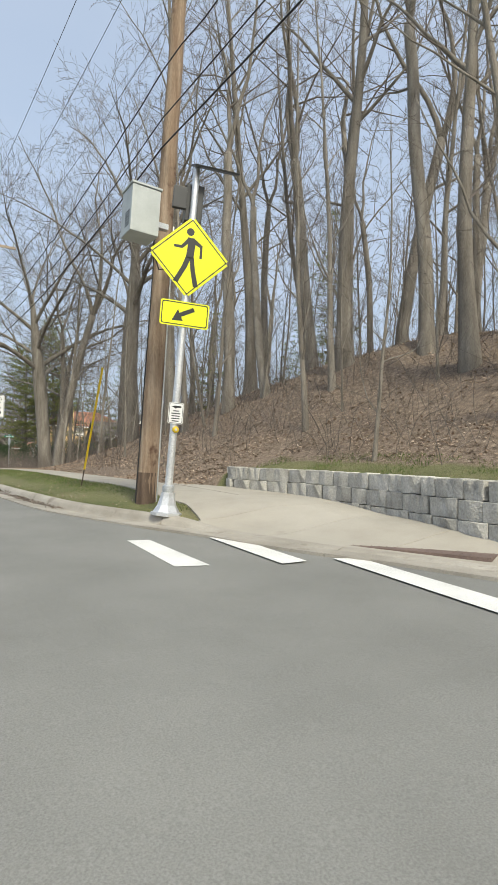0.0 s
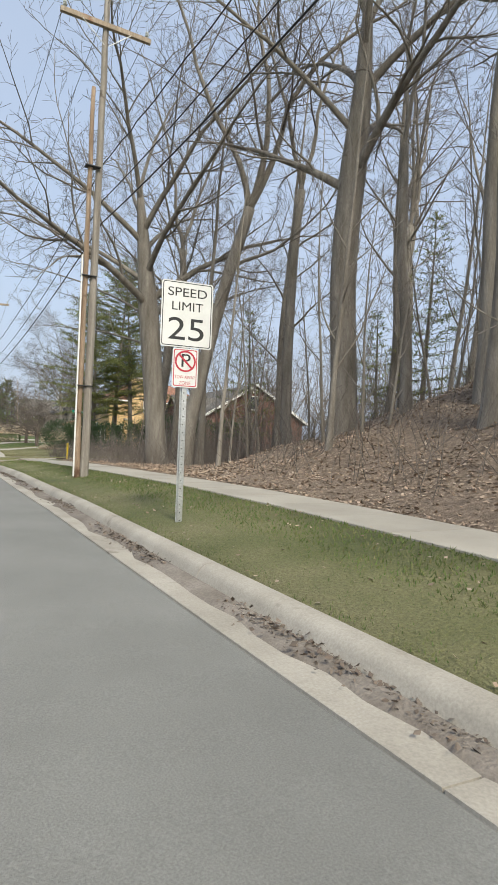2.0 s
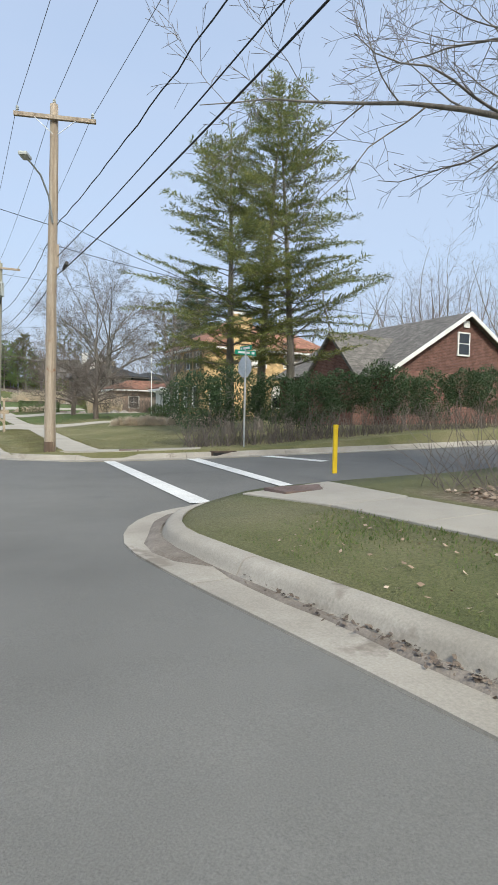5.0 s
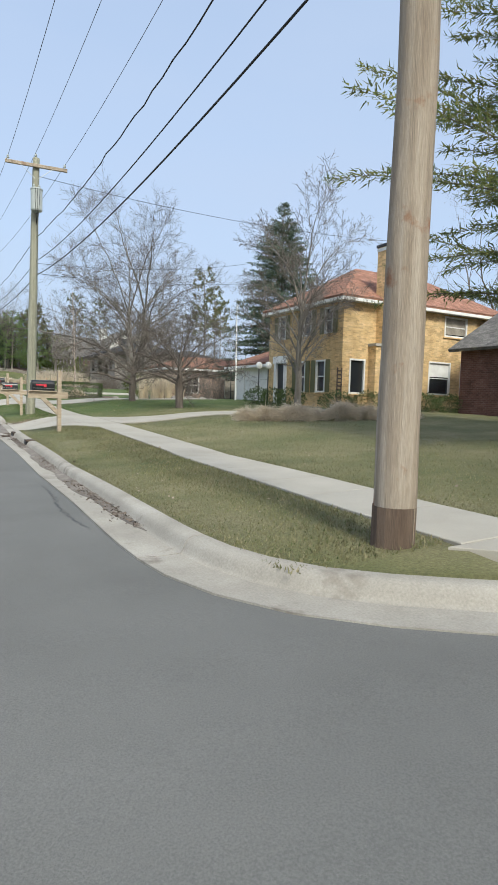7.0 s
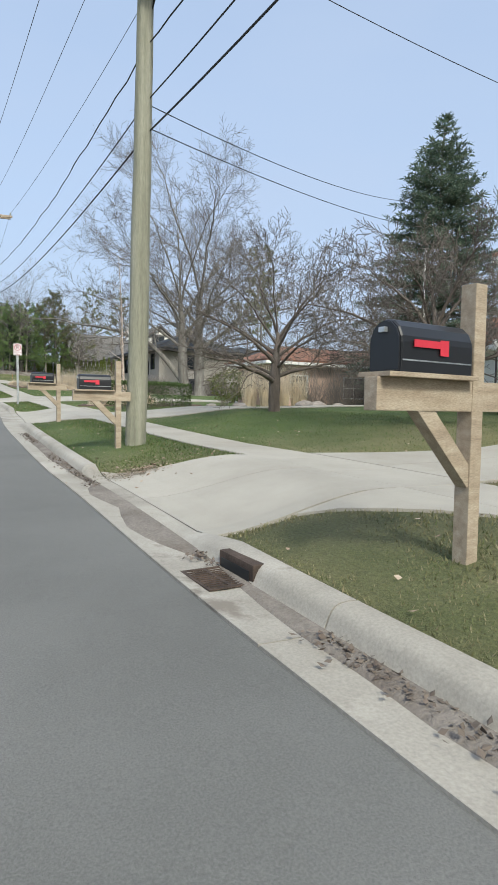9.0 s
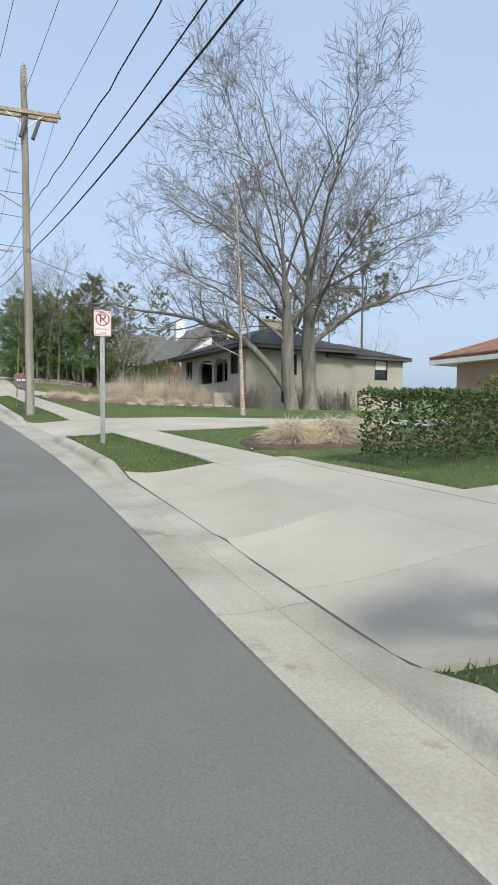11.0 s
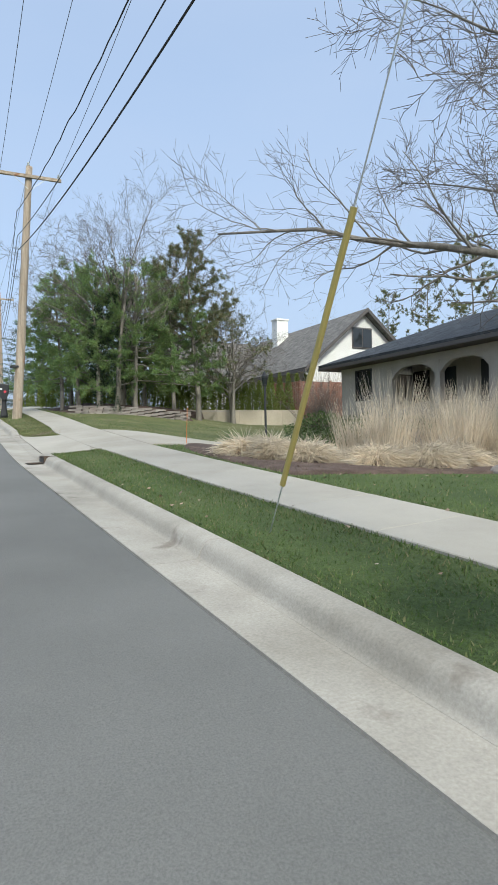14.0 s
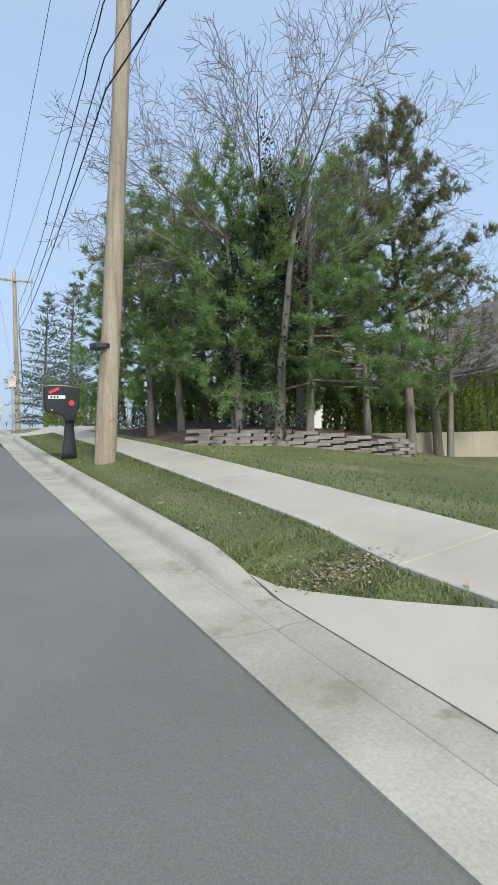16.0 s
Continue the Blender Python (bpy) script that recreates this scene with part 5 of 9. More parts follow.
def blob_shell(rx, ry, rz, z0, lump=0.15, fill=0.25, top_only=False):
    def f(rng):
        d = rng.normal(0, 1, 3)
        if top_only:
            d[2] = abs(d[2])
        d /= np.linalg.norm(d)
        k = (1 - fill * rng.random() ** 2) * (1 + lump * noise.noise((d[0] * 2.2 + rx, d[1] * 2.2, d[2] * 2.2)))
        return (d[0] * rx * k, d[1] * ry * k, z0 + d[2] * rz * k), d
    return f


def box_shell(lx, ly, z0, z1, lump=0.06):
    def f(rng):
        x, y = rng.uniform(-lx / 2, lx / 2), rng.uniform(-ly / 2, ly / 2)
        z = rng.uniform(z0, z1)
        side = rng.random()
        d = np.array([0.0, 0.0, 1.0])
        area = [lx * ly, lx * (z1 - z0), ly * (z1 - z0)]
        s = rng.random() * sum(area)
        if s < area[0]:
            z, d = z1, np.array([0, 0, 1.0])
        elif s < area[0] + area[1]:
            sg = 1 if side > 0.5 else -1
            y, d = sg * ly / 2, np.array([0, sg, 0.2])
        else:
            sg = 1 if side > 0.5 else -1
            x, d = sg * lx / 2, np.array([sg, 0, 0.2])
        k = lump * noise.noise((x * 1.3, y * 1.3, z * 1.3)) - 0.08 * rng.random()
        return (x + d[0] * k, y + d[1] * k, z + d[2] * k), d
    return f


def grass_clump(seed, count, length, spread, material, lean=0.5, droop=-0.12):
    """A fountain of long dry blades."""
    rng = np.random.default_rng(seed)
    verts, faces = [], []
    for _ in range(count):
        a = rng.uniform(0, 6.28)
        r = spread * 0.35 * math.sqrt(rng.random())
        p = np.array([math.cos(a) * r, math.sin(a) * r, -0.03])
        a2 = a + rng.normal(0, 0.5)
        d = np.array([math.cos(a2) * lean * rng.uniform(0.2, 1.3), math.sin(a2) * lean * rng.uniform(0.2, 1.3), 1.0])
        ln = length * rng.uniform(0.6, 1.15)
        side = np.array([-math.sin(a2), math.cos(a2), 0]) * 0.008
        base = len(verts)
        for k in range(5):
            w = side * (1 - k / 4.6)
            verts += [tuple(p - w), tuple(p + w)]
            d = d / np.linalg.norm(d) + np.array([0, 0, droop * k * 0.9])
            p = p + d / np.linalg.norm(d) * ln / 4
            if p[2] < 0.02:
                p[2] = 0.02
        for k in range(4):
            faces.append((base + 2 * k, base + 2 * k + 1, base + 2 * k + 3, base + 2 * k + 2))
    return mesh_of("blades", verts, faces, material)


# ---- drives, crossings, grates ----
def walk_w(y):
    return lerp_table(y, WALK_W)


pave_done = [(9.6, 44.4), (57.4, 150.2)]
drive = thing("driveway", pose(0, 0, 0), "pale concrete driveways crossing the verge", "driveway", kind="structure")


def apron(a, b, fa, fb, lo, hi):
    """Part of a drive between kerb and pavement; lo and hi: its share from south to north."""
    nx, ny = 8, 6
    verts, faces = [], []
    for j in range(ny + 1):
        for i in range(nx + 1):
            u, v = i / nx, lo + (hi - lo) * j / ny
            y = (a + fa * (1 - u)) * (1 - v) + (b + fb * (1 - u)) * v
            g = 0.006 if j == 0 and lo > 0 else -0.006 if j == ny and hi < 1 else 0
            x0, x1 = kerb_x(y) + 0.02, walk_x(y) - 0.012
            x = x0 + (x1 - x0) * u
            verts.append((x, y + g, flat_land(x, y) + 0.014))
    w = nx + 1
    faces = [(j * w + i, j * w + i + 1, (j + 1) * w + i + 1, (j + 1) * w + i) for j in range(ny) for i in range(nx)]
    rim = [i for i in range(w)] + [j * w + nx for j in range(1, ny + 1)] + [ny * w + i for i in range(nx - 1, -1, -1)] + [j * w for j in range(ny - 1, 0, -1)]
    n = len(verts)
    verts += [(verts[i][0], verts[i][1], verts[i][2] - 0.12) for i in rim]
    faces += [(rim[(k + 1) % len(rim)], rim[k], n + k, n + (k + 1) % len(rim)) for k in range(len(rim))]
    part("apron_slab", mesh_of("apron_slab", verts, faces, M_CONCRETE), parent=drive)


def inner_slab(a, b, x0, x1, lo, hi, first):
    """A drive's slab behind the pavement, following its narrowing north edge."""
    nx, ny, verts = 6, 4, []
    for j in range(ny + 1):
        for i in range(nx + 1):
            v = lo + (hi - lo) * j / ny
            x = x0 + (x1 - 0.012 - x0) * i / nx
            if first and i == 0:
                x = walk_x(a + (b - a) * v) + walk_w(a + (b - a) * v) + 0.012
            y = a + (north_edge(x, b) - a) * v + (0.006 if j == 0 and lo > 0 else -0.006 if j == ny and hi < 1 else 0)
            verts.append((x, y, land(x, y) + 0.014))
    w = nx + 1
    faces = [(j * w + i, j * w + i + 1, (j + 1) * w + i + 1, (j + 1) * w + i) for j in range(ny) for i in range(nx)]
    rim = [i for i in range(w)] + [j * w + nx for j in range(1, ny + 1)] + [ny * w + i for i in range(nx - 1, -1, -1)] + [j * w for j in range(ny - 1, 0, -1)]
    n = len(verts)
    verts += [(verts[i][0], verts[i][1], verts[i][2] - 0.12) for i in rim]
    faces += [(rim[(k + 1) % len(rim)], rim[k], n + k, n + (k + 1) % len(rim)) for k in range(len(rim))]
    part("drive_slab", mesh_of("drive_slab", verts, faces, M_CONCRETE), parent=drive)


for a, b, deep, fa, fb in DRIVES:
    mid = (a + b) / 2
    apron(a, b, fa, fb, 0.0, 0.5)
    apron(a, b, fa, fb, 0.5, 1.0)
    x, first = walk_x(mid) + walk_w(mid) + 0.012, True
    while x < deep:
        x2 = min(deep, x + 2.6)
        inner_slab(a, b, x, x2, 0.0, 0.5, first)
        inner_slab(a, b, x, x2, 0.5, 1.0, first)
        x, first = x2, False

crossing = thing("crosswalk", pose(0, 0, 0), "worn white painted crossing bars on asphalt", "road marking", kind="structure")


def bar(ring):
    v, f, n = [], [], len(ring)
    steps = 10
    a, b, c, d = [Vector(p) for p in ring]
    for k in range(steps + 1):
        t = k / steps
        for p in (a.lerp(d, t), b.lerp(c, t)):
            v.append((p.x, p.y, crown(p.x, p.y) + 0.005))
    for k in range(steps):
        f.append((2 * k, 2 * k + 1, 2 * k + 3, 2 * k + 2))
    part("painted_bar", mesh_of("painted_bar", v, f, M_PAINT), parent=crossing)


for ring in ([(2.56, 7.14), (2.84, 7.09), (2.78, 5.28), (2.42, 5.36)], [(3.66, 7.0), (3.98, 6.85), (3.85, 5.07), (3.51, 5.05)], [(4.22, 5.08), (4.52, 4.95), (4.24, 2.4), (3.84, 2.3)],
             [(4.21, 55.6), (4.5, 55.55), (3.60, 46.84), (3.26, 46.96)], [(6.5, 55.1), (6.86, 55.0), (5.62, 47.36), (5.36, 47.5)], [(8.6, 54.6), (9.0, 54.5), (9.3, 51.7), (8.95, 51.6)]):
    bar(ring)

# tactile pads at the ramps
for cx, cy, tx, ty, turn in ((5.36, 5.1, 2.1, 0.42, -66), (4.55, 45.75, 1.2, 0.5, 4), (5.6, 56.1, 1.5, 0.42, -16)):
    z = land(cx, cy)
    p = thing("tactile_paving", pose(cx, cy, z + 0.006, 0, 0, turn), "brick red tactile paving pad set in a ramp", "paving", kind="structure")
    part("plate", boxed(-tx / 2, -ty / 2, -0.04, tx / 2, ty / 2, 0.008, bevel=0.004), M_TACTILE, p)
    dm = mesh_of("dome", *(lambda s: (s, [(0, 1, 2, 3, 4, 5), *[(i, (i + 1) % 6, 6 + (i + 1) % 6, 6 + i) for i in range(6)]]))([(0.008 * math.cos(k * 1.0472), 0.008 * math.sin(k * 1.0472), 0.005) for k in range(6)] + [(0.013 * math.cos(k * 1.0472), 0.013 * math.sin(k * 1.0472), 0) for k in range(6)]), M_TACTILE)
    for i in range(int(tx / 0.1)):
        for j in range(int(ty / 0.1)):
            part("dome", dm, parent=p, at=pose(-tx / 2 + 0.05 + i * 0.1, -ty / 2 + 0.05 + j * 0.1, 0.008))


def storm_drain(y, label):
    x = kerb_x(y)
    s = thing("storm_drain", pose(x - 0.42, y, grade(y)), label, "storm drain", "storm drains", "structure")
    # flat black plate under the bars paints in the pit's shade
    part("pit", boxed(-0.21, -0.42, 0.0125, 0.19, 0.42, 0.016), M_BLACK, s)
    part("rim", ring_bm(0.42, 0.86, 0.03, 0.014, 0.026), M_IRON, s)
    for i in range(11):
        part("grate_bar", boxed(-0.19, -0.385 + i * 0.074, 0.014, 0.19, -0.36 + i * 0.074, 0.026), M_IRON, s)
    part("long_bar", boxed(-0.015, -0.4, 0.014, 0.015, 0.4, 0.0275), M_IRON, s)
    hood = part("kerb_hood", boxed(0.17, -0.45, 0.02, 0.47, 0.45, 0.175, bevel=0.03), M_IRON, s, "rusty cast iron kerb hood")
    # shade of the hood's opening, as a black plate on its face
    part("kerb_mouth", boxed(0.16, -0.36, 0.03, 0.175, 0.36, 0.115), M_BLACK, hood)
    return s


def ring_bm(w, l, t, z0, z1):
    bm = bmesh.new()
    for a in ((-w / 2, -l / 2, -w / 2 + t, l / 2), (w / 2 - t, -l / 2, w / 2, l / 2), (-w / 2 + t, -l / 2, w / 2 - t, -l / 2 + t), (-w / 2 + t, l / 2 - t, w / 2 - t, l / 2)):
        box(bm, a[0], a[1], z0, a[2], a[3], z1)
    return bm


s_ = storm_drain(72.45, "rusty cast iron gutter grate with kerb hood and leaf litter")
s_.scale = (0.8, 0.55, 0.8)
s_.location.x = kerb_x(72.45) - 0.36
s_ = storm_drain(116.4, "rusty cast iron gutter grate beside the driveway")
s_.scale = (0.75, 0.6, 0.8)
s_.location.x = kerb_x(116.4) - 0.35
sd = thing("storm_drain", pose(7.75, 54.95, grade(54.9) + cross(7.75, 54.95), 0, 0, -8), "dark cast iron kerb inlet below the street sign", "storm drain", "storm drains", "structure")
part("kerb_hood", boxed(-0.42, -0.05, 0.0, 0.42, 0.3, 0.165, bevel=0.03), M_IRON, sd)
# black plate on the hood for the opening's shade
part("kerb_mouth", boxed(-0.36, -0.062, 0.02, 0.36, -0.05, 0.12), M_BLACK, sd)

inl = thing("kerb_inlet", pose(kerb_x(69.8) - 0.2, 69.8, grade(69.8)), "narrow dark inlet cut through the kerb", "storm drain", kind="structure")
# black block in the kerb, standing for a shaded opening
part("kerb_mouth", boxed(-0.03, -0.15, 0.02, 0.1, 0.15, 0.12), M_BLACK, inl)
part("lintel", boxed(-0.02, -0.18, 0.125, 0.2, 0.18, 0.162, bevel=0.015), M_IRON, inl)

# tar-sealed cracks
rngc = np.random.default_rng(5)
M_TAR = plain("tar seal", (0.05, 0.05, 0.052), 0.7)
for x, y, ln, h in ((-2.2, 29.6, 2.0, 84),):
    pts, a = [], radians(h)
    p = np.array([x, y])
    v, f = [], []
    for k in range(14):
        a += rngc.normal(0, 0.3)
        w = 0.011 * rngc.uniform(0.5, 1.4)
        n2 = np.array([-math.sin(a), math.cos(a)]) * w
        for q in (p - n2, p + n2):
            v.append((q[0], q[1], crown(q[0], q[1]) + 0.003))
        p = p + np.array([math.cos(a), math.sin(a)]) * ln / 13
    f = [(2 * k, 2 * k + 1, 2 * k + 3, 2 * k + 2) for k in range(13)]
    part("tar_crack", mesh_of("tar_crack", v, f, M_TAR), parent=road)

rngc = np.random.default_rng(8)
v, base_ = [], [(1.40, 63.6), (1.34, 62.3), (1.24, 61.3), (1.27, 60.2)]
for k in range(40):
    q = spline(base_, 0.09)[min(k, 37)]
    w = 0.009 * rngc.uniform(0.3, 1.5)
    o = 0.02 * math.sin(k * 1.9) + rngc.normal(0, 0.012)
    v += [(q.x + o - w, q.y, crown(q.x, q.y) + 0.003), (q.x + o + w, q.y, crown(q.x, q.y) + 0.003)]
part("tar_crack", mesh_of("tar_crack", v, [(2 * k, 2 * k + 1, 2 * k + 3, 2 * k + 2) for k in range(37)], M_TAR), parent=road)

# ---- retaining wall of split blocks ----
rw = thing("retaining_wall", pose(0, 0, 0), "pale split-faced block retaining wall below the wooded bank", "retaining wall", kind="structure")
rngb = np.random.default_rng(11)


def block_mesh(w, h, d, seed):
    r = np.random.default_rng(seed)
    bm = boxed(-w / 2, -d / 2, 0, w / 2, d / 2, h)
    bmesh.ops.subdivide_edges(bm, edges=[e for e in bm.edges if abs(e.verts[0].co.x - e.verts[1].co.x) > 0.1], cuts=3)
    for v in bm.verts:
        if v.co.y < 0:
            v.co.y += r.normal(0, 0.012) + (0.02 if abs(abs(v.co.x) - w / 2) < 0.01 else 0)
        v.co.z += r.normal(0, 0.003)
    bmesh.ops.bevel(bm, geom=[e for e in bm.edges if e.calc_face_angle(0) > 0.8], offset=0.012, segments=1, affect="EDGES")
    return bm_mesh("wall_block", bm, M_STONE)


blocks = [block_mesh(w, 0.265, 0.3, k) for k, w in enumerate((0.42, 0.50, 0.33, 0.58))]
widths = (0.42, 0.50, 0.33, 0.58)
wall_line = spline([(7.1, 11.75)] + [(x, y) for y, x in WALL_X[7:0:-1]] + [(7.5, 2.4), (9.5, 1.8)], 0.05)
wall_s = [0.0]
for a, b in zip(wall_line, wall_line[1:]):
    wall_s.append(wall_s[-1] + (b - a).length)
for course in range(4):
    s = 0.2 * (course % 2) + 0.03
    while s < wall_s[-1] - 0.6:
        k = int(rngb.integers(0, 4))
        c = s + widths[k] / 2
        i = int(np.searchsorted(wall_s, c))
        p, t = wall_line[i], (wall_line[min(i + 4, len(wall_line) - 1)] - wall_line[max(i - 4, 0)]).normalized()
        z = wall_top(p.y) - 0.268 * (4 - course)
        part("wall_block", blocks[k], parent=rw, at=pose(p.x + 0.13 + 0.02 * course, p.y, z + rngb.normal(0, 0.002), 0, 0, math.degrees(math.atan2(t.y, t.x))))
        s += widths[k] + 0.006

# ---- poles, signs, boxes ----
def stand(x, y, turn=0.0, dz=0.0):
    return pose(x, y, land(x, y) + dz, 0, 0, turn)


p1 = utility_pole(pose(3.92, 10.0, land(3.92, 10.0), 0, 3.0, 0), 12.5, 0.185, M_POLE_BROWN, "tall brown timber utility pole with a grey cabinet and dark foot", 1, arm_z=11.6, lean=(0.05, 0.1), foot=0.55)
cab = part("cabinet", boxed(-0.86, -0.62, 4.68, -0.34, -0.1, 5.51, bevel=0.02), M_CABINET, p1, "light grey steel equipment cabinet")
# dark strips laid on the side give the vent slots their shade
for k in range(9):
    part("vent_slot", boxed(-0.863, -0.54, 4.8 + 0.032 * k, -0.858, -0.32, 4.814 + 0.032 * k), M_DARK, cab)
part("bracket", boxed(-0.36, -0.42, 4.95, -0.08, -0.3, 5.05), M_GALV, cab)
part("cabinet_lid", boxed(-0.88, -0.64, 5.51, -0.32, -0.08, 5.55, bevel=0.01), M_CABINET, cab)
part("conduit", rodded((0.17, -0.08, 0), (0.16, -0.08, 5.2), 0.018, sides=8), M_GALV, p1, "thin steel conduit")
part("ground_wire", rodded((-0.19, 0.02, 0), (-0.15, 0.02, 4.8), 0.012, sides=6), M_CABLE, p1)
part("cable_loop", tubes("cable_loop", [([(-0.3, -0.3, 4.85), (-0.28, -0.3, 4.5), (-0.15, -0.26, 4.25), (0.05, -0.25, 4.3), (0.18, -0.18, 4.7)], [0.014] * 5, 6)], M_CABLE), parent=p1)
part("meter_box", boxed(0.17, -0.07, 4.2, 0.27, 0.06, 4.75, bevel=0.01), M_CABINET, p1)

crossing_beacon(pose(3.70, 8.56, land(3.7, 8.56), 2.2, 3.9, -15), 5.6)

g1 = thing("guy_wire", pose(0, 0, 0), "steel guy wire in a yellow plastic guard anchored beside the pavement", "guy wire", "guy wires")
a_, b_ = Vector((3.80, 13.85, land(3.8, 13.85) - 0.05)), Vector((3.92, 10.1, land(3.92, 10) + 7.6))
part("wire", rodded(a_, b_, 0.006, sides=6), M_GALV, g1)
part("guard", rodded(a_.lerp(b_, 0.06), a_.lerp(b_, 0.36), 0.024, sides=10), M_GUY, g1, "yellow plastic guard")
part("anchor_rod", rodded(a_, a_.lerp(b_, 0.07), 0.014, sides=8), M_IRON, g1)

speed_sign(stand(3.09, 23.1, -8))
p2 = utility_pole(stand(3.62, 30.75), 12.3, 0.105, M_POLE_GREY, "weathered twin timber utility pole with a white conduit", 2, arm_z=11.2, lean=(0.15, 0.1))
me = pole_shaft(9.6, 0.075, 3, lean=(0.05, 0.0))
me.materials.append(M_POLE_BROWN)
part("second_shaft", me, parent=p2, label="older brown pole stub strapped alongside", at=pose(-0.175, 0.02, 0))
part("conduit", rodded((-0.265, -0.07, 0), (-0.25, -0.06, 5.4), 0.02, sides=10), M_TRIM, p2, "white plastic conduit")
for z in (2.2, 4.9, 7.6):
    part("strap", boxed(-0.262, -0.108, z, 0.108, 0.108, z + 0.025, bevel=0.01), M_DARK, p2)

street_name_sign(stand(8.72, 55.5))
bol = thing("marker_post", stand(6.6, 47.9), "short yellow plastic utility marker post", "marker post")
part("post", boxed(-0.045, -0.02, -0.1, 0.045, 0.02, 0.75, bevel=0.008), M_GUY, bol)
part("cap", boxed(-0.05, -0.025, 0.75, 0.05, 0.025, 0.82, bevel=0.012), M_GUY, bol)

p3 = utility_pole(stand(3.12, 57.75), 10.45, 0.175, M_POLE, "weathered tan timber utility pole with crossarm and street lamp", 4, foot=0.3, arm_z=10.0, arm_len=2.36, arm_turn=-18, lean=(0.12, 0.0))
part("lamp_arm", tubes("lamp_arm", [([(0.05, -0.15, 6.9), (-0.1, -0.35, 7.6), (-0.4, -0.8, 8.0), (-0.75, -1.3, 8.1), (-0.85, -1.5, 8.08)], [0.028] * 5, 8)], M_GALV), parent=p3)
part("lamp_head", boxed(-0.12, -0.24, -0.045, 0.12, 0.18, 0.05, bevel=0.04), M_CERAMIC, p3, "grey cobra lamp head", pose(-0.93, -1.68, 8.08, 0, 0, -27))
part("riser_box", boxed(0.14, -0.12, 5.6, 0.24, 0.02, 6.3, bevel=0.01), M_POLE, p3)

p4 = utility_pole(stand(3.58, 79.2), 10.1, 0.19, M_POLE_GREEN, "greenish treated timber utility pole with crossarm and transformer", 6, arm_z=9.75, arm_len=2.3, arm_turn=-6, lean=(0.2, 0.0), transformer=7.95)
p5 = utility_pole(stand(3.73, 105.45), 11.6, 0.15, M_POLE_GREY, "weathered grey timber utility pole with double crossarm beside a mailbox", 7, arm_z=10.1, arm_len=2.3, arm_turn=-10, lean=(-0.08, 0.05))
part("crossarm", boxed(-1.15, -0.05, -0.06, 1.15, 0.05, 0.06, bevel=0.008), M_POLE, p5, at=pose(-0.13, 0.22, 10.1, 0, 0, -10))
for k, z in enumerate((9.4, 9.75)):
    part("cutout", boxed(-0.06, -0.05, 0, 0.06, 0.05, 0.7, bevel=0.02), M_DARK, p5, at=pose(-0.25 + 0.4 * k, -0.2, 9.2, 0, 18, 0))
for z, w in ((9.05, 0.9), (8.85, 0.7), (8.1, 0.6)):
    part("string_insulator", tubes("string_insulator", [([(-0.2, 0, z), (-0.2 - w, -0.1, z + 0.02)], [0.012, 0.012], 6)] + [([(-0.35 - 0.1 * q, -0.03, z), (-0.39 - 0.1 * q, -0.03, z)], [0.06, 0.03], 8) for q in range(4)], M_CERAMIC), parent=p5)
part("stand_off", boxed(-0.02, -0.02, 0, 1.9, 0.02, 0.035), M_POLE, p5, at=pose(-0.05, 0, 6.9, 0, -25, 180))
p6 = utility_pole(stand(4.02, 128.9), 9.8, 0.185, M_POLE, "tan timber utility pole with crossarm leaning slightly", 8, arm_z=9.35, arm_len=2.36, arm_turn=-4, lean=(0.7, 0.0))
part("band", bulge([(0.185, 1.95), (0.19, 1.96), (0.19, 2.02), (0.185, 2.03)], 14), M_DARK, p6)
p7 = utility_pole(stand(6.2, 158), 10, 0.17, M_POLE, "distant timber utility pole with crossarm", 9, arm_z=9.4)

M_GUARD_OLD = plain("faded yellow guard", (0.36, 0.30, 0.10), 0.6)
g2 = thing("guy_wire", pose(0, 0, 0), "steel guy wire in a yellow guard anchored in the verge", "guy wire", "guy wires")
a_, b_ = Vector((3.71, 109.2, land(3.71, 109.2) - 0.05)), Vector((3.58, 105.35, 9.95))
part("wire", rodded(a_, b_, 0.006, sides=6), M_GALV, g2)
part("guard", rodded(a_.lerp(b_, 0.065), a_.lerp(b_, 0.325), 0.024, sides=10), M_GUARD_OLD, g2, "faded olive yellow guard")

for x, y, tr, k in ((3.2, 71.5, 4, 1.08), (3.22, 79.1, -4, 0.97), (3.45, 85.5, 2, 1.0)):
    mb = timber_mailbox(stand(x, y, tr))
    mb.scale = (k, k, k)
no_parking_sign(stand(3.76, 95.7, -4, 0.06))
moulded_mailbox(stand(3.74, 106.25, -6), M_MB_TAUPE, "taupe moulded plastic mailbox on a waisted pedestal beside the pole")
moulded_mailbox(stand(3.7, 130.2, -6), M_MB_BLACK, "black moulded plastic mailbox on a waisted pedestal", flag_up=True)
mbf = moulded_mailbox(stand(4.4, 150.5), M_CERAMIC, "pale grey moulded mailbox far up the road", number_plate=False)
fs = thing("no_parking_sign", stand(4.6, 146.5), "small white and red sign far up the road", "road sign")
u_post(fs, 2.5)
tow_away_panel(fs, 2.2)

# ---- overhead lines ----
def top_of(x, y, dx, dz, dy=0.0):
    return (x + dx, y + dy, land(x, y) + dz)


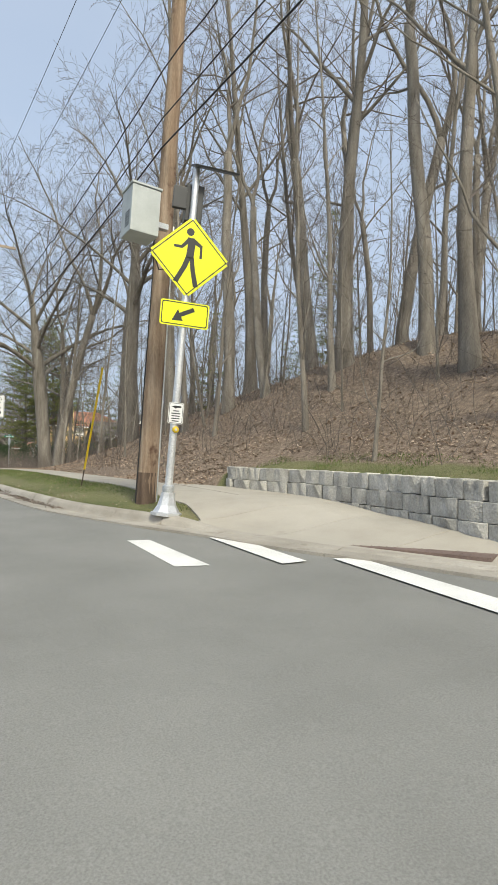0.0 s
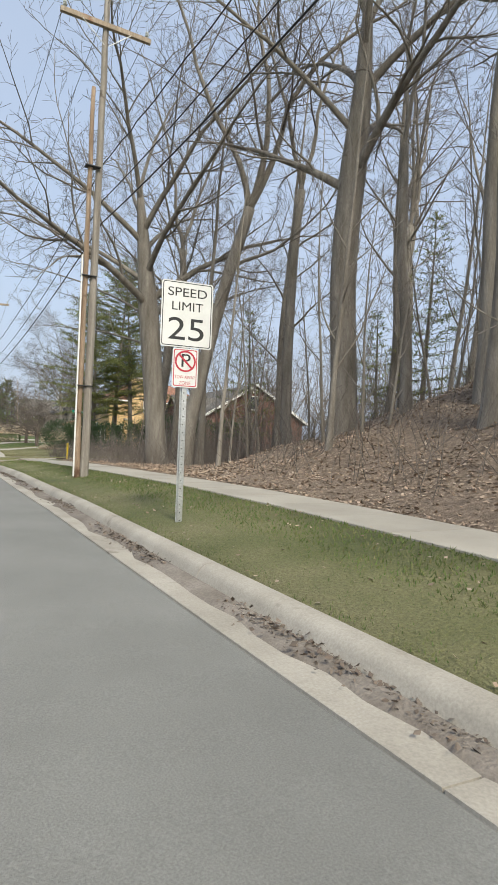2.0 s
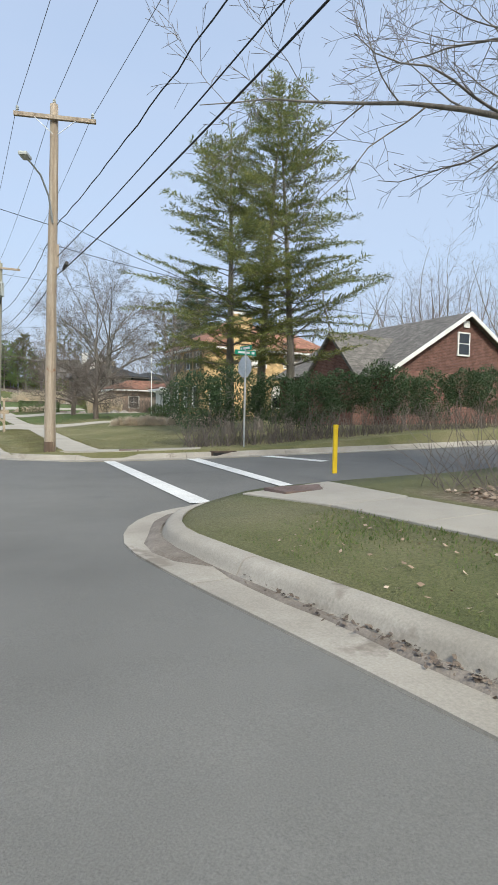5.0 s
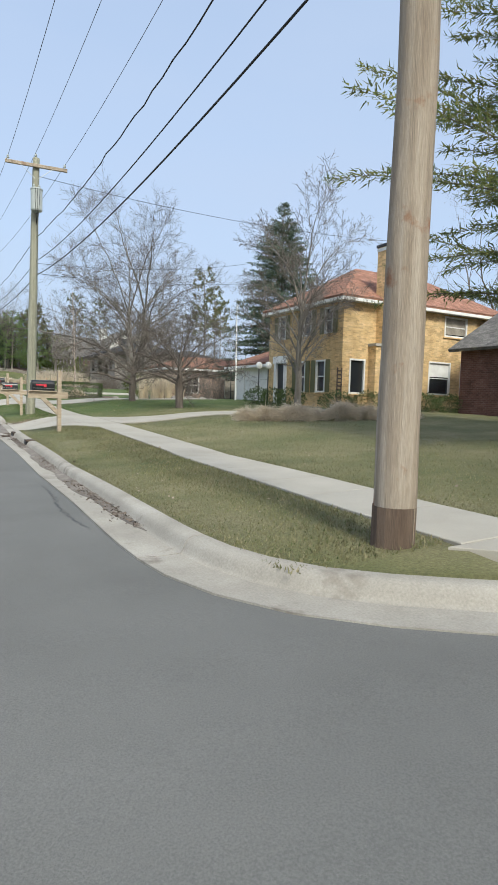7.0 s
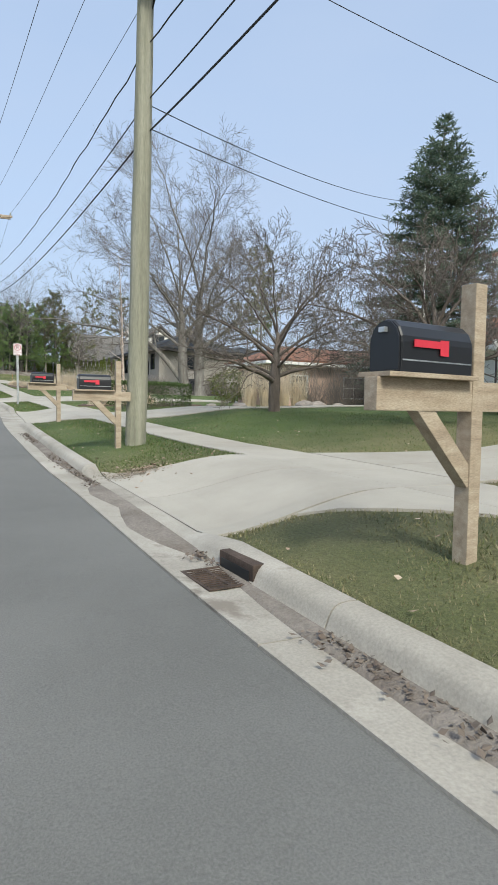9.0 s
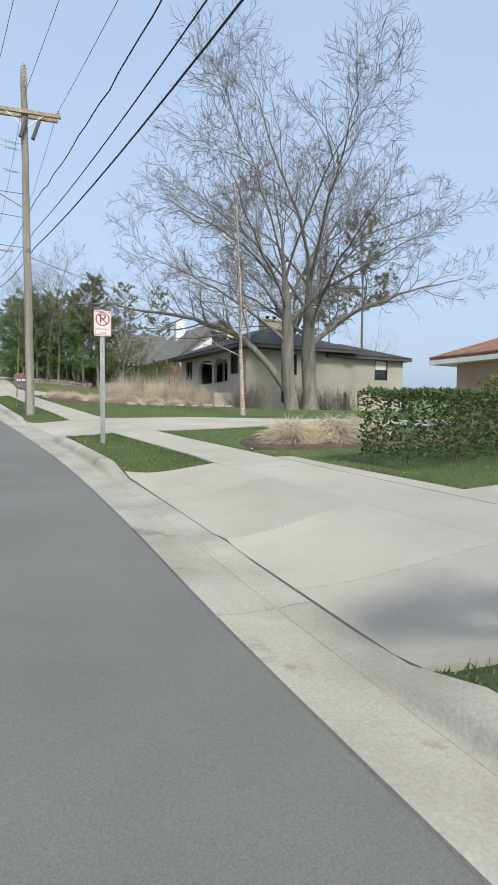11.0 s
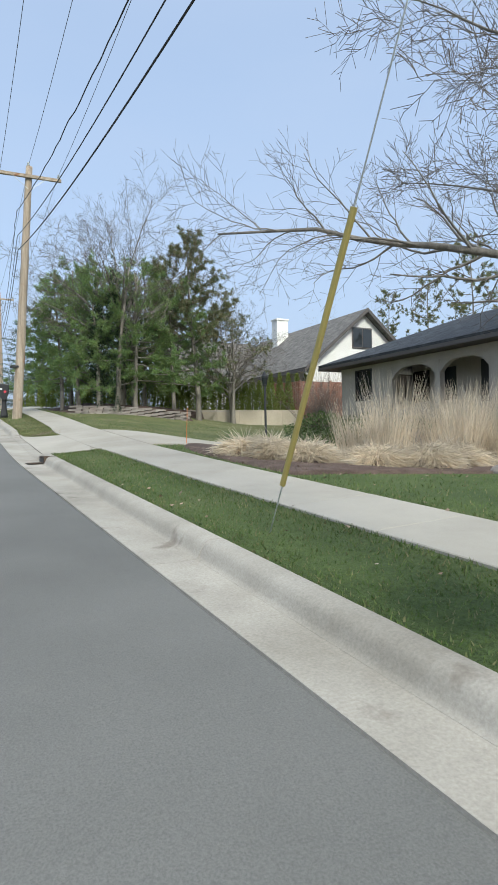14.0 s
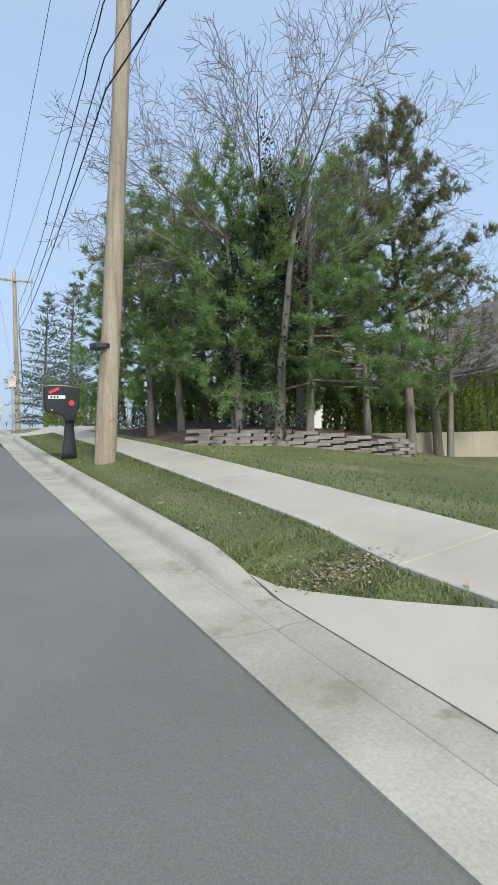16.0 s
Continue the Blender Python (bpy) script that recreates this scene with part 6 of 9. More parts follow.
POLES = [(3.92, 10.0, 11.6, 0.55), (3.62, 30.75, 11.2, 0.15), (3.12, 57.75, 10.0, 0.12), (3.58, 79.2, 9.75, 0.2), (3.73, 105.45, 10.1, -0.08), (4.02, 128.9, 9.35, 0.7), (6.2, 158, 9.4, 0.0)]
ENDS = [(3.2, -25, 11.4, 0.0)] + POLES + [(14, 215, 9.4, 0.0)]
LOW = [6.6, 6.7, 6.3, 5.4, 5.55, 5.7, 6.5, 6.3, 6.0]
for k, (a, b) in enumerate(zip(ENDS, ENDS[1:])):
    for dx in (-1.05, 0.0, 1.05):
        up = 0.22 if dx else 0.6
        cable(top_of(a[0], a[1], a[3] + dx, a[2] + up), top_of(b[0], b[1], b[3] + dx, b[2] + up), 0.35, 0.008, M_WIRE, "thin bare power conductor strung between timber poles")
    la, lb = LOW[k], LOW[k + 1]
    cable(top_of(a[0], a[1], 0.2, la + 1.5), top_of(b[0], b[1], 0.2, lb + 1.5), 0.5, 0.013, M_CABLE, "black twisted service cable strung between timber poles", wavy=0.012, seed=k, n=40)
    cable(top_of(a[0], a[1], 0.2, la + 0.55), top_of(b[0], b[1], 0.2, lb + 0.55), 0.45, 0.012, M_CABLE, "black telephone cable strung between timber poles")
    cable(top_of(a[0], a[1], 0.21, la), top_of(b[0], b[1], 0.21, lb), 0.42, 0.016, M_CABLE, "thick black communication cable strung between timber poles")
for a, b, sg in (((3.32, 57.75, 8.2), (17.5, 63, 6.6), 0.3), ((3.8, 79.2, 7.1), (20.0, 88.0, 10.2), 0.3), ((3.9, 79.2, 10.9), (24.0, 80.5, 11.8), 0.4), ((3.8, 79.2, 7.5), (19.5, 89.0, 11.6), 0.35), ((3.8, 105.6, 8.1), (21, 118, 8.6), 0.5), ((3.62, 105.6, 9.4), (-9, 104, 10.5), 0.3), ((3.62, 105.6, 10.2), (-9, 106, 11.0), 0.3),
                 ((3.62, 105.6, 8.4), (-9, 103, 9.2), 0.4), ((3.12, 57.75, 8.0), (-9, 52, 9.4), 0.4), ((3.32, 57.75, 7.4), (22.5, 62, 7.6), 0.4)):
    cable(a, b, sg, 0.010, M_CABLE, "thin black service drop cable from a timber pole")
# splices on the thick cable
for x, y, z in ((3.33, 56.6, land(3.1, 57.7) + 5.4),):
    sp = tagged(part("cable_splice", rodded((x, y - 0.3, z + 0.06), (x, y + 0.15, z - 0.02), 0.055, 0.045, 8), M_CABLE), "black cable splice case hung on the line", "cable splice")
# ---- houses ----
def brick_skin(m, bw, rh, mortar_tone):
    """Adds a bonded joint pattern with relief to a wall material."""
    n, l = m.node_tree.nodes, m.node_tree.links
    b = n["Principled BSDF"]
    col = b.inputs["Base Color"].links[0].from_socket
    p = n.new("ShaderNodeNewGeometry").outputs["Position"]
    s = n.new("ShaderNodeSeparateXYZ")
    l.new(p, s.inputs[0])
    add = n.new("ShaderNodeMath")
    l.new(s.outputs[0], add.inputs[0])
    l.new(s.outputs[1], add.inputs[1])
    c = n.new("ShaderNodeCombineXYZ")
    l.new(add.outputs[0], c.inputs[0])
    l.new(s.outputs[2], c.inputs[1])
    t = n.new("ShaderNodeTexBrick")
    t.inputs["Scale"].default_value, t.inputs["Mortar Size"].default_value = 1.0, 0.006
    t.inputs["Brick Width"].default_value, t.inputs["Row Height"].default_value = bw, rh
    t.inputs["Color1"].default_value, t.inputs["Color2"].default_value = (0.72, 0.72, 0.72, 1), (1.25, 1.25, 1.25, 1)
    t.inputs["Mortar"].default_value = (*mortar_tone, 1)
    l.new(c.outputs[0], t.inputs["Vector"])
    l.new(mixed(n, l, 0.8, col, t.outputs["Color"], "MULTIPLY"), b.inputs["Base Color"])
    k = n.new("ShaderNodeBump")
    k.inputs["Strength"].default_value, k.inputs["Distance"].default_value = 0.6, 0.01
    k.invert = True
    l.new(t.outputs["Fac"], k.inputs["Height"])
    l.new(k.outputs[0], b.inputs["Normal"])


brick_skin(M_BRICK_Y, 0.225, 0.078, (1.05, 1.1, 1.2))
brick_skin(M_BRICK_R, 0.225, 0.078, (1.5, 2.0, 2.4))
for m_ in (M_SHINGLE_DARK, M_SHINGLE_GREY, M_SHINGLE_RED):
    brick_skin(m_, 0.32, 0.065, (0.45, 0.45, 0.45))

WEST, SOUTH = -90, 0


def wall(parent, origin, turn, length, z0, z1, openings, material, thick=0.25, name="wall"):
    """A wall from origin along its local x, its face towards local -y, with openings (u0, u1, v0, v1) cut through."""
    us = sorted({0.004, length - 0.004, *[o[0] for o in openings], *[o[1] for o in openings]})
    vs = sorted({z0, z1, *[o[2] for o in openings], *[o[3] for o in openings]})
    bm = bmesh.new()
    for a, b in zip(us, us[1:]):
        for c, d in zip(vs, vs[1:]):
            if not any(o[0] <= (a + b) / 2 <= o[1] and o[2] <= (c + d) / 2 <= o[3] for o in openings):
                box(bm, a, 0, c, b, thick, d)
    bmesh.ops.remove_doubles(bm, verts=bm.verts, dist=0.001)
    return part(name, bm, material, parent, at=pose(origin[0], origin[1], 0, 0, 0, turn))


def window(w_, u0, u1, v0, v1, frame_mat, sashes=1, cols=1, sill=None, curtain=None, depth=0.07, trim=0.075):
    """A framed window set in an opening of the wall part w_."""
    bm = bmesh.new()
    for a in ((u0, v0, u0 + trim, v1), (u1 - trim, v0, u1, v1), (u0 + trim, v1 - trim, u1 - trim, v1), (u0 + trim, v0, u1 - trim, v0 + trim)):
        box(bm, a[0], -0.025, a[1], a[2], depth + 0.05, a[3])
    fr = part("window", bm, frame_mat, w_)
    part("pane", boxed(u0 + trim * 0.8, depth, v0 + trim * 0.8, u1 - trim * 0.8, depth + 0.012, v1 - trim * 0.8), M_GLASS, fr)
    bm = bmesh.new()
    for k in range(1, sashes + 1):
        z = v0 + (v1 - v0) * k / (sashes + 1)
        box(bm, u0 + trim, depth - 0.03, z - 0.022, u1 - trim, depth - 0.002, z + 0.022)
    for k in range(1, cols + 1):
        x = u0 + (u1 - u0) * k / (cols + 1)
        box(bm, x - 0.018, depth - 0.026, v0 + trim, x + 0.018, depth - 0.003, v1 - trim)
    if sashes or cols:
        part("sash_bar", bm, frame_mat, fr)
    else:
        bm.free()
    if curtain:
        part("blind", boxed(u0 + trim, depth - 0.02, v0 + trim + (v1 - v0) * curtain[0], u1 - trim, depth - 0.006, v1 - trim), curtain[1], fr, "pale window blind")
    if sill:
        part("sill", boxed(u0 - 0.08, -0.06, v0 - 0.07, u1 + 0.08, 0.05, v0 - 0.004, bevel=0.008), sill, fr)
    return fr


def roof_sheet(name, pts, faces, material, parent, thick=0.14, label=""):
    bm = bmesh.new()
    vs = [bm.verts.new(p) for p in pts]
    for f in faces:
        bm.faces.new([vs[i] for i in f])
    bmesh.ops.recalc_face_normals(bm, faces=bm.faces)
    if sum(f.normal.z for f in bm.faces) < 0:
        bmesh.ops.reverse_faces(bm, faces=bm.faces)
    bmesh.ops.solidify(bm, geom=list(bm.faces), thickness=thick)
    return part(name, bm, material, parent, label)


def hip_roof(parent, x0, y0, x1, y1, z, rise, material, over=0.45, name="roof", fascia=None):
    x0, y0, x1, y1 = x0 - over, y0 - over, x1 + over, y1 + over
    w, d = x1 - x0, y1 - y0
    if w > d:
        a, b = (x0 + d / 2, (y0 + y1) / 2, z + rise), (x1 - d / 2, (y0 + y1) / 2, z + rise)
        faces = [(0, 1, 5, 4), (1, 2, 5), (2, 3, 4, 5), (3, 0, 4)]
    else:
        a, b = ((x0 + x1) / 2, y0 + w / 2, z + rise), ((x0 + x1) / 2, y1 - w / 2, z + rise)
        faces = [(0, 1, 4), (1, 2, 5, 4), (2, 3, 5), (3, 0, 4, 5)]
    r = roof_sheet(name, [(x0, y0, z), (x1, y0, z), (x1, y1, z), (x0, y1, z), a, b], faces, material, parent)
    part("soffit", boxed(x0 + 0.05, y0 + 0.05, z - 0.22, x1 - 0.05, y1 - 0.05, z - 0.13), fascia or M_TRIM, r)
    bm = bmesh.new()
    for q in ((x0, y0, x1, y0 + 0.09), (x0, y1 - 0.09, x1, y1), (x0, y0 + 0.09, x0 + 0.09, y1 - 0.09), (x1 - 0.09, y0 + 0.09, x1, y1 - 0.09)):
        box(bm, q[0], q[1], z - 0.24, q[2], q[3], z - 0.1)
    part("gutter", bm, fascia or M_TRIM, r)
    return r


def chimney(parent, x, y, w, d, z0, z1, material, cap, name="chimney", pots=0):
    c = part(name, boxed(x - w / 2, y - d / 2, z0, x + w / 2, y + d / 2, z1), material, parent)
    part("cap", boxed(x - w / 2 - 0.06, y - d / 2 - 0.06, z1, x + w / 2 + 0.06, y + d / 2 + 0.06, z1 + 0.12, bevel=0.02), cap, c)
    for k in range(pots):
        px = x + (k - (pots - 1) / 2) * 0.55
        part("flue", rodded((px, y, z1 + 0.12), (px, y, z1 + 0.34), 0.11, sides=12), M_DARK, c)
        part("flue_cap", rodded((px, y, z1 + 0.36), (px, y, z1 + 0.42), 0.19, 0.1, 12), M_DARK, c)
    return c


def interior(parent, x0, y0, z0, x1, y1, z1):
    """Floor and a dark inner lining so that windows have a room behind them."""
    bm = bmesh.new()
    box(bm, x0, y0, z0, x1, y1, z0 + 0.05)
    box(bm, x0, y0, z1 - 0.05, x1, y1, z1)
    part("floor_deck", bm, M_BOARD, parent)


# -- buff brick house with rust roof --
yh = thing("house", pose(0, 0, 0), "two-storey buff brick house with rust shingle hip roof and large chimney", "house")
YZ0, YZ1 = 1.6, 6.75
south_open = [(0.42, 1.32, 2.7, 4.27), (3.55, 4.5, 2.74, 4.36), (5.3, 6.8, 2.8, 4.42), (7.5, 8.3, 2.8, 4.42), (3.4, 4.85, 5.62, 6.68), (6.25, 7.85, 5.68, 6.68)]
w_ = wall(yh, (15.95, 74.85), SOUTH, 10.5, YZ0, YZ1, south_open, M_BRICK_Y)
for k, o in enumerate(south_open):
    window(w_, *o, M_TRIM, sashes=0 if k in (0, 1) else 1, cols=0, sill=M_BRICK_Y, curtain=None if k in (0, 1) else ((0.5 if k < 4 else 0.06), M_TRIM if k != 5 else M_BOARD))
ww = wall(yh, (15.95, 81.1), WEST, 6.0, YZ0, YZ1, [(0.75, 1.65, 2.1, 4.5), (2.7, 3.45, 2.74, 4.25), (4.3, 5.05, 2.74, 4.25), (0.9, 1.6, 5.42, 6.62), (3.1, 3.85, 5.42, 6.62), (4.9, 5.5, 5.42, 6.62)], M_BRICK_Y)
M_SHUTTER = plain("olive shutter", (0.12, 0.12, 0.05), 0.6)
for k, o in enumerate([(0.75, 1.65, 2.1, 4.5), (2.7, 3.45, 2.74, 4.25), (4.3, 5.05, 2.74, 4.25), (0.9, 1.6, 5.42, 6.62), (3.1, 3.85, 5.42, 6.62), (4.9, 5.5, 5.42, 6.62)]):
    if k == 0:
        d = part("front_door", boxed(o[0] + 0.1, 0.06, o[2], o[1] - 0.1, 0.12, o[3] - 0.3), M_DARK, ww, "dark front door in a white surround")
        part("surround", boxed(o[0] - 0.14, -0.06, o[2], o[0] + 0.1, 0.1, o[3]), M_TRIM, d)
        part("surround", boxed(o[1] - 0.1, -0.06, o[2], o[1] + 0.14, 0.1, o[3]), M_TRIM, d)
        part("pediment", boxed(o[0] - 0.2, -0.1, o[3] - 0.28, o[1] + 0.2, 0.1, o[3] + 0.1, bevel=0.02), M_TRIM, d)
    else:
        window(ww, *o, M_TRIM, sashes=1, cols=0, sill=M_BRICK_Y)
        for sx in (o[0] - 0.36, o[1] + 0.04):
            part("shutter", boxed(sx, -0.04, o[2], sx + 0.32, -0.003, o[3], bevel=0.006), M_SHUTTER, ww)
wall(yh, (26.45, 74.85), 90, 6.0, YZ0, YZ1, [], M_BRICK_Y)
wall(yh, (26.45, 80.85), 180, 10.5, YZ0, YZ1, [], M_BRICK_Y)
interior(yh, 16.25, 75.2, 1.9, 26.1, 80.5, 6.6)
hip_roof(yh, 15.95, 74.85, 26.45, 80.85, 6.98, 2.1, M_SHINGLE_RED, 0.4)
ch = chimney(yh, 18.55, 74.62, 1.45, 0.62, 1.6, 9.3, M_BRICK_Y, M_DARK)
bm = bmesh.new()
box(bm, 17.45, 74.36, 1.6, 17.83, 74.86, 4.85)
part("shoulder", bm, M_BRICK_Y, ch)
part("shoulder_cap", boxed(17.38, 74.3, 4.85, 17.83, 74.86, 4.98, bevel=0.02), M_CONCRETE, ch)
part("white_band", boxed(17.8, 74.28, 9.12, 19.3, 74.96, 9.26), M_TRIM, ch)

# garage wing
gr = thing("garage", pose(0, 0, 0), "single garage with white sectional door and rust shingle roof", "garage")
gw = wall(gr, (16.6, 86.2), WEST, 5.1, 1.8, 4.2, [(1.2, 4.0, 1.8, 4.0)], M_WHITEWALL, 0.2)
gd = part("garage_door", boxed(1.2, 0.06, 1.9, 4.0, 0.1, 4.0), M_DOOR, gw, "white sectional garage door")
for k in range(1, 4):
    part("panel_joint", boxed(1.2, 0.054, 1.9 + k * 0.525, 4.0, 0.062, 1.912 + k * 0.525), M_BOARD, gd)
wall(gr, (16.6, 81.1), SOUTH, 8.0, 1.8, 4.2, [], M_WHITEWALL, 0.2)
wall(gr, (24.6, 86.2), 180, 8.0, 1.8, 4.2, [], M_WHITEWALL, 0.2)
hip_roof(gr, 16.6, 81.4, 24.6, 86.2, 4.4, 1.3, M_SHINGLE_RED, 0.5)

fp = thing("flagpole", stand(15.4, 83.8), "slim white flagpole standing on the lawn", "flagpole")
part("pole", rodded((0, 0, -0.1), (-0.05, 0, 5.3), 0.045, 0.025, 10), M_TRIM, fp)
part("ball", bulge([(0.01, 5.28), (0.05, 5.32), (0.05, 5.37), (0.01, 5.41)], 10), M_TRIM, fp)
for x, y in ((15.0, 80.5), (14.6, 78.9), (17.0, 87.5)):
    lp_ = thing("globe_lamp", stand(x, y), "garden lamp post with a white globe", "lamp post", "globe lamps")
    part("post", rodded((0, 0, -0.1), (0, 0, 1.75), 0.03, 0.028, 10), M_DARK, lp_)
    part("globe", bulge([(0.06, 1.75), (0.13, 1.8), (0.165, 1.9), (0.165, 1.97), (0.13, 2.07), (0.05, 2.12)], 14), M_TRIM, lp_)
ob_ = thing("garden_trellis", stand(15.1, 73.9), "dark narrow rectangular trellis standing by the wall", "trellis")
for x in (-0.11, 0.11):
    part("upright", boxed(x - 0.02, -0.02, -0.1, x + 0.02, 0.02, 1.75), M_MULCH, ob_)
for k in range(9):
    part("rung", boxed(-0.13, -0.015, 0.3 + k * 0.16, 0.13, 0.015, 0.36 + k * 0.16), M_MULCH, ob_)

# low bungalow behind the lawn, board screen beside the garage
M_PINK = surface("pinkish stucco", (0.36, 0.25, 0.20), (0.42, 0.30, 0.24), (0.47, 0.345, 0.285), 0.9, 50.0, 0.93, 0, 0.4, 0.006)
bg_ = thing("house", pose(0, 0, 0), "low bungalow with pinkish walls and a tan shingle roof", "house")
bw_ = wall(bg_, (15.4, 94.0), SOUTH, 9.6, 1.6, 4.45, [(1.2, 2.3, 2.7, 3.9), (4.6, 6.2, 2.7, 3.9)], M_PINK, 0.2)
window(bw_, 1.2, 2.3, 2.7, 3.9, M_TRIM)
window(bw_, 4.6, 6.2, 2.7, 3.9, M_TRIM)
wall(bg_, (15.4, 97.2), WEST, 3.0, 1.6, 4.45, [], M_PINK, 0.2)
wall(bg_, (25.0, 97.4), 180, 9.6, 1.6, 4.45, [], M_PINK, 0.2)
hip_roof(bg_, 15.4, 94.0, 25.0, 97.4, 4.6, 0.9, M_SHINGLE_RED, 0.6)
scr = thing("board_screen", stand(17.7, 88.2), "weathered grey-green horizontal board screen beside the garage", "fence")
for x in (-0.75, 0.75):
    part("post", boxed(x - 0.05, -0.05, -0.2, x + 0.05, 0.05, 1.3, bevel=0.006), M_BOARD, scr)
for k in range(5):
    part("board", boxed(-0.8, -0.08, 0.08 + k * 0.235, 0.8, -0.05, 0.29 + k * 0.235, bevel=0.006), M_BOARD, scr)

# -- red brick house behind the hedge --
bh = thing("house", pose(2.6, 0, 0), "red brick house with steep grey shingle gables", "house")
BZ = 1.5
w_ = wall(bh, (17.6, 61.2), SOUTH, 10.1, BZ, 4.75, [], M_BRICK_R)
bm = bmesh.new()
f = bm.faces.new([bm.verts.new(p) for p in ((17.6, 61.2, 4.75), (27.7, 61.2, 4.75), (22.65, 61.2, 7.85))])
e = bmesh.ops.extrude_face_region(bm, geom=[f])
bmesh.ops.translate(bm, verts=[v for v in e["geom"] if isinstance(v, bmesh.types.BMVert)], vec=(0, 0.25, 0))
gable = part("gable", bm, M_BRICK_R, bh)
fr = part("window", boxed(21.97, 61.12, 5.71, 22.89, 61.19, 6.98), M_TRIM, gable)
part("pane", boxed(22.06, 61.1, 5.8, 22.8, 61.118, 6.34), M_GLASS, fr)
part("pane", boxed(22.06, 61.1, 6.4, 22.8, 61.118, 6.9), M_GLASS, fr)
part("vent", boxed(22.4, 61.14, 7.25, 22.85, 61.19, 7.6), M_TRIM, gable)
wall(bh, (17.6, 72), WEST, 10.8, BZ, 4.75, [], M_BRICK_R)
wall(bh, (27.7, 61.2), 90, 10.8, BZ, 4.75, [], M_BRICK_R)
wall(bh, (27.7, 72), 180, 10.1, BZ, 4.75, [], M_BRICK_R)
rf = roof_sheet("roof", [(17.1, 60.85, 4.72), (17.1, 72.3, 4.72), (22.65, 72.3, 8.05), (22.65, 60.85, 8.05), (28.2, 72.3, 4.72), (28.2, 60.85, 4.72)], [(0, 1, 2, 3), (3, 2, 4, 5)], M_SHINGLE_GREY, bh)
for sg in (-1, 1):
    bm = bmesh.new()
    vs = [bm.verts.new(p) for p in ((22.65, 60.83, 8.07), (22.65 + sg * 5.58, 60.83, 4.74), (22.65 + sg * 5.58, 60.83, 4.52), (22.65, 60.83, 7.83))]
    f = bm.faces.new(vs)
    e = bmesh.ops.extrude_face_region(bm, geom=[f])
    bmesh.ops.translate(bm, verts=[v for v in e["geom"] if isinstance(v, bmesh.types.BMVert)], vec=(0, 0.06, 0))
    part("bargeboard", bm, M_TRIM, rf)
# west wing with its own gable
bw = part("wing_wall", boxed(16.2, 62.6, BZ, 17.6, 66.5, 4.6), M_BRICK_R, bh)
bm = bmesh.new()
f = bm.faces.new([bm.verts.new(p) for p in ((16.2, 62.6, 4.6), (16.2, 66.5, 4.6), (16.2, 64.55, 6.7))])
e = bmesh.ops.extrude_face_region(bm, geom=[f])
bmesh.ops.translate(bm, verts=[v for v in e["geom"] if isinstance(v, bmesh.types.BMVert)], vec=(1.4, 0, 0))
part("wing_gable", bm, M_BRICK_R, bw)
roof_sheet("wing_roof", [(16.0, 62.2, 4.45), (20.5, 62.2, 4.45), (20.5, 64.55, 6.85), (16.0, 64.55, 6.85), (20.5, 66.9, 4.45), (16.0, 66.9, 4.45)], [(0, 1, 2, 3), (3, 2, 4, 5)], M_SHINGLE_GREY, bh)

# -- grey stucco house with charcoal hip roof --
gh = thing("house", pose(0, 0, 0), "low grey stucco house with charcoal hip roof and arched porch", "house")
GF = 4.9
so = [(2.5, 3.65, 5.33, 6.65), (2.5, 3.6, 3.55, 4.6)]
w_ = wall(gh, (17.6, 115.7), SOUTH, 7.45, 2.6, 6.85, so, M_STUCCO)
window(w_, *so[0], M_DARK, sashes=1, cols=0, trim=0.05)
window(w_, *so[1], M_DARK, sashes=0, cols=1, trim=0.05)
so2 = [(2.8, 3.95, 5.25, 6.6), (1.35, 4.15, 3.05, 4.4), (0.05, 0.4, 3.05, 4.3)]
w2 = wall(gh, (25.05, 115.9), SOUTH, 5.4, 2.6, 6.75, so2, M_STUCCO)
window(w2, *so2[0], M_DARK, sashes=1, cols=0, trim=0.05, curtain=(0.5, M_TRIM))
gd = part("garage_door", boxed(1.4, 0.1, 3.05, 4.1, 0.14, 4.35), M_TAN, w2, "tan basement garage door")
part("door_frame", boxed(1.32, -0.03, 4.38, 4.18, 0.02, 4.46), M_MULCH, gd)
for x in (1.32, 4.1):
    part("door_frame", boxed(x, -0.03, 3.05, x + 0.08, 0.02, 4.38), M_MULCH, gd)
part("side_door", boxed(0.06, 0.1, 3.05, 0.39, 0.14, 4.3), M_DARK, w2)
wo = [(8.2, 9.15, 5.37, 6.72)]
w3 = wall(gh, (17.6, 126.3), WEST, 10.6, 2.6, 6.85, [(8.5, 9.5, 5.36, 6.74), (5.85, 8.0, 4.9, 6.6), (3.3, 5.6, 4.9, 6.6), (1.0, 2.1, 5.36, 6.7)], M_STUCCO)
window(w3, 1.0, 2.1, 5.36, 6.7, M_DARK, sashes=0, cols=0, trim=0.05)
window(w3, 8.5, 9.5, 5.36, 6.74, M_DARK, sashes=0, cols=0, trim=0.05)
# recessed porch behind the openings
part("porch_back", boxed(19.3, 117.4, 4.9, 19.4, 123.6, 6.8), M_STUCCO, gh)
part("porch_floor", boxed(17.64, 117.8, 4.6, 19.4, 123.4, 4.9), M_CONCRETE, gh)
pd = part("porch_door", boxed(19.26, 119.0, 4.92, 19.3, 120.0, 6.6), M_DARK, gh, "dark front door inside the porch")
for y in (121.2, 122.6):
    part("porch_window", boxed(19.26, y, 5.2, 19.3, y + 0.9, 6.5), M_GLASS, gh)


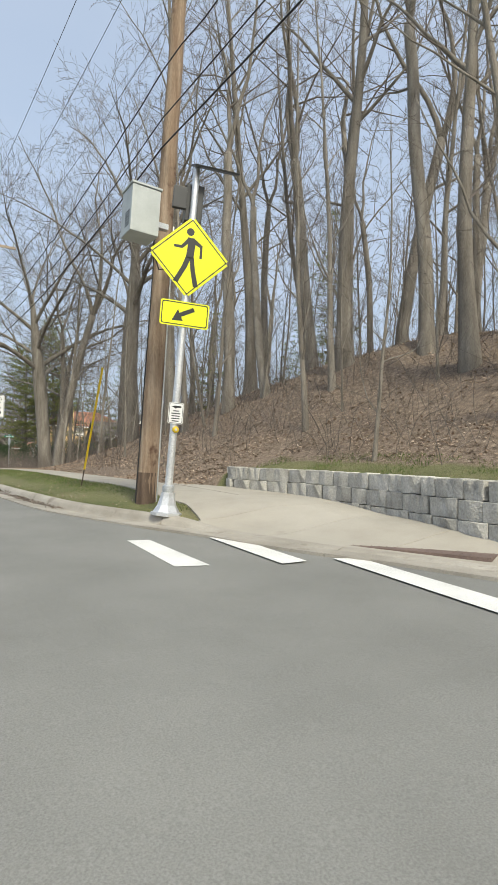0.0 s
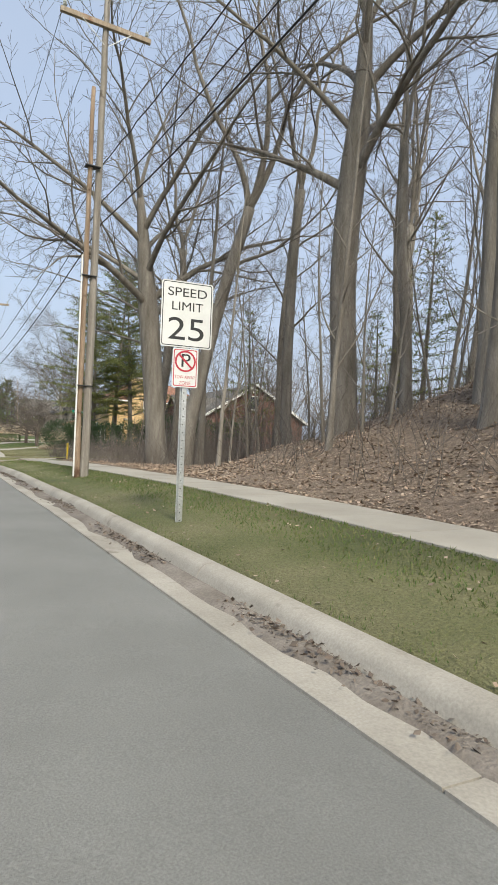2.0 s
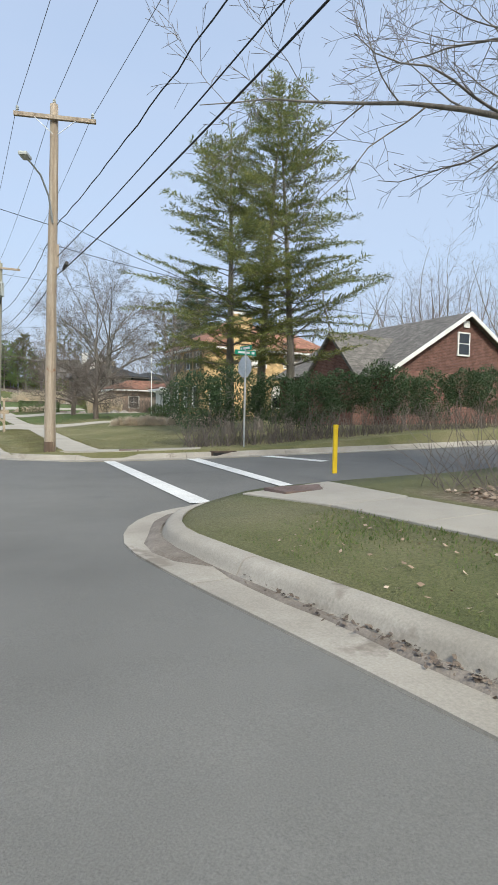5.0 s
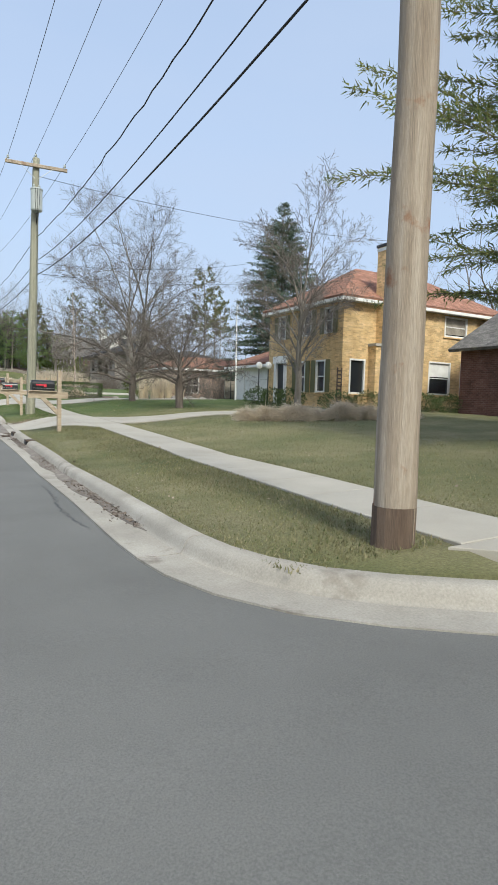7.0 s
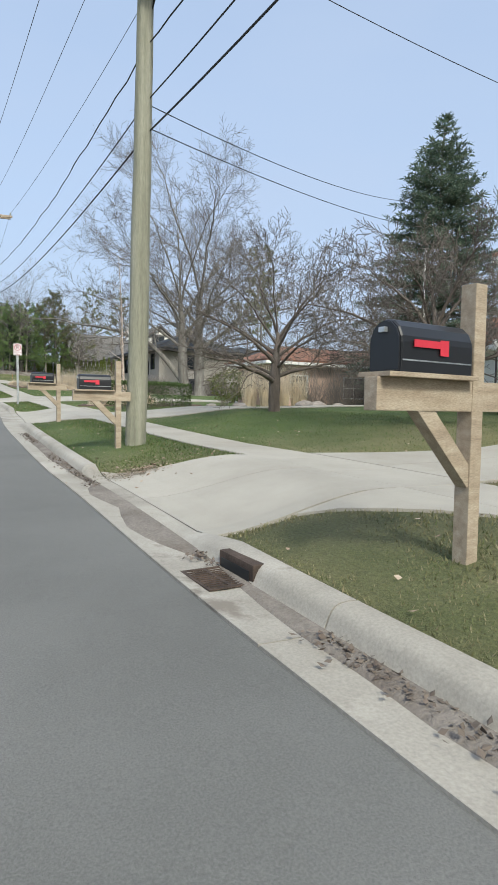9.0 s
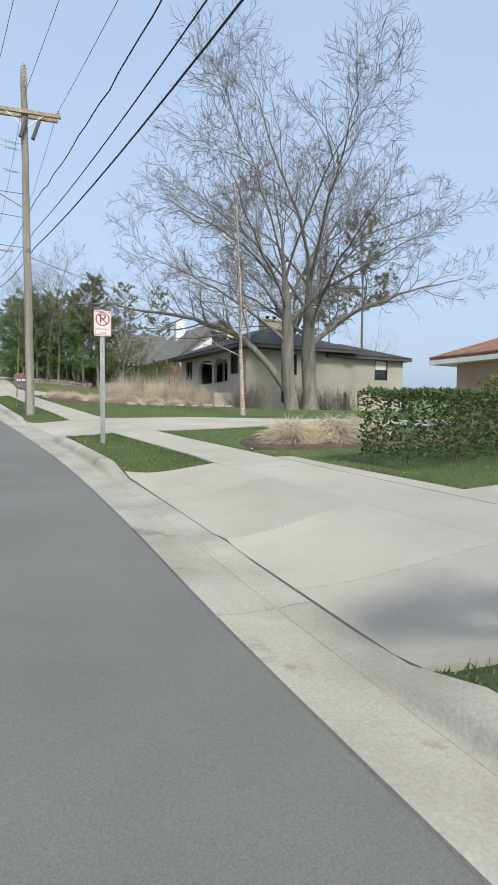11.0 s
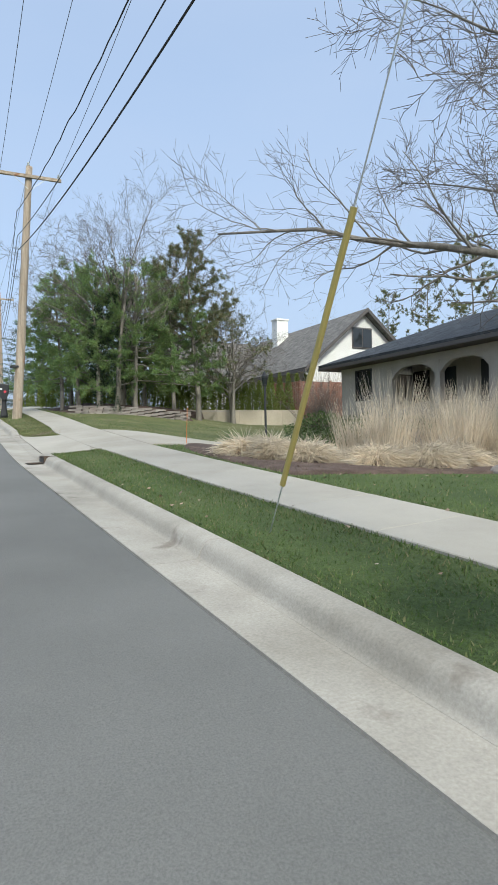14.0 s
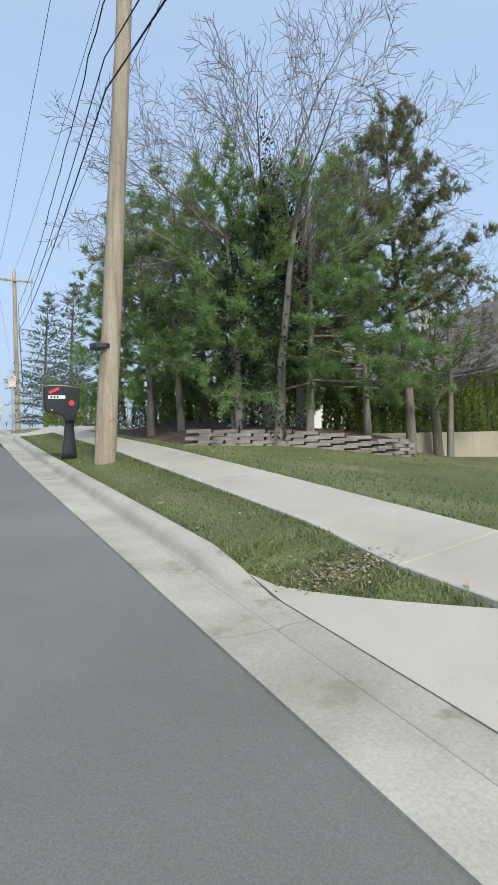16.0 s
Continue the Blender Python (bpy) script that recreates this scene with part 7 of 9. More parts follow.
def arch_panel(y0, y1, zs, zt, x=17.62):
    """A wall panel over an opening, with a round-cornered head."""
    n = 10
    bm = bmesh.new()
    top = [bm.verts.new((x, y0 + (y1 - y0) * k / n, zt)) for k in range(n + 1)]
    low = []
    for k in range(n + 1):
        t = 2 * k / n - 1
        low.append(bm.verts.new((x, y0 + (y1 - y0) * k / n, zs + (zt - zs - 0.06) * (1 - abs(t) ** 3.2))))
    fs = [bm.faces.new((top[k], top[k + 1], low[k + 1], low[k])) for k in range(n)]
    e = bmesh.ops.extrude_face_region(bm, geom=fs)
    bmesh.ops.translate(bm, verts=[v for v in e["geom"] if isinstance(v, bmesh.types.BMVert)], vec=(0.2, 0, 0))
    return bm


for y0, y1 in ((118.3, 120.45), (120.7, 123.0)):
    part("arch_head", arch_panel(y0, y1, 6.1, 6.6), M_STUCCO, gh)
for y in (120.57, 123.1):
    part("porch_column", rodded((17.7, y, 4.9), (17.7, y, 6.6), 0.09, 0.08, 14), M_TRIM, gh, "white porch column")
wall(gh, (30.45, 115.9), 90, 10.4, 2.6, 6.75, [], M_STUCCO)
wall(gh, (30.45, 126.3), 180, 12.85, 2.6, 6.75, [], M_STUCCO)
hip_roof(gh, 17.6, 115.7, 25.05, 126.3, 7.1, 1.75, M_SHINGLE_DARK, 0.75, fascia=M_GUTTER)
hip_roof(gh, 24.0, 115.9, 30.45, 126.0, 6.85, 1.2, M_SHINGLE_DARK, 0.45, name="low_roof", fascia=M_GUTTER)
chimney(gh, 21.6, 119.6, 1.5, 0.8, 7.0, 9.25, M_TAN, M_CONCRETE, pots=2)
part("terrace_wall", boxed(14.6, 113.9, 2.7, 17.55, 114.15, 4.0, bevel=0.02), M_STUCCO, gh, "low stucco terrace wall")
part("terrace_wall", boxed(14.6, 114.15, 2.7, 14.85, 123.0, 3.95, bevel=0.02), M_STUCCO, gh)

# -- white gabled house --
wh = thing("house", pose(0, 0, 0), "white gabled house with grey shingle roof", "house")
w_ = wall(wh, (19.9, 132.0), SOUTH, 7.6, 4.2, 8.0, [], M_WHITEWALL)
bm = bmesh.new()
f = bm.faces.new([bm.verts.new(p) for p in ((19.9, 132, 8.0), (27.5, 132, 8.0), (23.7, 132, 11.1))])
e = bmesh.ops.extrude_face_region(bm, geom=[f])
bmesh.ops.translate(bm, verts=[v for v in e["geom"] if isinstance(v, bmesh.types.BMVert)], vec=(0, 0.25, 0))
gb_ = part("gable", bm, M_WHITEWALL, wh)
fr = part("window", boxed(22.78, 131.93, 9.02, 24.24, 131.99, 10.24), M_GUTTER, gb_, "dark framed gable window")
for x in (22.84, 23.54):
    part("pane", boxed(x, 131.915, 9.09, x + 0.64, 131.928, 10.17), M_GLASS, fr)
wall(wh, (19.9, 144), WEST, 12, 4.2, 8.0, [], M_WHITEWALL)
rf = roof_sheet("roof", [(19.3, 131.6, 7.75), (19.3, 144.4, 7.75), (23.7, 144.4, 11.35), (23.7, 131.6, 11.35), (28.1, 144.4, 7.75), (28.1, 131.6, 7.75)], [(0, 1, 2, 3), (3, 2, 4, 5)], M_SHINGLE_GREY, wh)
for sg in (-1, 1):
    bm = bmesh.new()
    f = bm.faces.new([bm.verts.new(p) for p in ((23.7, 131.58, 11.37), (23.7 + sg * 4.42, 131.58, 7.77), (23.7 + sg * 4.42, 131.58, 7.55), (23.7, 131.58, 11.12))])
    e = bmesh.ops.extrude_face_region(bm, geom=[f])
    bmesh.ops.translate(bm, verts=[v for v in e["geom"] if isinstance(v, bmesh.types.BMVert)], vec=(0, 0.08, 0))
    part("bargeboard", bm, M_GUTTER, rf)
part("eave_gutter", boxed(19.18, 131.6, 7.5, 19.32, 144.4, 7.68), M_GUTTER, rf)
part("downpipe", tubes("downpipe", [([(19.3, 131.9, 7.55), (19.7, 131.88, 7.2), (19.8, 131.88, 6.8), (19.8, 131.88, 4.3)], [0.05] * 4, 8)], M_TRIM), parent=wh)
# rear cross gable
roof_sheet("rear_roof", [(15.8, 141.0, 7.6), (23.0, 141.0, 7.6), (23.0, 144.5, 11.2), (15.8, 144.5, 11.2), (15.8, 148.0, 7.6), (23.0, 148.0, 7.6)], [(0, 1, 2, 3), (3, 2, 5, 4)], M_SHINGLE_GREY, wh)
part("rear_wall", boxed(16.2, 141.4, 4.2, 22.5, 147.6, 7.6), M_WHITEWALL, wh)
chimney(wh, 22.8, 140.0, 0.9, 0.7, 9.0, 12.1, M_TRIM, M_TRIM)

# tan garden wall, fence, stacked stone bed
tw = thing("garden_wall", pose(0, 0, 0), "smooth tan retaining wall holding up a hedge bed", "wall", kind="structure")
for k in range(6):
    a = (11.4 + k * 1.25, 132.0 - k * 0.08)
    ang = math.degrees(math.atan2(-0.08, 1.25))
    part("wall_panel", boxed(0, 0, -1.6, 1.247, 0.3, 0.0, bevel=0.012), M_TAN, tw, at=pose(a[0], a[1], 5.35, 0, 0, ang))
tb = tagged(new("soil_bed", sheet("soil_bed", [11.5, 13.5, 15.5, 17.5, 18.8], [132.2, 133.5, 136, 141], lambda x, y: 5.24 + 0.02 * (y - 132), M_MULCH)), "dark soil bed behind the tan wall", "soil", kind="structure")


def fence_run(a, b, h, label, board=0.14, group="fence"):
    f = thing("fence", pose(0, 0, 0), label, "fence", group)
    a, b = Vector(a), Vector(b)
    n = int((b - a).length / board)
    ang = math.degrees(math.atan2((b - a).y, (b - a).x))
    bme = bm_mesh("board", boxed(0.006, -0.011, 0.05, board - 0.006, 0.011, h, bevel=0.004), M_FENCE)
    rail = (b - a).length
    for k in range(n):
        p = a.lerp(b, k / n)
        part("board", bme, parent=f, at=pose(p.x, p.y, p.z, 0, 0, ang))
    for z in (0.3, h - 0.3):
        part("rail", boxed(0, 0.014, z - 0.04, rail, 0.05, z + 0.04), M_FENCE, f, at=pose(a.x, a.y, a.z, 0, 0, ang))
    for k in range(0, n + 1, 14):
        p = a.lerp(b, k / n)
        part("post", boxed(-0.05, 0.02, -0.3, 0.05, 0.12, h + 0.08, bevel=0.005), M_FENCE, f, at=pose(p.x, p.y, p.z, 0, 0, ang))
    return f


fence_run((18.5, 133.9, 5.15), (18.95, 131.85, 5.1), 1.85, "red stained board fence returning beside the hedge")
fence_run((19.0, 131.8, 5.1), (25.0, 131.3, 5.1), 1.85, "red stained board fence above a wall")
fence_run((18.9, 131.25, 4.12), (24.8, 130.6, 4.12), 1.92, "red stained board fence on the lawn")
rngs = np.random.default_rng(21)
st = thing("stone_bed", pose(0, 0, 0), "low stacked stone edging round the pine bed", "stone edging", kind="structure")
stone_line = spline([(6.6, 130.9), (8.2, 130.2), (9.4, 129.6), (10.4, 129.0), (11.1, 129.1), (11.4, 130.0)], 0.1)
M_EDGING = surface("dry stone edging", (0.21, 0.18, 0.16), (0.29, 0.26, 0.235), (0.37, 0.34, 0.31), 2.5, 30.0, 0.92, 0, 0.6, 0.02, vary=0.18)
stone_me = []
for k in range(4):
    bm = boxed(-0.275, -0.12, 0, 0.275, 0.12, 0.078, bevel=0.012)
    for v in bm.verts:
        v.co += Vector(rngs.normal(0, 0.005, 3))
    stone_me.append(bm_mesh("stone", bm, M_EDGING))
for course in range(5):
    i = 3 * (course % 2)
    while i < len(stone_line) - 5:
        p, q = stone_line[i], stone_line[i + 3]
        z = land(p.x, p.y) - 0.06
        part("stone", stone_me[int(rngs.integers(0, 4))], parent=st, at=pose(p.x + 0.03 * course, p.y + 0.03 * course, z + course * 0.079, 0, 0, math.degrees(math.atan2(q.y - p.y, q.x - p.x)) + rngs.normal(0, 2)))
        i += 6


def pine_bed(x, y):
    """Leaf mould held up behind the stone edging, and sunk under the lawn outside it."""
    inside_ = min(y - lerp_table(x, [(6.0, 131.3), (6.6, 131.0), (8.2, 130.3), (9.4, 129.7), (10.4, 129.1), (11.4, 129.1)]), (11.35 - x) * 1.0 if y < 131.5 else 1.0)
    return land(x, y) - 0.06 + 0.38 * smooth01(inside_, -0.05, 0.12) * smooth01(x, 5.8, 8.6)


bedm = tagged(new("soil_bed", sheet("soil_bed", [6.0 + 0.25 * i for i in range(29)], [128.9 + 0.25 * i for i in range(33)], pine_bed, M_MULCH)), "leafy soil bed under the pines", "soil", kind="structure")

lamp = thing("lamp_post", stand(9.7, 119.6), "black garden lamp post with a glass lantern", "lamp post")
part("post", rodded((0, 0, -0.1), (0, 0, 1.75), 0.035, 0.03, 12), M_DARK, lamp)
lt = part("lantern", bulge([(0.05, 1.75), (0.075, 1.78), (0.10, 2.0), (0.11, 2.02), (0.06, 2.1), (0.015, 2.18)], 6), M_DARK, lamp)
part("lantern_glass", bulge([(0.079, 1.8), (0.101, 1.985)], 6), M_GLASS, lt)

# far houses seen between the trees
for x, y, w, d, h, mt, rm in ((34, 96, 10, 9, 3.0, M_TAN, M_SHINGLE_RED), (30, 36, 7, 7, 2.8, M_BOARD, M_SHINGLE_GREY), (44, 60, 10, 8, 3.2, M_WHITEWALL, M_SHINGLE_GREY)):
    fh = thing("house", pose(0, 0, 0), "small distant house with a hip roof among bare trees", "house", "distant houses")
    z = land(x, y)
    op = [(1.2, 2.4, z + 1.0, z + 2.3), (w - 2.6, w - 1.4, z + 1.0, z + 2.3)]
    w_ = wall(fh, (x, y), SOUTH, w, z - 0.3, z + h, op, mt)
    for o in op:
        window(w_, *o, M_TRIM, sashes=1, cols=0)
    op = [(1.2, 2.4, z + 1.0, z + 2.3), (d - 2.6, d - 1.4, z + 1.0, z + 2.3)]
    w_ = wall(fh, (x, y + d), WEST, d, z - 0.3, z + h, op, mt)
    for o in op:
        window(w_, *o, M_TRIM, sashes=1, cols=0)
    wall(fh, (x + w, y), 90, d, z - 0.3, z + h, [], mt)
    hip_roof(fh, x, y, x + w, y + d, z + h + 0.1, 1.8, rm, 0.5)

# ---- the wood on the bank ----
rngw = np.random.default_rng(77)
WOOD = [bare_tree_meshes(100 + k, h, r, fork=f, limbs=lb, limb_len=ll, angle=an, twigs=tw, rise=0.06, leaders=ld, lean=ln)
        for k, (h, r, f, lb, ll, an, tw, ld, ln) in enumerate((
            (18, 0.20, 0.34, 14, 0.27, 0.62, (6, 4, 2), 0, (0.02, 0.0)), (16, 0.15, 0.25, 14, 0.24, 0.7, (6, 4, 2), 0, (-0.03, 0.02)), (19, 0.24, 0.45, 4, 0.3, 0.55, (7, 5, 3), 3, (0.03, 0.02)),
            (13, 0.09, 0.18, 13, 0.24, 0.75, (5, 3, 2), 0, (0.06, -0.02)), (17, 0.18, 0.5, 3, 0.3, 0.5, (7, 5, 3), 2, (-0.05, 0.0)), (9, 0.05, 0.1, 13, 0.24, 0.75, (4, 3, 1), 0, (0.05, 0.04))))]
placed = []


def grow(k, x, y, s=1.0, turn=None, lean=(0, 0), label="tall bare deciduous tree on the wooded bank", group="bare trees of the wood"):
    t = plant_tree(WOOD[k], pose(x, y, land(x, y) - 0.05, lean[0], lean[1], rngw.uniform(0, 360) if turn is None else turn), label, "tree", group)
    t.scale = (s, s, s)
    placed.append((x, y))
    return t


# the ones that stand out
big_fork = dome_tree(7, 7.8, 0.38, 8.0, 12.5, 9, (12, 8, 4), low=0.3, lift=0.5, thin=0.006)
plant_tree(big_fork, pose(10.9, 30.0, land(10.9, 30.0), 0, 0, 40), "large bare tree forking into heavy limbs above the bank")
placed.append((10.9, 30.0))
lean_tree = dome_tree(9, 6.5, 0.40, 10.5, 13.5, 11, (13, 8, 4), low=0.18, lift=0.45, thin=0.006)
plant_tree(lean_tree, pose(8.3, 38.6, land(8.3, 38.6), 0, -4, 0), "large bare tree with a stout trunk leaning over the road")
placed.append((8.3, 38.6))
over_street = dome_tree(13, 6.2, 0.24, 8.6, 9.5, 12, (11, 8, 4), low=0.05, lift=0.5, thin=0.005)
plant_tree(over_street, pose(10.2, 44.6, land(10.2, 44.6), 0, 0, 25), "bare tree at the corner with limbs over the side street")
placed.append((10.2, 44.6))
for k, x, y, s, ln in ((2, 8.3, 35.9, 1.15, (0, 5)), (0, 10.8, 24.8, 1.4, (0, 0)), (1, 9.2, 36.5, 1.0, (0, 2)), (4, 9.2, 39.3, 1.1, (3, -3)), (1, 12.8, 37.0, 1.1, (0, 0)), (0, 13.5, 22.0, 1.35, (0, 1)), (0, 12.6, 14.6, 1.4, (0, 0)),
                       (4, 13.6, 12.0, 1.35, (0, 2)), (2, 15.0, 9.0, 1.25, (0, 0)), (0, 12.2, 9.4, 1.2, (0, -2)), (4, 11.4, 17.5, 1.0, (-2, -16)), (1, 9.6, 20.5, 0.9, (0, 3)), (3, 8.2, 27.0, 0.9, (0, 0)), (5, 7.6, 21.6, 0.9, (2, -4)),
                       (3, 9.4, 12.5, 1.0, (0, -6)), (5, 8.0, 8.4, 1.0, (0, 6)), (0, 14.2, 5.0, 1.3, (0, 3)), (3, 7.6, 31.5, 0.8, (0, 0)), (5, 8.8, 33.2, 0.9, (0, 0)), (3, 10.4, 40.6, 0.9, (0, 2)), (5, 11.6, 41.5, 0.9, (0, 3)), (5, 9.4, 42.6, 0.7, (3, 0)), (5, 12.8, 42.6, 0.8, (0, -3)), (3, 13.4, 40.2, 0.7, (2, 0)), (5, 14.4, 41.6, 0.8, (0, 0)), (5, 8.2, 41.0, 0.6, (0, 4)), (5, 10.6, 43.6, 0.6, (-3, 0)), (3, 15.6, 38.4, 0.8, (0, 0))):
    grow(k, x, y, s, lean=ln)
tries = 0
while len(placed) < 98 and tries < 6000:
    tries += 1
    x, y = rngw.uniform(9.0, 36), rngw.uniform(-6, 44)
    if x > 26 and rngw.random() < 0.35:
        continue
    if min((x - a) ** 2 + (y - b) ** 2 for a, b in placed) < 2.6:
        continue
    if y > 38 and x > 14:
        continue
    grow(int(rngw.choice([0, 1, 2, 3, 4, 5, 3, 5, 5])), float(x), float(y), float(rngw.uniform(0.85, 1.3)), lean=(float(rngw.normal(0, 2.5)), float(rngw.normal(0, 2.5))))

# low brush and saplings among the trees
def bank_spot(rng):
    while True:
        x, y = rng.uniform(6.4, 20), rng.uniform(-3, 44)
        if y < 12.5 and x < 7.8:
            continue
        if y > 39 and x < 7.5:
            continue
        return x, y, land(x, y) - 0.03


brush = part("brush", stems(31, 2600, bank_spot, 1.5, 0.007, 0.17, M_TWIG, "brush", 0.45))
tagged(brush, "thin leafless brush and saplings on the bank", "brush", kind="stuff")


def brush_edge(rng):
    x, y = rng.uniform(5.9, 13.0), rng.uniform(36.5, 45.2)
    x = max(x, walk_x(y) + 1.6)
    return x, y, land(x, y) - 0.03


brush2 = part("brush", stems(32, 1300, brush_edge, 1.25, 0.0065, 0.2, M_TWIG, "brush", 0.55))
tagged(brush2, "tangle of leafless shrubs by the corner", "brush", kind="stuff")


def thicket(rng):
    x, y = rng.uniform(9.0, 24.0), rng.uniform(38.0, 45.0)
    return x, y, land(x, y) - 0.03


brush3 = part("brush", stems(33, 1300, thicket, 2.6, 0.009, 0.12, M_TWIG, "brush", 0.35))
tagged(brush3, "tall grey thicket of leafless stems under the trees", "brush", kind="stuff")

SAPLING = [bare_tree_meshes(130 + k, h, 0.045, fork=0.12, limbs=13, limb_len=0.3, angle=0.7, twigs=(4, 3, 1), rise=0.06, lean=(0.05, 0.03), seg=(3, 1, 1)) for k, h in enumerate((8.5, 6.5))]
for k in range(90):
    x, y = float(rngw.uniform(8.2, 24)), float(rngw.uniform(2, 43))
    if y < 13 and x < 9.5:
        x += 2.5
    t = plant_tree(SAPLING[k % 2], pose(x, y, land(x, y) - 0.05, float(rngw.normal(0, 4)), float(rngw.normal(0, 4)), float(rngw.uniform(0, 360))), "slender bare sapling on the wooded bank", "tree", "saplings of the wood")
    s = float(rngw.uniform(0.7, 1.25))
    t.scale = (s, s, s)

# conifers inside the wood
for x, y, h, sd in ((17.5, 33.5, 9.0, 3), (20.0, 24.5, 11.0, 4), (22.5, 30.0, 10.0, 5), (14.6, 42.6, 8.0, 6), (19.5, 38.5, 7.5, 7), (25.0, 36.0, 9.0, 8)):
    cm = conifer_meshes(sd, h, 2.4, M_NEEDLE_HEM, base=0.12, whorls=18, per=5, droop=-0.03, spray=(0.24, 0.045), step=0.14, fan=2, dense=0.7, radius=0.14)
    plant_tree(cm, pose(x, y, land(x, y)), "dark understorey hemlock among bare trunks", "conifer", "hemlocks in the wood", "conifer")

# ---- dead leaves ----
def scatter_leaves(seed, count, spot, size, lift=0.0):
    rng = np.random.default_rng(seed)
    items = []
    for _ in range(count):
        x, y = spot(rng)
        z = land(x, y) + lift + rng.uniform(0.0, 0.03)
        a = rng.uniform(0, 6.28)
        s = size * rng.uniform(0.6, 1.3)
        items.append(((x, y, z), (math.cos(a), math.sin(a), rng.normal(0, 0.35)), (-math.sin(a), math.cos(a), rng.normal(0, 0.35)), s, s * 0.7))
    return sprays("leaves", items, M_LITTER)


def on_bank(rng):
    while True:
        x, y = 5.7 + rng.exponential(4.2), rng.uniform(-2, 44.5)
        if x < 20 and not (y < 12.2 and x < 7.9 + 0.5 * rng.random()):
            return x, y


tagged(new("leaf_litter", scatter_leaves(41, 52000, on_bank, 0.072)), "thick brown dead leaf litter on the bank", "leaf litter", kind="stuff")


def on_verge(rng):
    while True:
        y = rng.uniform(10, 140)
        if 44 < y < 59:
            continue
        x = kerb_x(y) + 0.05 + rng.random() ** 1.2 * (walk_x(y) - kerb_x(y) + (4 if y > 58 else 0))
        if not paved(x, y):
            return x, y


tagged(new("leaf_litter", scatter_leaves(42, 1300, on_verge, 0.05, 0.02)), "scattered dead leaves on the grass", "leaf litter", kind="stuff")

# silt and debris in the gutters
def gutter_patch(seed, ya, yb, wmax, line):
    rng = np.random.default_rng(seed)
    v, f = [], []
    idx = [i for i, p in enumerate(line) if ya <= p.y <= yb and p.x < 5.5]
    edge_a, base = beside(line, 0.225), len(v)
    for n_, i in enumerate(idx):
        t = (line[min(i + 1, len(line) - 1)] - line[max(i - 1, 0)]).normalized()
        nrm = Vector((-t.y, t.x))
        env = math.sin(math.pi * n_ / max(1, len(idx) - 1)) ** 0.4
        w = wmax * env * (0.72 + 0.55 * noise.noise((line[i].y * 0.9, seed, 0)) + 0.25 * noise.noise((line[i].y * 3.1, seed, 4)))
        g = grade(line[i].y) + cross(line[i].x, line[i].y)
        for k in range(6):
            q = edge_a[i] + nrm * max(0.0, w) * k / 5
            hgt = 0.016 + 0.03 * (1 - k / 5) ** 0.8 * env + (0.01 * rng.random() if 0 < k < 5 else 0) - (0.012 if k == 5 else 0)
            v.append((q.x, q.y, g + hgt))
    m = 6
    for r in range(len(idx) - 1):
        for k in range(m - 1):
            a = r * m + k
            f.append((a, a + 1, a + m + 1, a + m))
    return mesh_of("silt", v, f, M_SILT, True)


for k, (ya, yb, w, ln) in enumerate(((11.2, 43.6, 0.26, LINE_SOUTH), (43.4, 46.2, 0.3, LINE_SOUTH), (59.5, 72.8, 0.26, LINE_NORTH), (76.0, 84.8, 0.22, LINE_NORTH), (72.7, 76.9, 0.34, LINE_NORTH))):
    tagged(new("gutter_silt", gutter_patch(50 + k, ya, yb, w, ln)), "brown silt washed along the gutter", "silt", kind="stuff")


def in_gutter(rng):
    while True:
        y = rng.uniform(11, 84)
        if 43 < y < 59.5 or 73 < y < 76:
            continue
        if noise.noise((y * 0.55, 2.0, 0.0)) < -0.05:
            continue
        return kerb_x(y) - 0.24 - abs(rng.normal(0, 0.08)), y


rng_ = np.random.default_rng(61)
items = []
for _ in range(5200):
    x, y = in_gutter(rng_)
    a, s = rng_.uniform(0, 6.28), 0.038 * rng_.uniform(0.5, 1.3)
    items.append(((x, y, grade(y) + 0.03 + rng_.uniform(0, 0.022)), (math.cos(a), math.sin(a), rng_.normal(0, 0.5)), (-math.sin(a), math.cos(a), rng_.normal(0, 0.5)), s, s * 0.7))
M_LITTER_DARK = islands("sodden leaves", [(0.08, 0.062, 0.05), (0.13, 0.10, 0.08), (0.18, 0.145, 0.115), (0.10, 0.08, 0.065)], 0.85)
for _ in range(1500):
    y = rng_.uniform(12, 43)
    if noise.noise((y * 0.7, 5.0, 0.0)) < 0.05:
        continue
    a, s = rng_.uniform(0, 6.28), 0.055 * rng_.uniform(0.5, 1.3)
    items.append(((kerb_x(y) - 0.25 - abs(rng_.normal(0, 0.07)), y, grade(y) + 0.035 + rng_.uniform(0, 0.05)), (math.cos(a), math.sin(a), rng_.normal(0, 0.35)), (-math.sin(a), math.cos(a), rng_.normal(0, 0.35)), s, s * 0.6))
tagged(new("gutter_leaves", sprays("gutter_leaves", items, M_LITTER_DARK)), "sodden dark leaves heaped against the kerb", "leaf litter", kind="stuff")

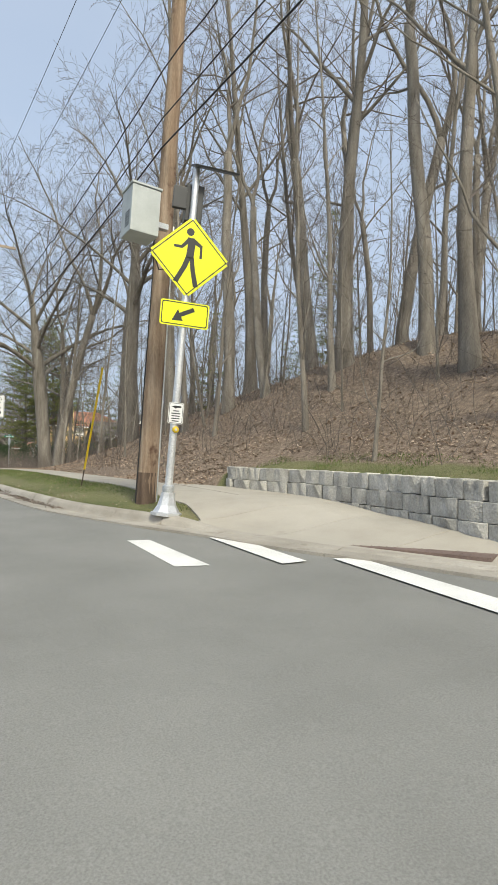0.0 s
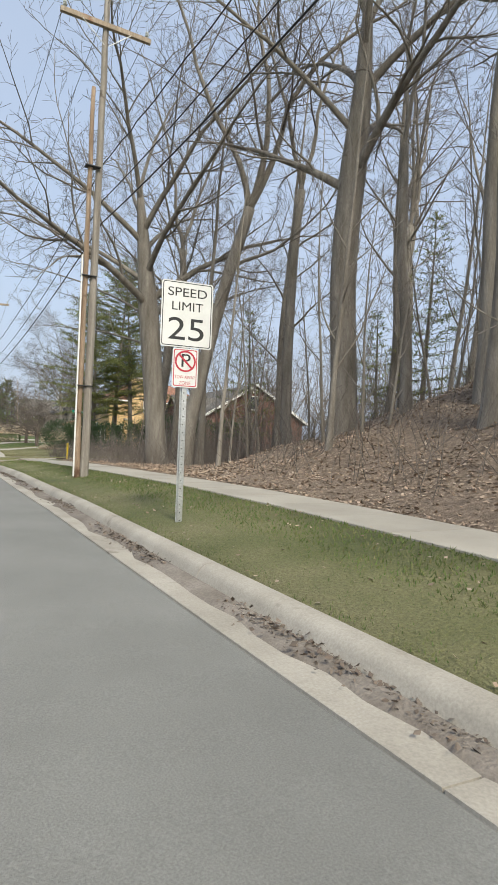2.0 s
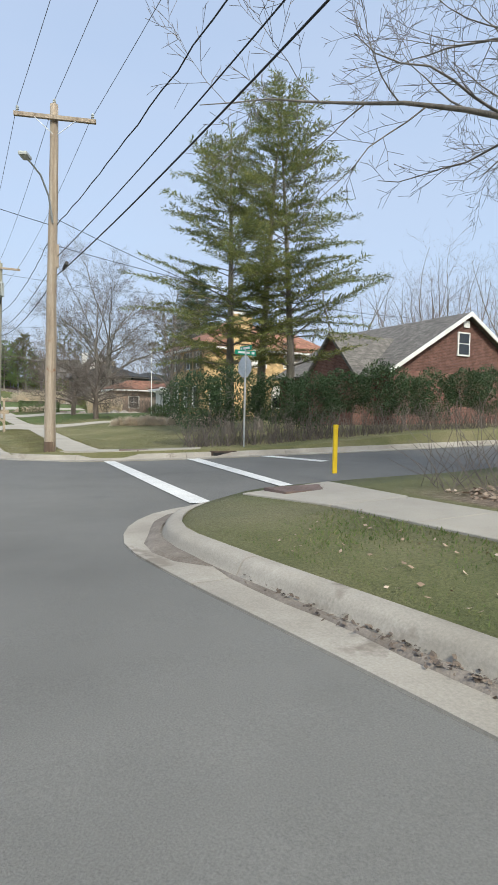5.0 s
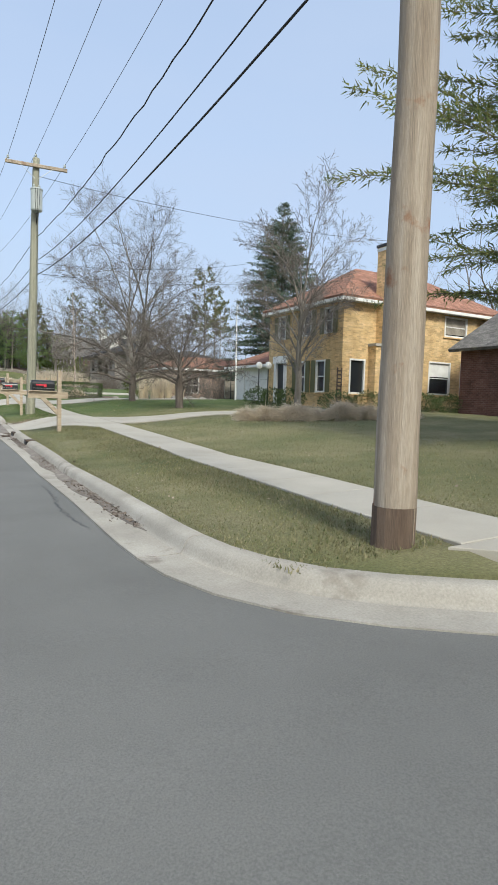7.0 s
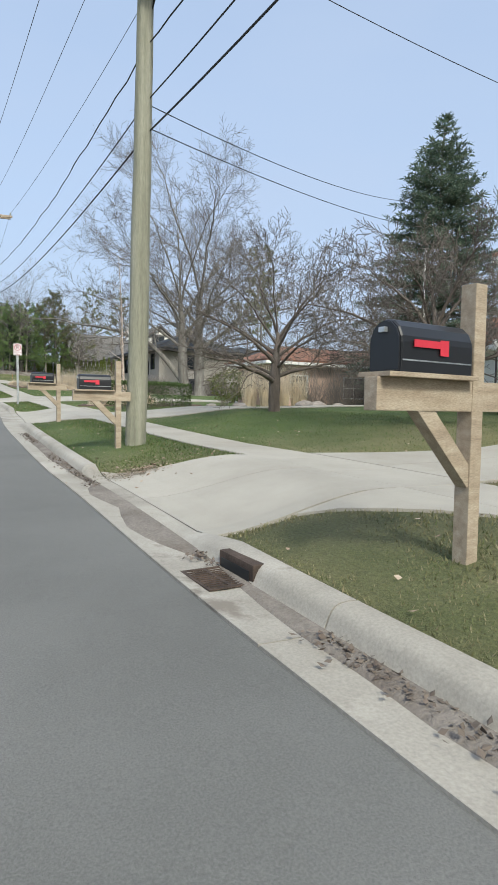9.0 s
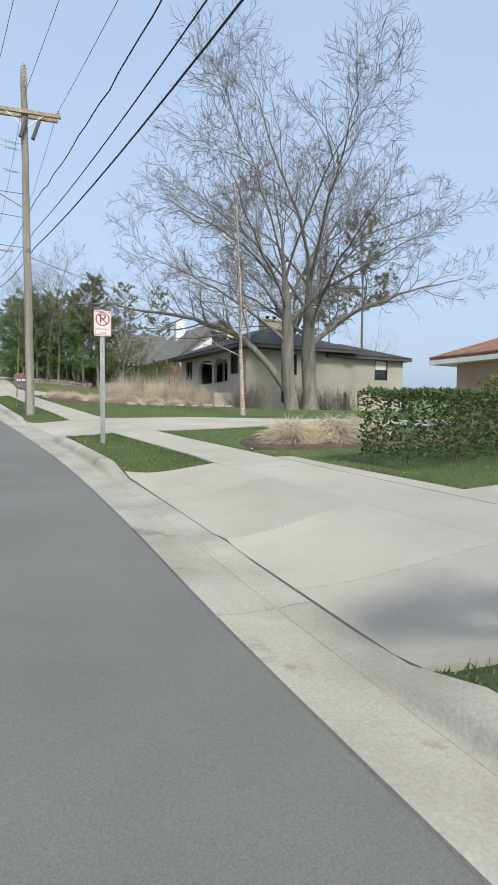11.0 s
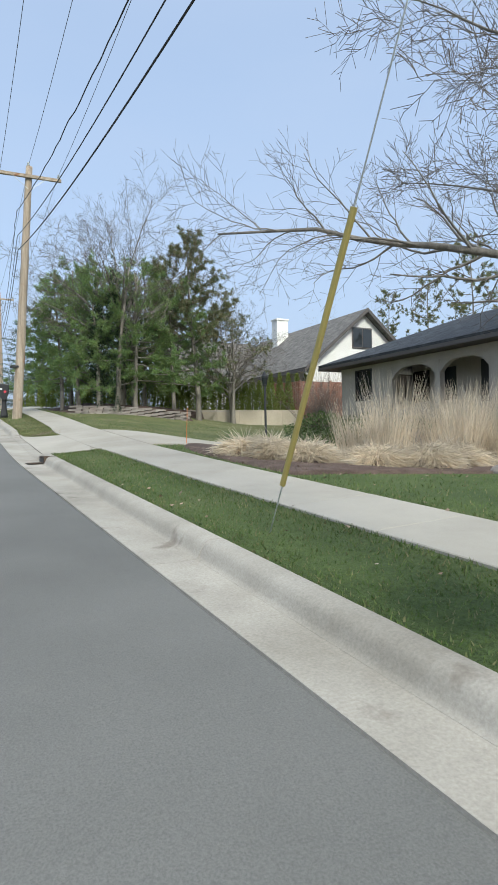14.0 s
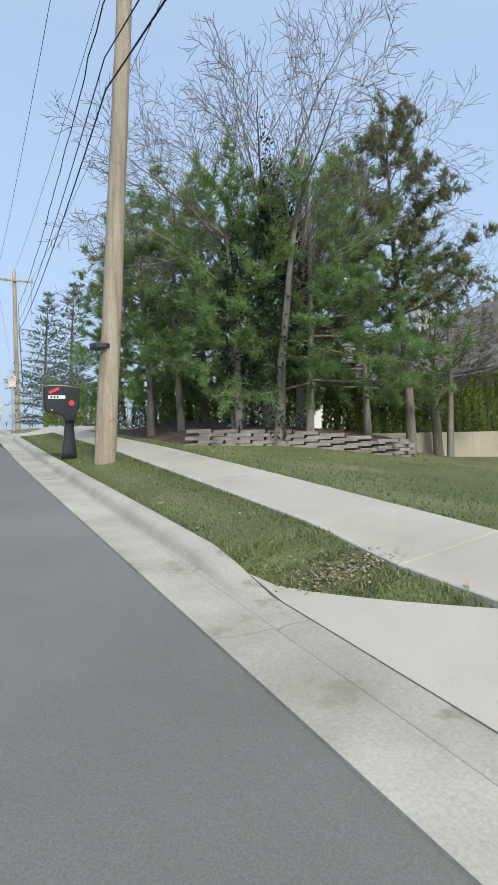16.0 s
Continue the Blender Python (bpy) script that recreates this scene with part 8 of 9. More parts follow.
# ---- turf blades ----
def turf(seed, count, spot, hgt, material, name="grass"):
    rng = np.random.default_rng(seed)
    v, f = [], []
    for _ in range(count):
        x, y = spot(rng)
        z = land(x, y) - 0.014
        a = rng.uniform(0, 6.28)
        h = hgt * rng.uniform(0.5, 1.3)
        w = 0.006 * rng.uniform(0.8, 1.6)
        lx, ly = rng.normal(0, 0.45) * h, rng.normal(0, 0.45) * h
        n0 = len(v)
        v += [(x - w * math.cos(a), y - w * math.sin(a), z), (x + w * math.cos(a), y + w * math.sin(a), z), (x + lx, y + ly, z + h)]
        f.append((n0, n0 + 1, n0 + 2))
    return mesh_of(name, v, f, material)


def verge_spot(ya, yb):
    def s(rng):
        while True:
            y = round(rng.uniform(ya, yb), 2)
            x = kerb_x(y) + 0.02 + rng.random() * (walk_x(y) - kerb_x(y))
            if paved(x, y) or (x > walk_x(y) - 0.01):
                continue
            return x, y
    return s


def lawn_spot(ya, yb, depth):
    def s(rng):
        while True:
            y = round(rng.uniform(ya, yb), 2)
            x = walk_x(y) + lerp_table(y, WALK_W) + 0.02 + depth * rng.random() ** 1.5
            if not paved(x, y):
                return x, y
    return s


M_BLADE_MIX = islands("waking blades", [(0.09, 0.15, 0.036), (0.13, 0.185, 0.05), (0.18, 0.195, 0.07), (0.10, 0.16, 0.04), (0.25, 0.225, 0.11)], 0.72, 0.35)
for sd, n_, sp, h, mt, lab in ((71, 34000, verge_spot(8.8, 44.2), 0.04, M_BLADE_MIX, "short olive green verge grass"), (72, 26000, verge_spot(57.5, 76), 0.036, M_BLADE_DRY, "short half dormant verge grass"),
                               (73, 52000, verge_spot(76, 142), 0.038, M_BLADE_GREEN, "short fresh green verge grass"), (74, 16000, lawn_spot(57.5, 76, 6), 0.036, M_BLADE_DRY, "half dormant lawn"), (75, 34000, lawn_spot(76, 134, 6), 0.038, M_BLADE_GREEN, "fresh green lawn"),
                               (76, 12000, verge_spot(117, 142), 0.04, M_BLADE_DRY, "dry patches in the verge")):
    tagged(new("grass", turf(sd, n_, sp, h, mt)), lab, "grass", kind="stuff")

# ---- corner block: hemlocks, yew hedge ----
for x, y, h, sp_, sd in ((11.1, 61.3, 13.2, 4.6, 12), (12.8, 61.8, 15.8, 4.9, 13), (13.9, 60.9, 14.4, 4.4, 14)):
    cm = conifer_meshes(sd, h, sp_, M_NEEDLE_HEM, base=0.2, whorls=27, per=5, droop=-0.045, rise0=0.2, spray=(0.17, 0.04), step=0.09, fan=2, dense=1.5, radius=0.24, ragged=0.5, shape=0.58, gap=0.22)
    plant_tree(cm, pose(x, y, land(x, y)), "tall open-branched hemlock with layered boughs behind the hedge", "conifer", "corner hemlocks", "conifer", "brown trunk")


def shrub(x, y, rx, ry, z0, rz, count, size, material, label, category="shrub", group="", stems_n=14, seed=0, turn=0, stem_h=None, top_only=False):
    s = thing("shrub", pose(x, y, land(x, y), 0, 0, turn), label, category, group)
    if stems_n:
        part("woody_base", stems(seed + 1, stems_n, lambda r: (r.normal(0, rx * 0.35), r.normal(0, ry * 0.35), -0.05), stem_h or (z0 + rz * 0.6), 0.016, 0.1, M_TWIG, splay=0.35), parent=s)
    part("foliage", leaf_mass(seed, blob_shell(rx, ry, rz, z0, 0.3, 0.45, top_only), count, size, material), parent=s)
    return s


for k in range(10):
    x = 8.0 + k * 1.55
    y = 57.6 - 0.07 * k + 0.25 * math.sin(k * 2.1)
    shrub(x, y, 1.15, 0.95, 1.55 + 0.2 * math.sin(k * 1.7), 0.95 + 0.15 * math.sin(k * 2.9), 5200, 0.085, M_YEW, "dark old yew of an overgrown hedge, bare at the foot", "hedge", "yew hedge", 26, 200 + k, stem_h=1.5)


def hedge_foot(rng):
    x = rng.uniform(7.2, 22)
    y = 56.6 - 0.07 * (x - 8) / 1.55 + rng.normal(0, 0.25)
    return x, y, land(x, y) - 0.03


tagged(part("brush", stems(230, 520, hedge_foot, 1.2, 0.014, 0.13, M_TWIG, "brush", 0.28)), "bare woody stems along the foot of the hedge", "brush", kind="stuff")

def straw_mound(seed, count, rx, rz):
    """Long blades falling outwards over a rounded heap."""
    rng = np.random.default_rng(seed)
    items = []
    for _ in range(count):
        d = rng.normal(0, 1, 3)
        d[2] = abs(d[2])
        d /= np.linalg.norm(d)
        k = (1 - 0.25 * rng.random() ** 2) * (1 + 0.25 * noise.noise((d[0] * 2 + seed, d[1] * 2, d[2] * 2)))
        p = np.array([d[0] * rx * k, d[1] * rx * k, d[2] * rz * k])
        items.append((p, np.array([d[0], d[1], d[2] * 0.3 - 0.45]) + rng.normal(0, 0.3, 3), rng.normal(0, 1, 3), 0.3 * rng.uniform(0.6, 1.3), 0.018))
    return needles("blades", items, M_STRAW)


# ---- front garden of the buff brick house ----
for k, (x, y, s) in enumerate(((9.7, 70.7, 0.85), (10.5, 70.3, 1.1), (11.25, 70.5, 0.8), (12.1, 69.9, 1.2), (13.1, 69.7, 0.8), (13.7, 69.3, 0.65), (9.1, 71.0, 0.7), (14.4, 69.1, 0.6))):
    c = thing("ornamental_grass", stand(x, y), "drooping mound of dry straw-coloured ornamental grass", "ornamental grass", "grass mounds")
    part("blades", straw_mound(300 + k, 2400, 0.46 * s, 0.5 * s), parent=c)
pear = dome_tree(17, 1.3, 0.15, 2.7, 9.6, 18, (14, 8, 4), low=0.68, lift=0.95, spread=0.75, thin=0.005, wander=0.1)
plant_tree(pear, stand(13.75, 75.0), "upright bare ornamental pear in front of the house", group="ornamental pears")
for k in range(8):
    shrub(14.6 + k * 1.35, 73.3 - 0.25 * k, 0.85, 0.5, 0.35, 0.42, 900, 0.09, M_BOX, "low clipped green shrub along the house front", "shrub", "foundation shrubs", 6, 320 + k)
for k in range(3):
    shrub(14.3, 76.4 + k * 1.5, 0.6, 0.75, 0.4, 0.45, 900, 0.09, M_BOX, "low clipped green shrub along the house front", "shrub", "foundation shrubs", 6, 340 + k)
M_FRUITWOOD = surface("dark fruitwood bark", (0.09, 0.072, 0.06), (0.14, 0.115, 0.098), (0.20, 0.17, 0.148), 2.0, 30.0, 0.95, 0, 0.8, 0.02, stretch=(3, 3, 0.6))
for x, y, sd, h in ((9.25, 83.6, 18, 5.6), (9.5, 77.8, 20, 4.6)):
    ap = dome_tree(sd, 0.95, 0.17, h * 0.72, h * 0.72, 14, (13, 8, 5), low=0.06, lift=0.3, wander=0.24, thin=0.005)
    ap[0].materials.clear()
    ap[0].materials.append(M_FRUITWOOD)
    plant_tree(ap, stand(x, y), "spreading bare fruit tree on the lawn", group="fruit trees")
spr = conifer_meshes(22, 13.6, 4.8, M_NEEDLE_SPRUCE, base=0.06, whorls=38, per=10, droop=-0.03, rise0=-0.02, spray=(0.25, 0.07), step=0.13, fan=2, dense=1.15, radius=0.26, ragged=0.14, shape=0.8)
plant_tree(spr, stand(21.6, 88.7), "dense dark blue-green spruce beside the garage", "conifer", name="conifer")

# garden between the lawn and the grey house
for k in range(9):
    c = thing("ornamental_grass", stand(12.0 + 0.33 * k, 90.2 + 0.3 * math.sin(k * 2.3)), "tall pale dry grass behind the fruit tree", "ornamental grass", "reed grasses")
    part("blades", grass_clump(380 + k, 200, 1.7, 0.5, M_STRAW, 0.2, -0.05), parent=c)
shrub(12.6, 93.0, 0.9, 0.8, 0.95, 0.75, 1500, 0.12, M_BOX_YELLOW, "loose olive green shrub with pale new leaves", "shrub", "", 10, 395)
for k, (x, y, s) in enumerate(((11.2, 89.4, 0.3), (13.8, 88.6, 0.42), (14.7, 88.9, 0.36), (15.6, 88.7, 0.25), (10.2, 89.9, 0.22))):
    bm = bmesh.new()
    bmesh.ops.create_icosphere(bm, subdivisions=3, radius=s)
    for v in bm.verts:
        v.co *= 1 + 0.22 * noise.noise(v.co * 4 + Vector((k + 20, 0, 0)))
        v.co.z *= 0.6
    tagged(part("boulder", bm, M_ROCK, at=stand(x, y, k * 40)), "rounded grey garden boulder behind the lawn", "boulder", "garden boulders")
for k, (x, y) in enumerate(((16.2, 89.6), (15.3, 90.3), (17.2, 89.9), (18.2, 89.4))):
    s = thing("shrub", stand(x, y), "leafless twiggy tan shrub behind the lawn", "shrub", "twiggy shrubs")
    part("woody_base", stems(398 + k, 130, lambda r: (r.normal(0, 0.3), r.normal(0, 0.3), -0.04), 1.8, 0.008, 0.16, M_TWIG, splay=0.45), parent=s)

# clipped box hedge
bx = thing("hedge", pose(7.9, 90.6, land(7.9, 90.6), 0, 0, 4), "clipped square green hedge on the lawn", "hedge")
part("foliage", leaf_mass(350, box_shell(3.1, 1.0, 0.05, 0.95), 7000, 0.075, M_BOX), parent=bx)
part("woody_base", stems(351, 30, lambda r: (r.uniform(-1.4, 1.4), r.uniform(-0.35, 0.35), -0.05), 0.8, 0.012, 0.1, M_TWIG), parent=bx)

# ---- grey house: oak, birch, dry grasses ----
M_OAK = surface("grey oak bark", (0.14, 0.127, 0.112), (0.22, 0.203, 0.182), (0.31, 0.29, 0.265), 1.6, 26.0, 0.95, 0, 0.9, 0.03, stretch=(3, 3, 0.45))
oak_tree = thing("tree", stand(18.9, 111.6), "huge spreading bare oak of several stems before the grey house", "tree")
for k, (dx, dy, lean_x, lean_y, r, rx, rz, n, sd) in enumerate(((-0.55, 0.1, 0, -7, 0.36, 9.5, 15.0, 10, 25), (0.5, -0.2, 2, 6, 0.40, 9.5, 16.0, 10, 27))):
    wood, fine_wood = dome_tree(sd, 3.6, r, rx, rz, n, (13, 9, 5), low=0.42, lift=0.7, flare=1.35, thin=0.0075, climb=0.3, wander=0.22)
    wood.materials.clear()
    wood.materials.append(M_OAK)
    part("trunk", wood, parent=oak_tree, label="thick grey furrowed trunk and limbs", at=pose(dx, dy, 0, lean_x, lean_y, 70 * k))
    part("crown", fine_wood, parent=oak_tree, at=pose(dx, dy, 0, lean_x, lean_y, 70 * k))
low = np.random.default_rng(26)
t_ = np.linspace(0, 1, 18)[:, None]
curve = (1 - t_) ** 3 * np.array([-0.5, 0.1, 0.5]) + 3 * t_ * (1 - t_) ** 2 * np.array([-2.3, 1.2, 4.2]) + 3 * t_ ** 2 * (1 - t_) * np.array([-5.2, 3.0, 5.9]) + t_ ** 3 * np.array([-11.5, 6.4, 5.9])
curve[3:] += np.cumsum(low.normal(0, 0.07, (15, 3)), axis=0)
bl = (curve, 0.25 * (1 - 0.9 * t_[:, 0] ** 0.9), 10)
sub = shoots(low, bl, 26, 0.3, 1.0, 4.2, 0.45, 0.75, 0.16, 0.05, 8, 5)
sub2 = [q for b_ in sub for q in shoots(low, b_, 9, 0.15, 1.0, 1.6, 0.5, 0.7, 0.2, 0.06, 4, 3)]
sub3 = [q for b_ in sub2 for q in shoots(low, b_, 5, 0.2, 1.0, 0.6, 0.6, 0.7, 0.2, 0.08, 2, 3)]
part("low_limb", tubes("low_limb", [bl] + sub, M_OAK), parent=oak_tree, label="long low bare limb arching towards the road")
part("low_limb_crown", tubes("low_limb_crown", sub2 + sub3, M_TWIG), parent=oak_tree)

birch = bare_tree_meshes(28, 9.2, 0.095, fork=0.25, limbs=16, limb_len=0.2, angle=0.8, twigs=(6, 5, 4), rise=0.02, fine=1.2, flare=1.15)
birch[0].materials.clear()
birch[0].materials.append(M_BIRCH)
plant_tree(birch, stand(10.65, 102.9), "slim river birch with peeling pale pinkish bark", trunk_label="pale peeling bark")

mulch_ring = [(5.5, 111.6), (7.8, 111.2), (12.0, 110.0), (15.5, 110.6), (16.5, 114.0), (14.4, 117.5), (10.0, 118.2), (6.5, 117.3), (5.55, 115.0)]


def bed(ring, label, lift=0.03):
    pts = spline(ring + [ring[0]], 0.4)[:-1]
    c = Vector((sum(p.x for p in pts) / len(pts), sum(p.y for p in pts) / len(pts)))
    v, f, n = [], [], len(pts)
    rings = (1.0, 0.985, 0.8, 0.6, 0.4, 0.2)
    for k, s in enumerate(rings):
        for p in pts:
            q = c + (p - c) * s
            v.append((q.x, q.y, land(q.x, q.y) + (-0.03 if k == 0 else lift + 0.02 * noise.noise((q.x * 3, q.y * 3, 0)))))
    for k in range(len(rings) - 1):
        for i in range(n):
            f.append((k * n + i, k * n + (i + 1) % n, (k + 1) * n + (i + 1) % n, (k + 1) * n + i))
    f.append(tuple((len(rings) - 1) * n + i for i in range(n)))
    return tagged(new("mulch_bed", mesh_of("mulch_bed", v, f, M_MULCH, True)), label, "garden bed", kind="structure")


bed(mulch_ring, "dark bark mulch bed beside the pavement")
bed([(5.7, 93.2), (9.5, 92.4), (11.5, 93.6), (9.5, 95.2), (6.6, 95.0)], "dark bark mulch bed in the lawn")
clumps = [(6.1, 114.2, 0.7), (6.4, 113.6, 0.75), (6.75, 113.1, 0.7), (7.1, 115.0, 0.7), (7.6, 112.4, 0.75), (8.4, 112.0, 0.8), (9.3, 112.3, 0.85), (10.3, 111.6, 0.8), (6.9, 113.3, 0.6), (11.4, 111.8, 0.7), (7.9, 114.6, 0.7), (7.0, 93.9, 0.9), (7.8, 93.6, 1.0), (8.7, 93.9, 0.9), (12.3, 112.6, 0.7)]
for k, (x, y, s) in enumerate(clumps):
    c = thing("ornamental_grass", stand(x, y), "cropped mound of dry straw-coloured ornamental grass in mulch", "ornamental grass", "grass mounds")
    part("blades", straw_mound(400 + k, 1800, 0.55 * s, 0.45 * s), parent=c)
tall = [(10.6, 113.4), (11.3, 113.9), (12.0, 113.2), (12.7, 113.8), (13.4, 113.1), (12.4, 114.6), (14.1, 113.9), (13.2, 114.9), (11.6, 114.8), (9.3, 114.0), (9.9, 114.5), (8.9, 114.4)]
for k, (x, y) in enumerate(tall):
    c = thing("ornamental_grass", stand(x, y), "tall upright dry reed grass in the garden bed", "ornamental grass", "reed grasses")
    part("blades", grass_clump(430 + k, 330, 1.5 + 0.3 * math.sin(k * 2.7), 1.3, M_STRAW, 0.34, -0.06), parent=c)
for k, (x, y, s) in enumerate(((8.9, 110.9, 0.26), (10.1, 110.6, 0.3), (11.2, 110.4, 0.22), (12.6, 110.3, 0.3), (13.8, 110.4, 0.24), (9.5, 110.8, 0.18), (10.7, 110.7, 0.16), (12.0, 110.5, 0.2))):
    bm = bmesh.new()
    bmesh.ops.create_icosphere(bm, subdivisions=3, radius=s)
    for v in bm.verts:
        v.co *= 1 + 0.22 * noise.noise(v.co * 4 + Vector((k, 0, 0)))
        v.co.z *= 0.6
    r_ = tagged(part("boulder", bm, M_ROCK, at=stand(x, y, k * 40)), "rounded pale garden boulder in the bed", "boulder", "garden boulders")
for k, (x, y, rx) in enumerate(((16.2, 112.6, 0.9), (15.2, 112.0, 0.8), (20.2, 113.6, 1.0), (22.0, 113.9, 0.9), (24.0, 114.3, 0.9), (16.8, 113.6, 0.8))):
    s = thing("shrub", stand(x, y), "leafless twiggy tan shrub before the house wall", "shrub", "twiggy shrubs")
    part("woody_base", stems(450 + k, 240, lambda r, rx=rx: (r.normal(0, rx * 0.4), r.normal(0, rx * 0.4), -0.04), 1.5, 0.007, 0.18, M_TWIG, splay=0.45), parent=s)
for k, (x, y, rx, rz) in enumerate(((12.5, 120.7, 1.2, 0.6), (14.0, 120.4, 1.3, 0.7), (15.5, 119.8, 1.0, 0.8))):
    shrub(x, y, rx, 0.9, 0.45, rz, 2400, 0.10, M_BOX, "rounded evergreen shrub before the porch", "shrub", "porch shrubs", 10, 470 + k)
s = thing("shrub", stand(18.6, 129.4), "tall twiggy shrub in bud before the fence", "shrub")
part("woody_base", stems(480, 260, lambda r: (r.normal(0, 0.5), r.normal(0, 0.4), -0.04), 3.0, 0.011, 0.13, M_TWIG, splay=0.38), parent=s)
part("foliage", leaf_mass(481, blob_shell(1.3, 1.0, 1.1, 2.1, 0.3, 0.7), 900, 0.05, M_STRAW, "buds"), parent=s)
for x, y in ((8.9, 106.2), (6.16, 117.0)):
    mk = thing("marker_stake", stand(x, y), "thin orange fibreglass drive marker stake", "marker stake", "drive markers")
    part("stake", rodded((0, 0, -0.1), (0.05, 0, 0.8), 0.006, sides=6), plain("orange fibreglass", (0.6, 0.16, 0.03), 0.5), mk)

# bare crumbs of soil where wheels cut the corners of the drives
M_CRUMB = islands("soil crumbs", [(0.24, 0.195, 0.145), (0.30, 0.25, 0.19), (0.20, 0.165, 0.12), (0.34, 0.285, 0.215)], 0.95)
for x, y, sx, sy, n_, sd in ((2.85, 77.15, 0.25, 0.17, 1300, 44), (3.95, 122.3, 0.22, 0.12, 500, 45)):
    ob = scatter_leaves(sd, n_, lambda r, x=x, y=y, sx=sx, sy=sy: (x + r.normal(0, sx), y + r.normal(0, sy)), 0.028, 0.012)
    ob.materials.clear()
    ob.materials.append(M_CRUMB)
    tagged(new("soil_crumbs", ob), "bare crumbled soil at the verge corner", "soil", kind="stuff")


def by_soil(rng):
    a, r = rng.uniform(0, 6.28), abs(rng.normal(0, 0.45))
    return 3.1 + r * 1.1 * math.cos(a), 77.15 + r * math.sin(a)


tagged(new("leaf_litter", scatter_leaves(43, 160, by_soil, 0.05, 0.03)), "dead leaves heaped on the verge corner", "leaf litter", kind="stuff")


def wall_strip(rng):
    y = rng.uniform(3.0, 11.6)
    return wall_x(y) + 0.3 + rng.random() ** 1.3 * 1.3, y


tagged(new("grass", turf(77, 9000, wall_strip, 0.06, M_BLADE_MIX)), "rough grass strip above the retaining wall", "grass", kind="stuff")

# ---- pine clump ----
PINES = ((6.7, 134.2, 6.4, 2.2), (7.4, 133.7, 7.0, 2.4), (7.95, 131.6, 6.7, 2.3), (9.1, 130.1, 6.5, 2.3), (11.0, 130.3, 6.2, 2.3), (10.2, 132.2, 7.2, 2.4), (8.8, 135.2, 7.2, 2.4), (12.3, 133.2, 6.2, 2.3), (7.6, 136.6, 6.8, 2.3))
for k, (x, y, h, sp_) in enumerate(PINES):
    pm = pine_meshes(500 + k, h, sp_, M_NEEDLE_PINE, base=0.24, boughs=40, tufts=30, blade=(0.17, 0.019), radius=0.12, shape=0.36, up=0.3, lift=0.02)
    plant_tree(pm, stand(x, y), "green long-needled pine with a bare lower trunk", "conifer", "pine clump", "conifer")
pm = pine_meshes(520, 8.7, 2.1, M_NEEDLE_DULL, base=0.42, boughs=34, tufts=46, blade=(0.16, 0.018), radius=0.15, shape=0.45, up=0.5)
plant_tree(pm, stand(12.05, 129.9), "taller thin dull green pine with brown patches", "conifer", "pine clump", "conifer")
pm = pine_meshes(521, 5.4, 2.3, M_NEEDLE_DULL, base=0.4, boughs=24, tufts=14, blade=(0.16, 0.018), radius=0.12, shape=0.4, up=0.1)
plant_tree(pm, stand(14.2, 130.6), "dull green pine with drooping bare twigs", "conifer", "pine clump", "conifer")
back = dome_tree(30, 2.0, 0.22, 4.9, 8.4, 17, (12, 8, 4), low=0.4, lift=0.5, thin=0.0045)
for x, y, t, s in ((8.8, 131.3, 0, 1.0), (14.6, 131.4, 120, 0.62)):
    q_ = plant_tree(back, stand(x, y, t), "bare multi-stemmed tree rising above the pines", group="bare trees behind")
    q_.scale = (s, s, s)
for k, (x, y, top) in enumerate(((8.3, 130.2, 6.5), (9.2, 130.6, 6.2), (7.7, 130.9, 5.0))):
    iv = thing("ivy", stand(x, y), "dark ivy climbing a trunk among the pines", "ivy", "ivy columns")
    part("foliage", leaf_mass(530 + k, blob_shell(0.34, 0.34, top * 0.5, top * 0.5 + 0.2, 0.6, 0.4), 2600, 0.10, M_IVY), parent=iv)
    part("woody_base", tubes("stems", [limb(np.random.default_rng(3 + k), (0, 0, -0.1), (0, 0, 1), top, 0.13, 0.04, 10, 0.03, 0, 9)], M_BARK), parent=iv)

# arborvitae screen
arb = [leaf_mass(540 + k, (lambda h: (lambda rng: (lambda z, a: ((math.cos(a) * 0.27 * (1 - (z / h) ** 1.3) ** 0.7 * rng.uniform(0.75, 1.05), math.sin(a) * 0.27 * (1 - (z / h) ** 1.3) ** 0.7 * rng.uniform(0.75, 1.05), z), (math.cos(a) * 0.5, math.sin(a) * 0.5, 0.9)))(rng.uniform(0.05, h), rng.uniform(0, 6.28))))(h), 1500, 0.10, M_ARBOR) for k, h in enumerate((1.7, 1.9, 2.2))]
for k in range(19):
    tall_ = k > 13
    x = 11.7 + k * 0.42 if not tall_ else 17.45 + (k - 14) * 0.55
    y = 132.75 - 0.06 * (x - 11.4)
    c = thing("arborvitae", pose(x, y, 5.22, 0, 0, k * 50), "narrow green arborvitae in a clipped screen", "arborvitae", "arborvitae screen")
    part("foliage", arb[2 if tall_ else k % 2], parent=c)
    part("stem", rodded((0, 0, -0.1), (0, 0, 1.2), 0.03, 0.015, 6), M_BARK, c)
for k in range(4):
    c = thing("arborvitae", stand(6.2 + k * 0.75, 146.5 + k * 0.3), "narrow green arborvitae far up the road", "arborvitae", "far arborvitae")
    part("foliage", arb[k % 3], parent=c)
for k in range(12):
    c = thing("arborvitae", stand(8.4 + k * 0.45, 137.2 - 0.06 * k, k * 70), "narrow yellow-green arborvitae behind the pines", "arborvitae", "arborvitae screen")
    part("foliage", arb[2], parent=c)
    part("stem", rodded((0, 0, -0.1), (0, 0, 1.2), 0.03, 0.015, 6), M_BARK, c)
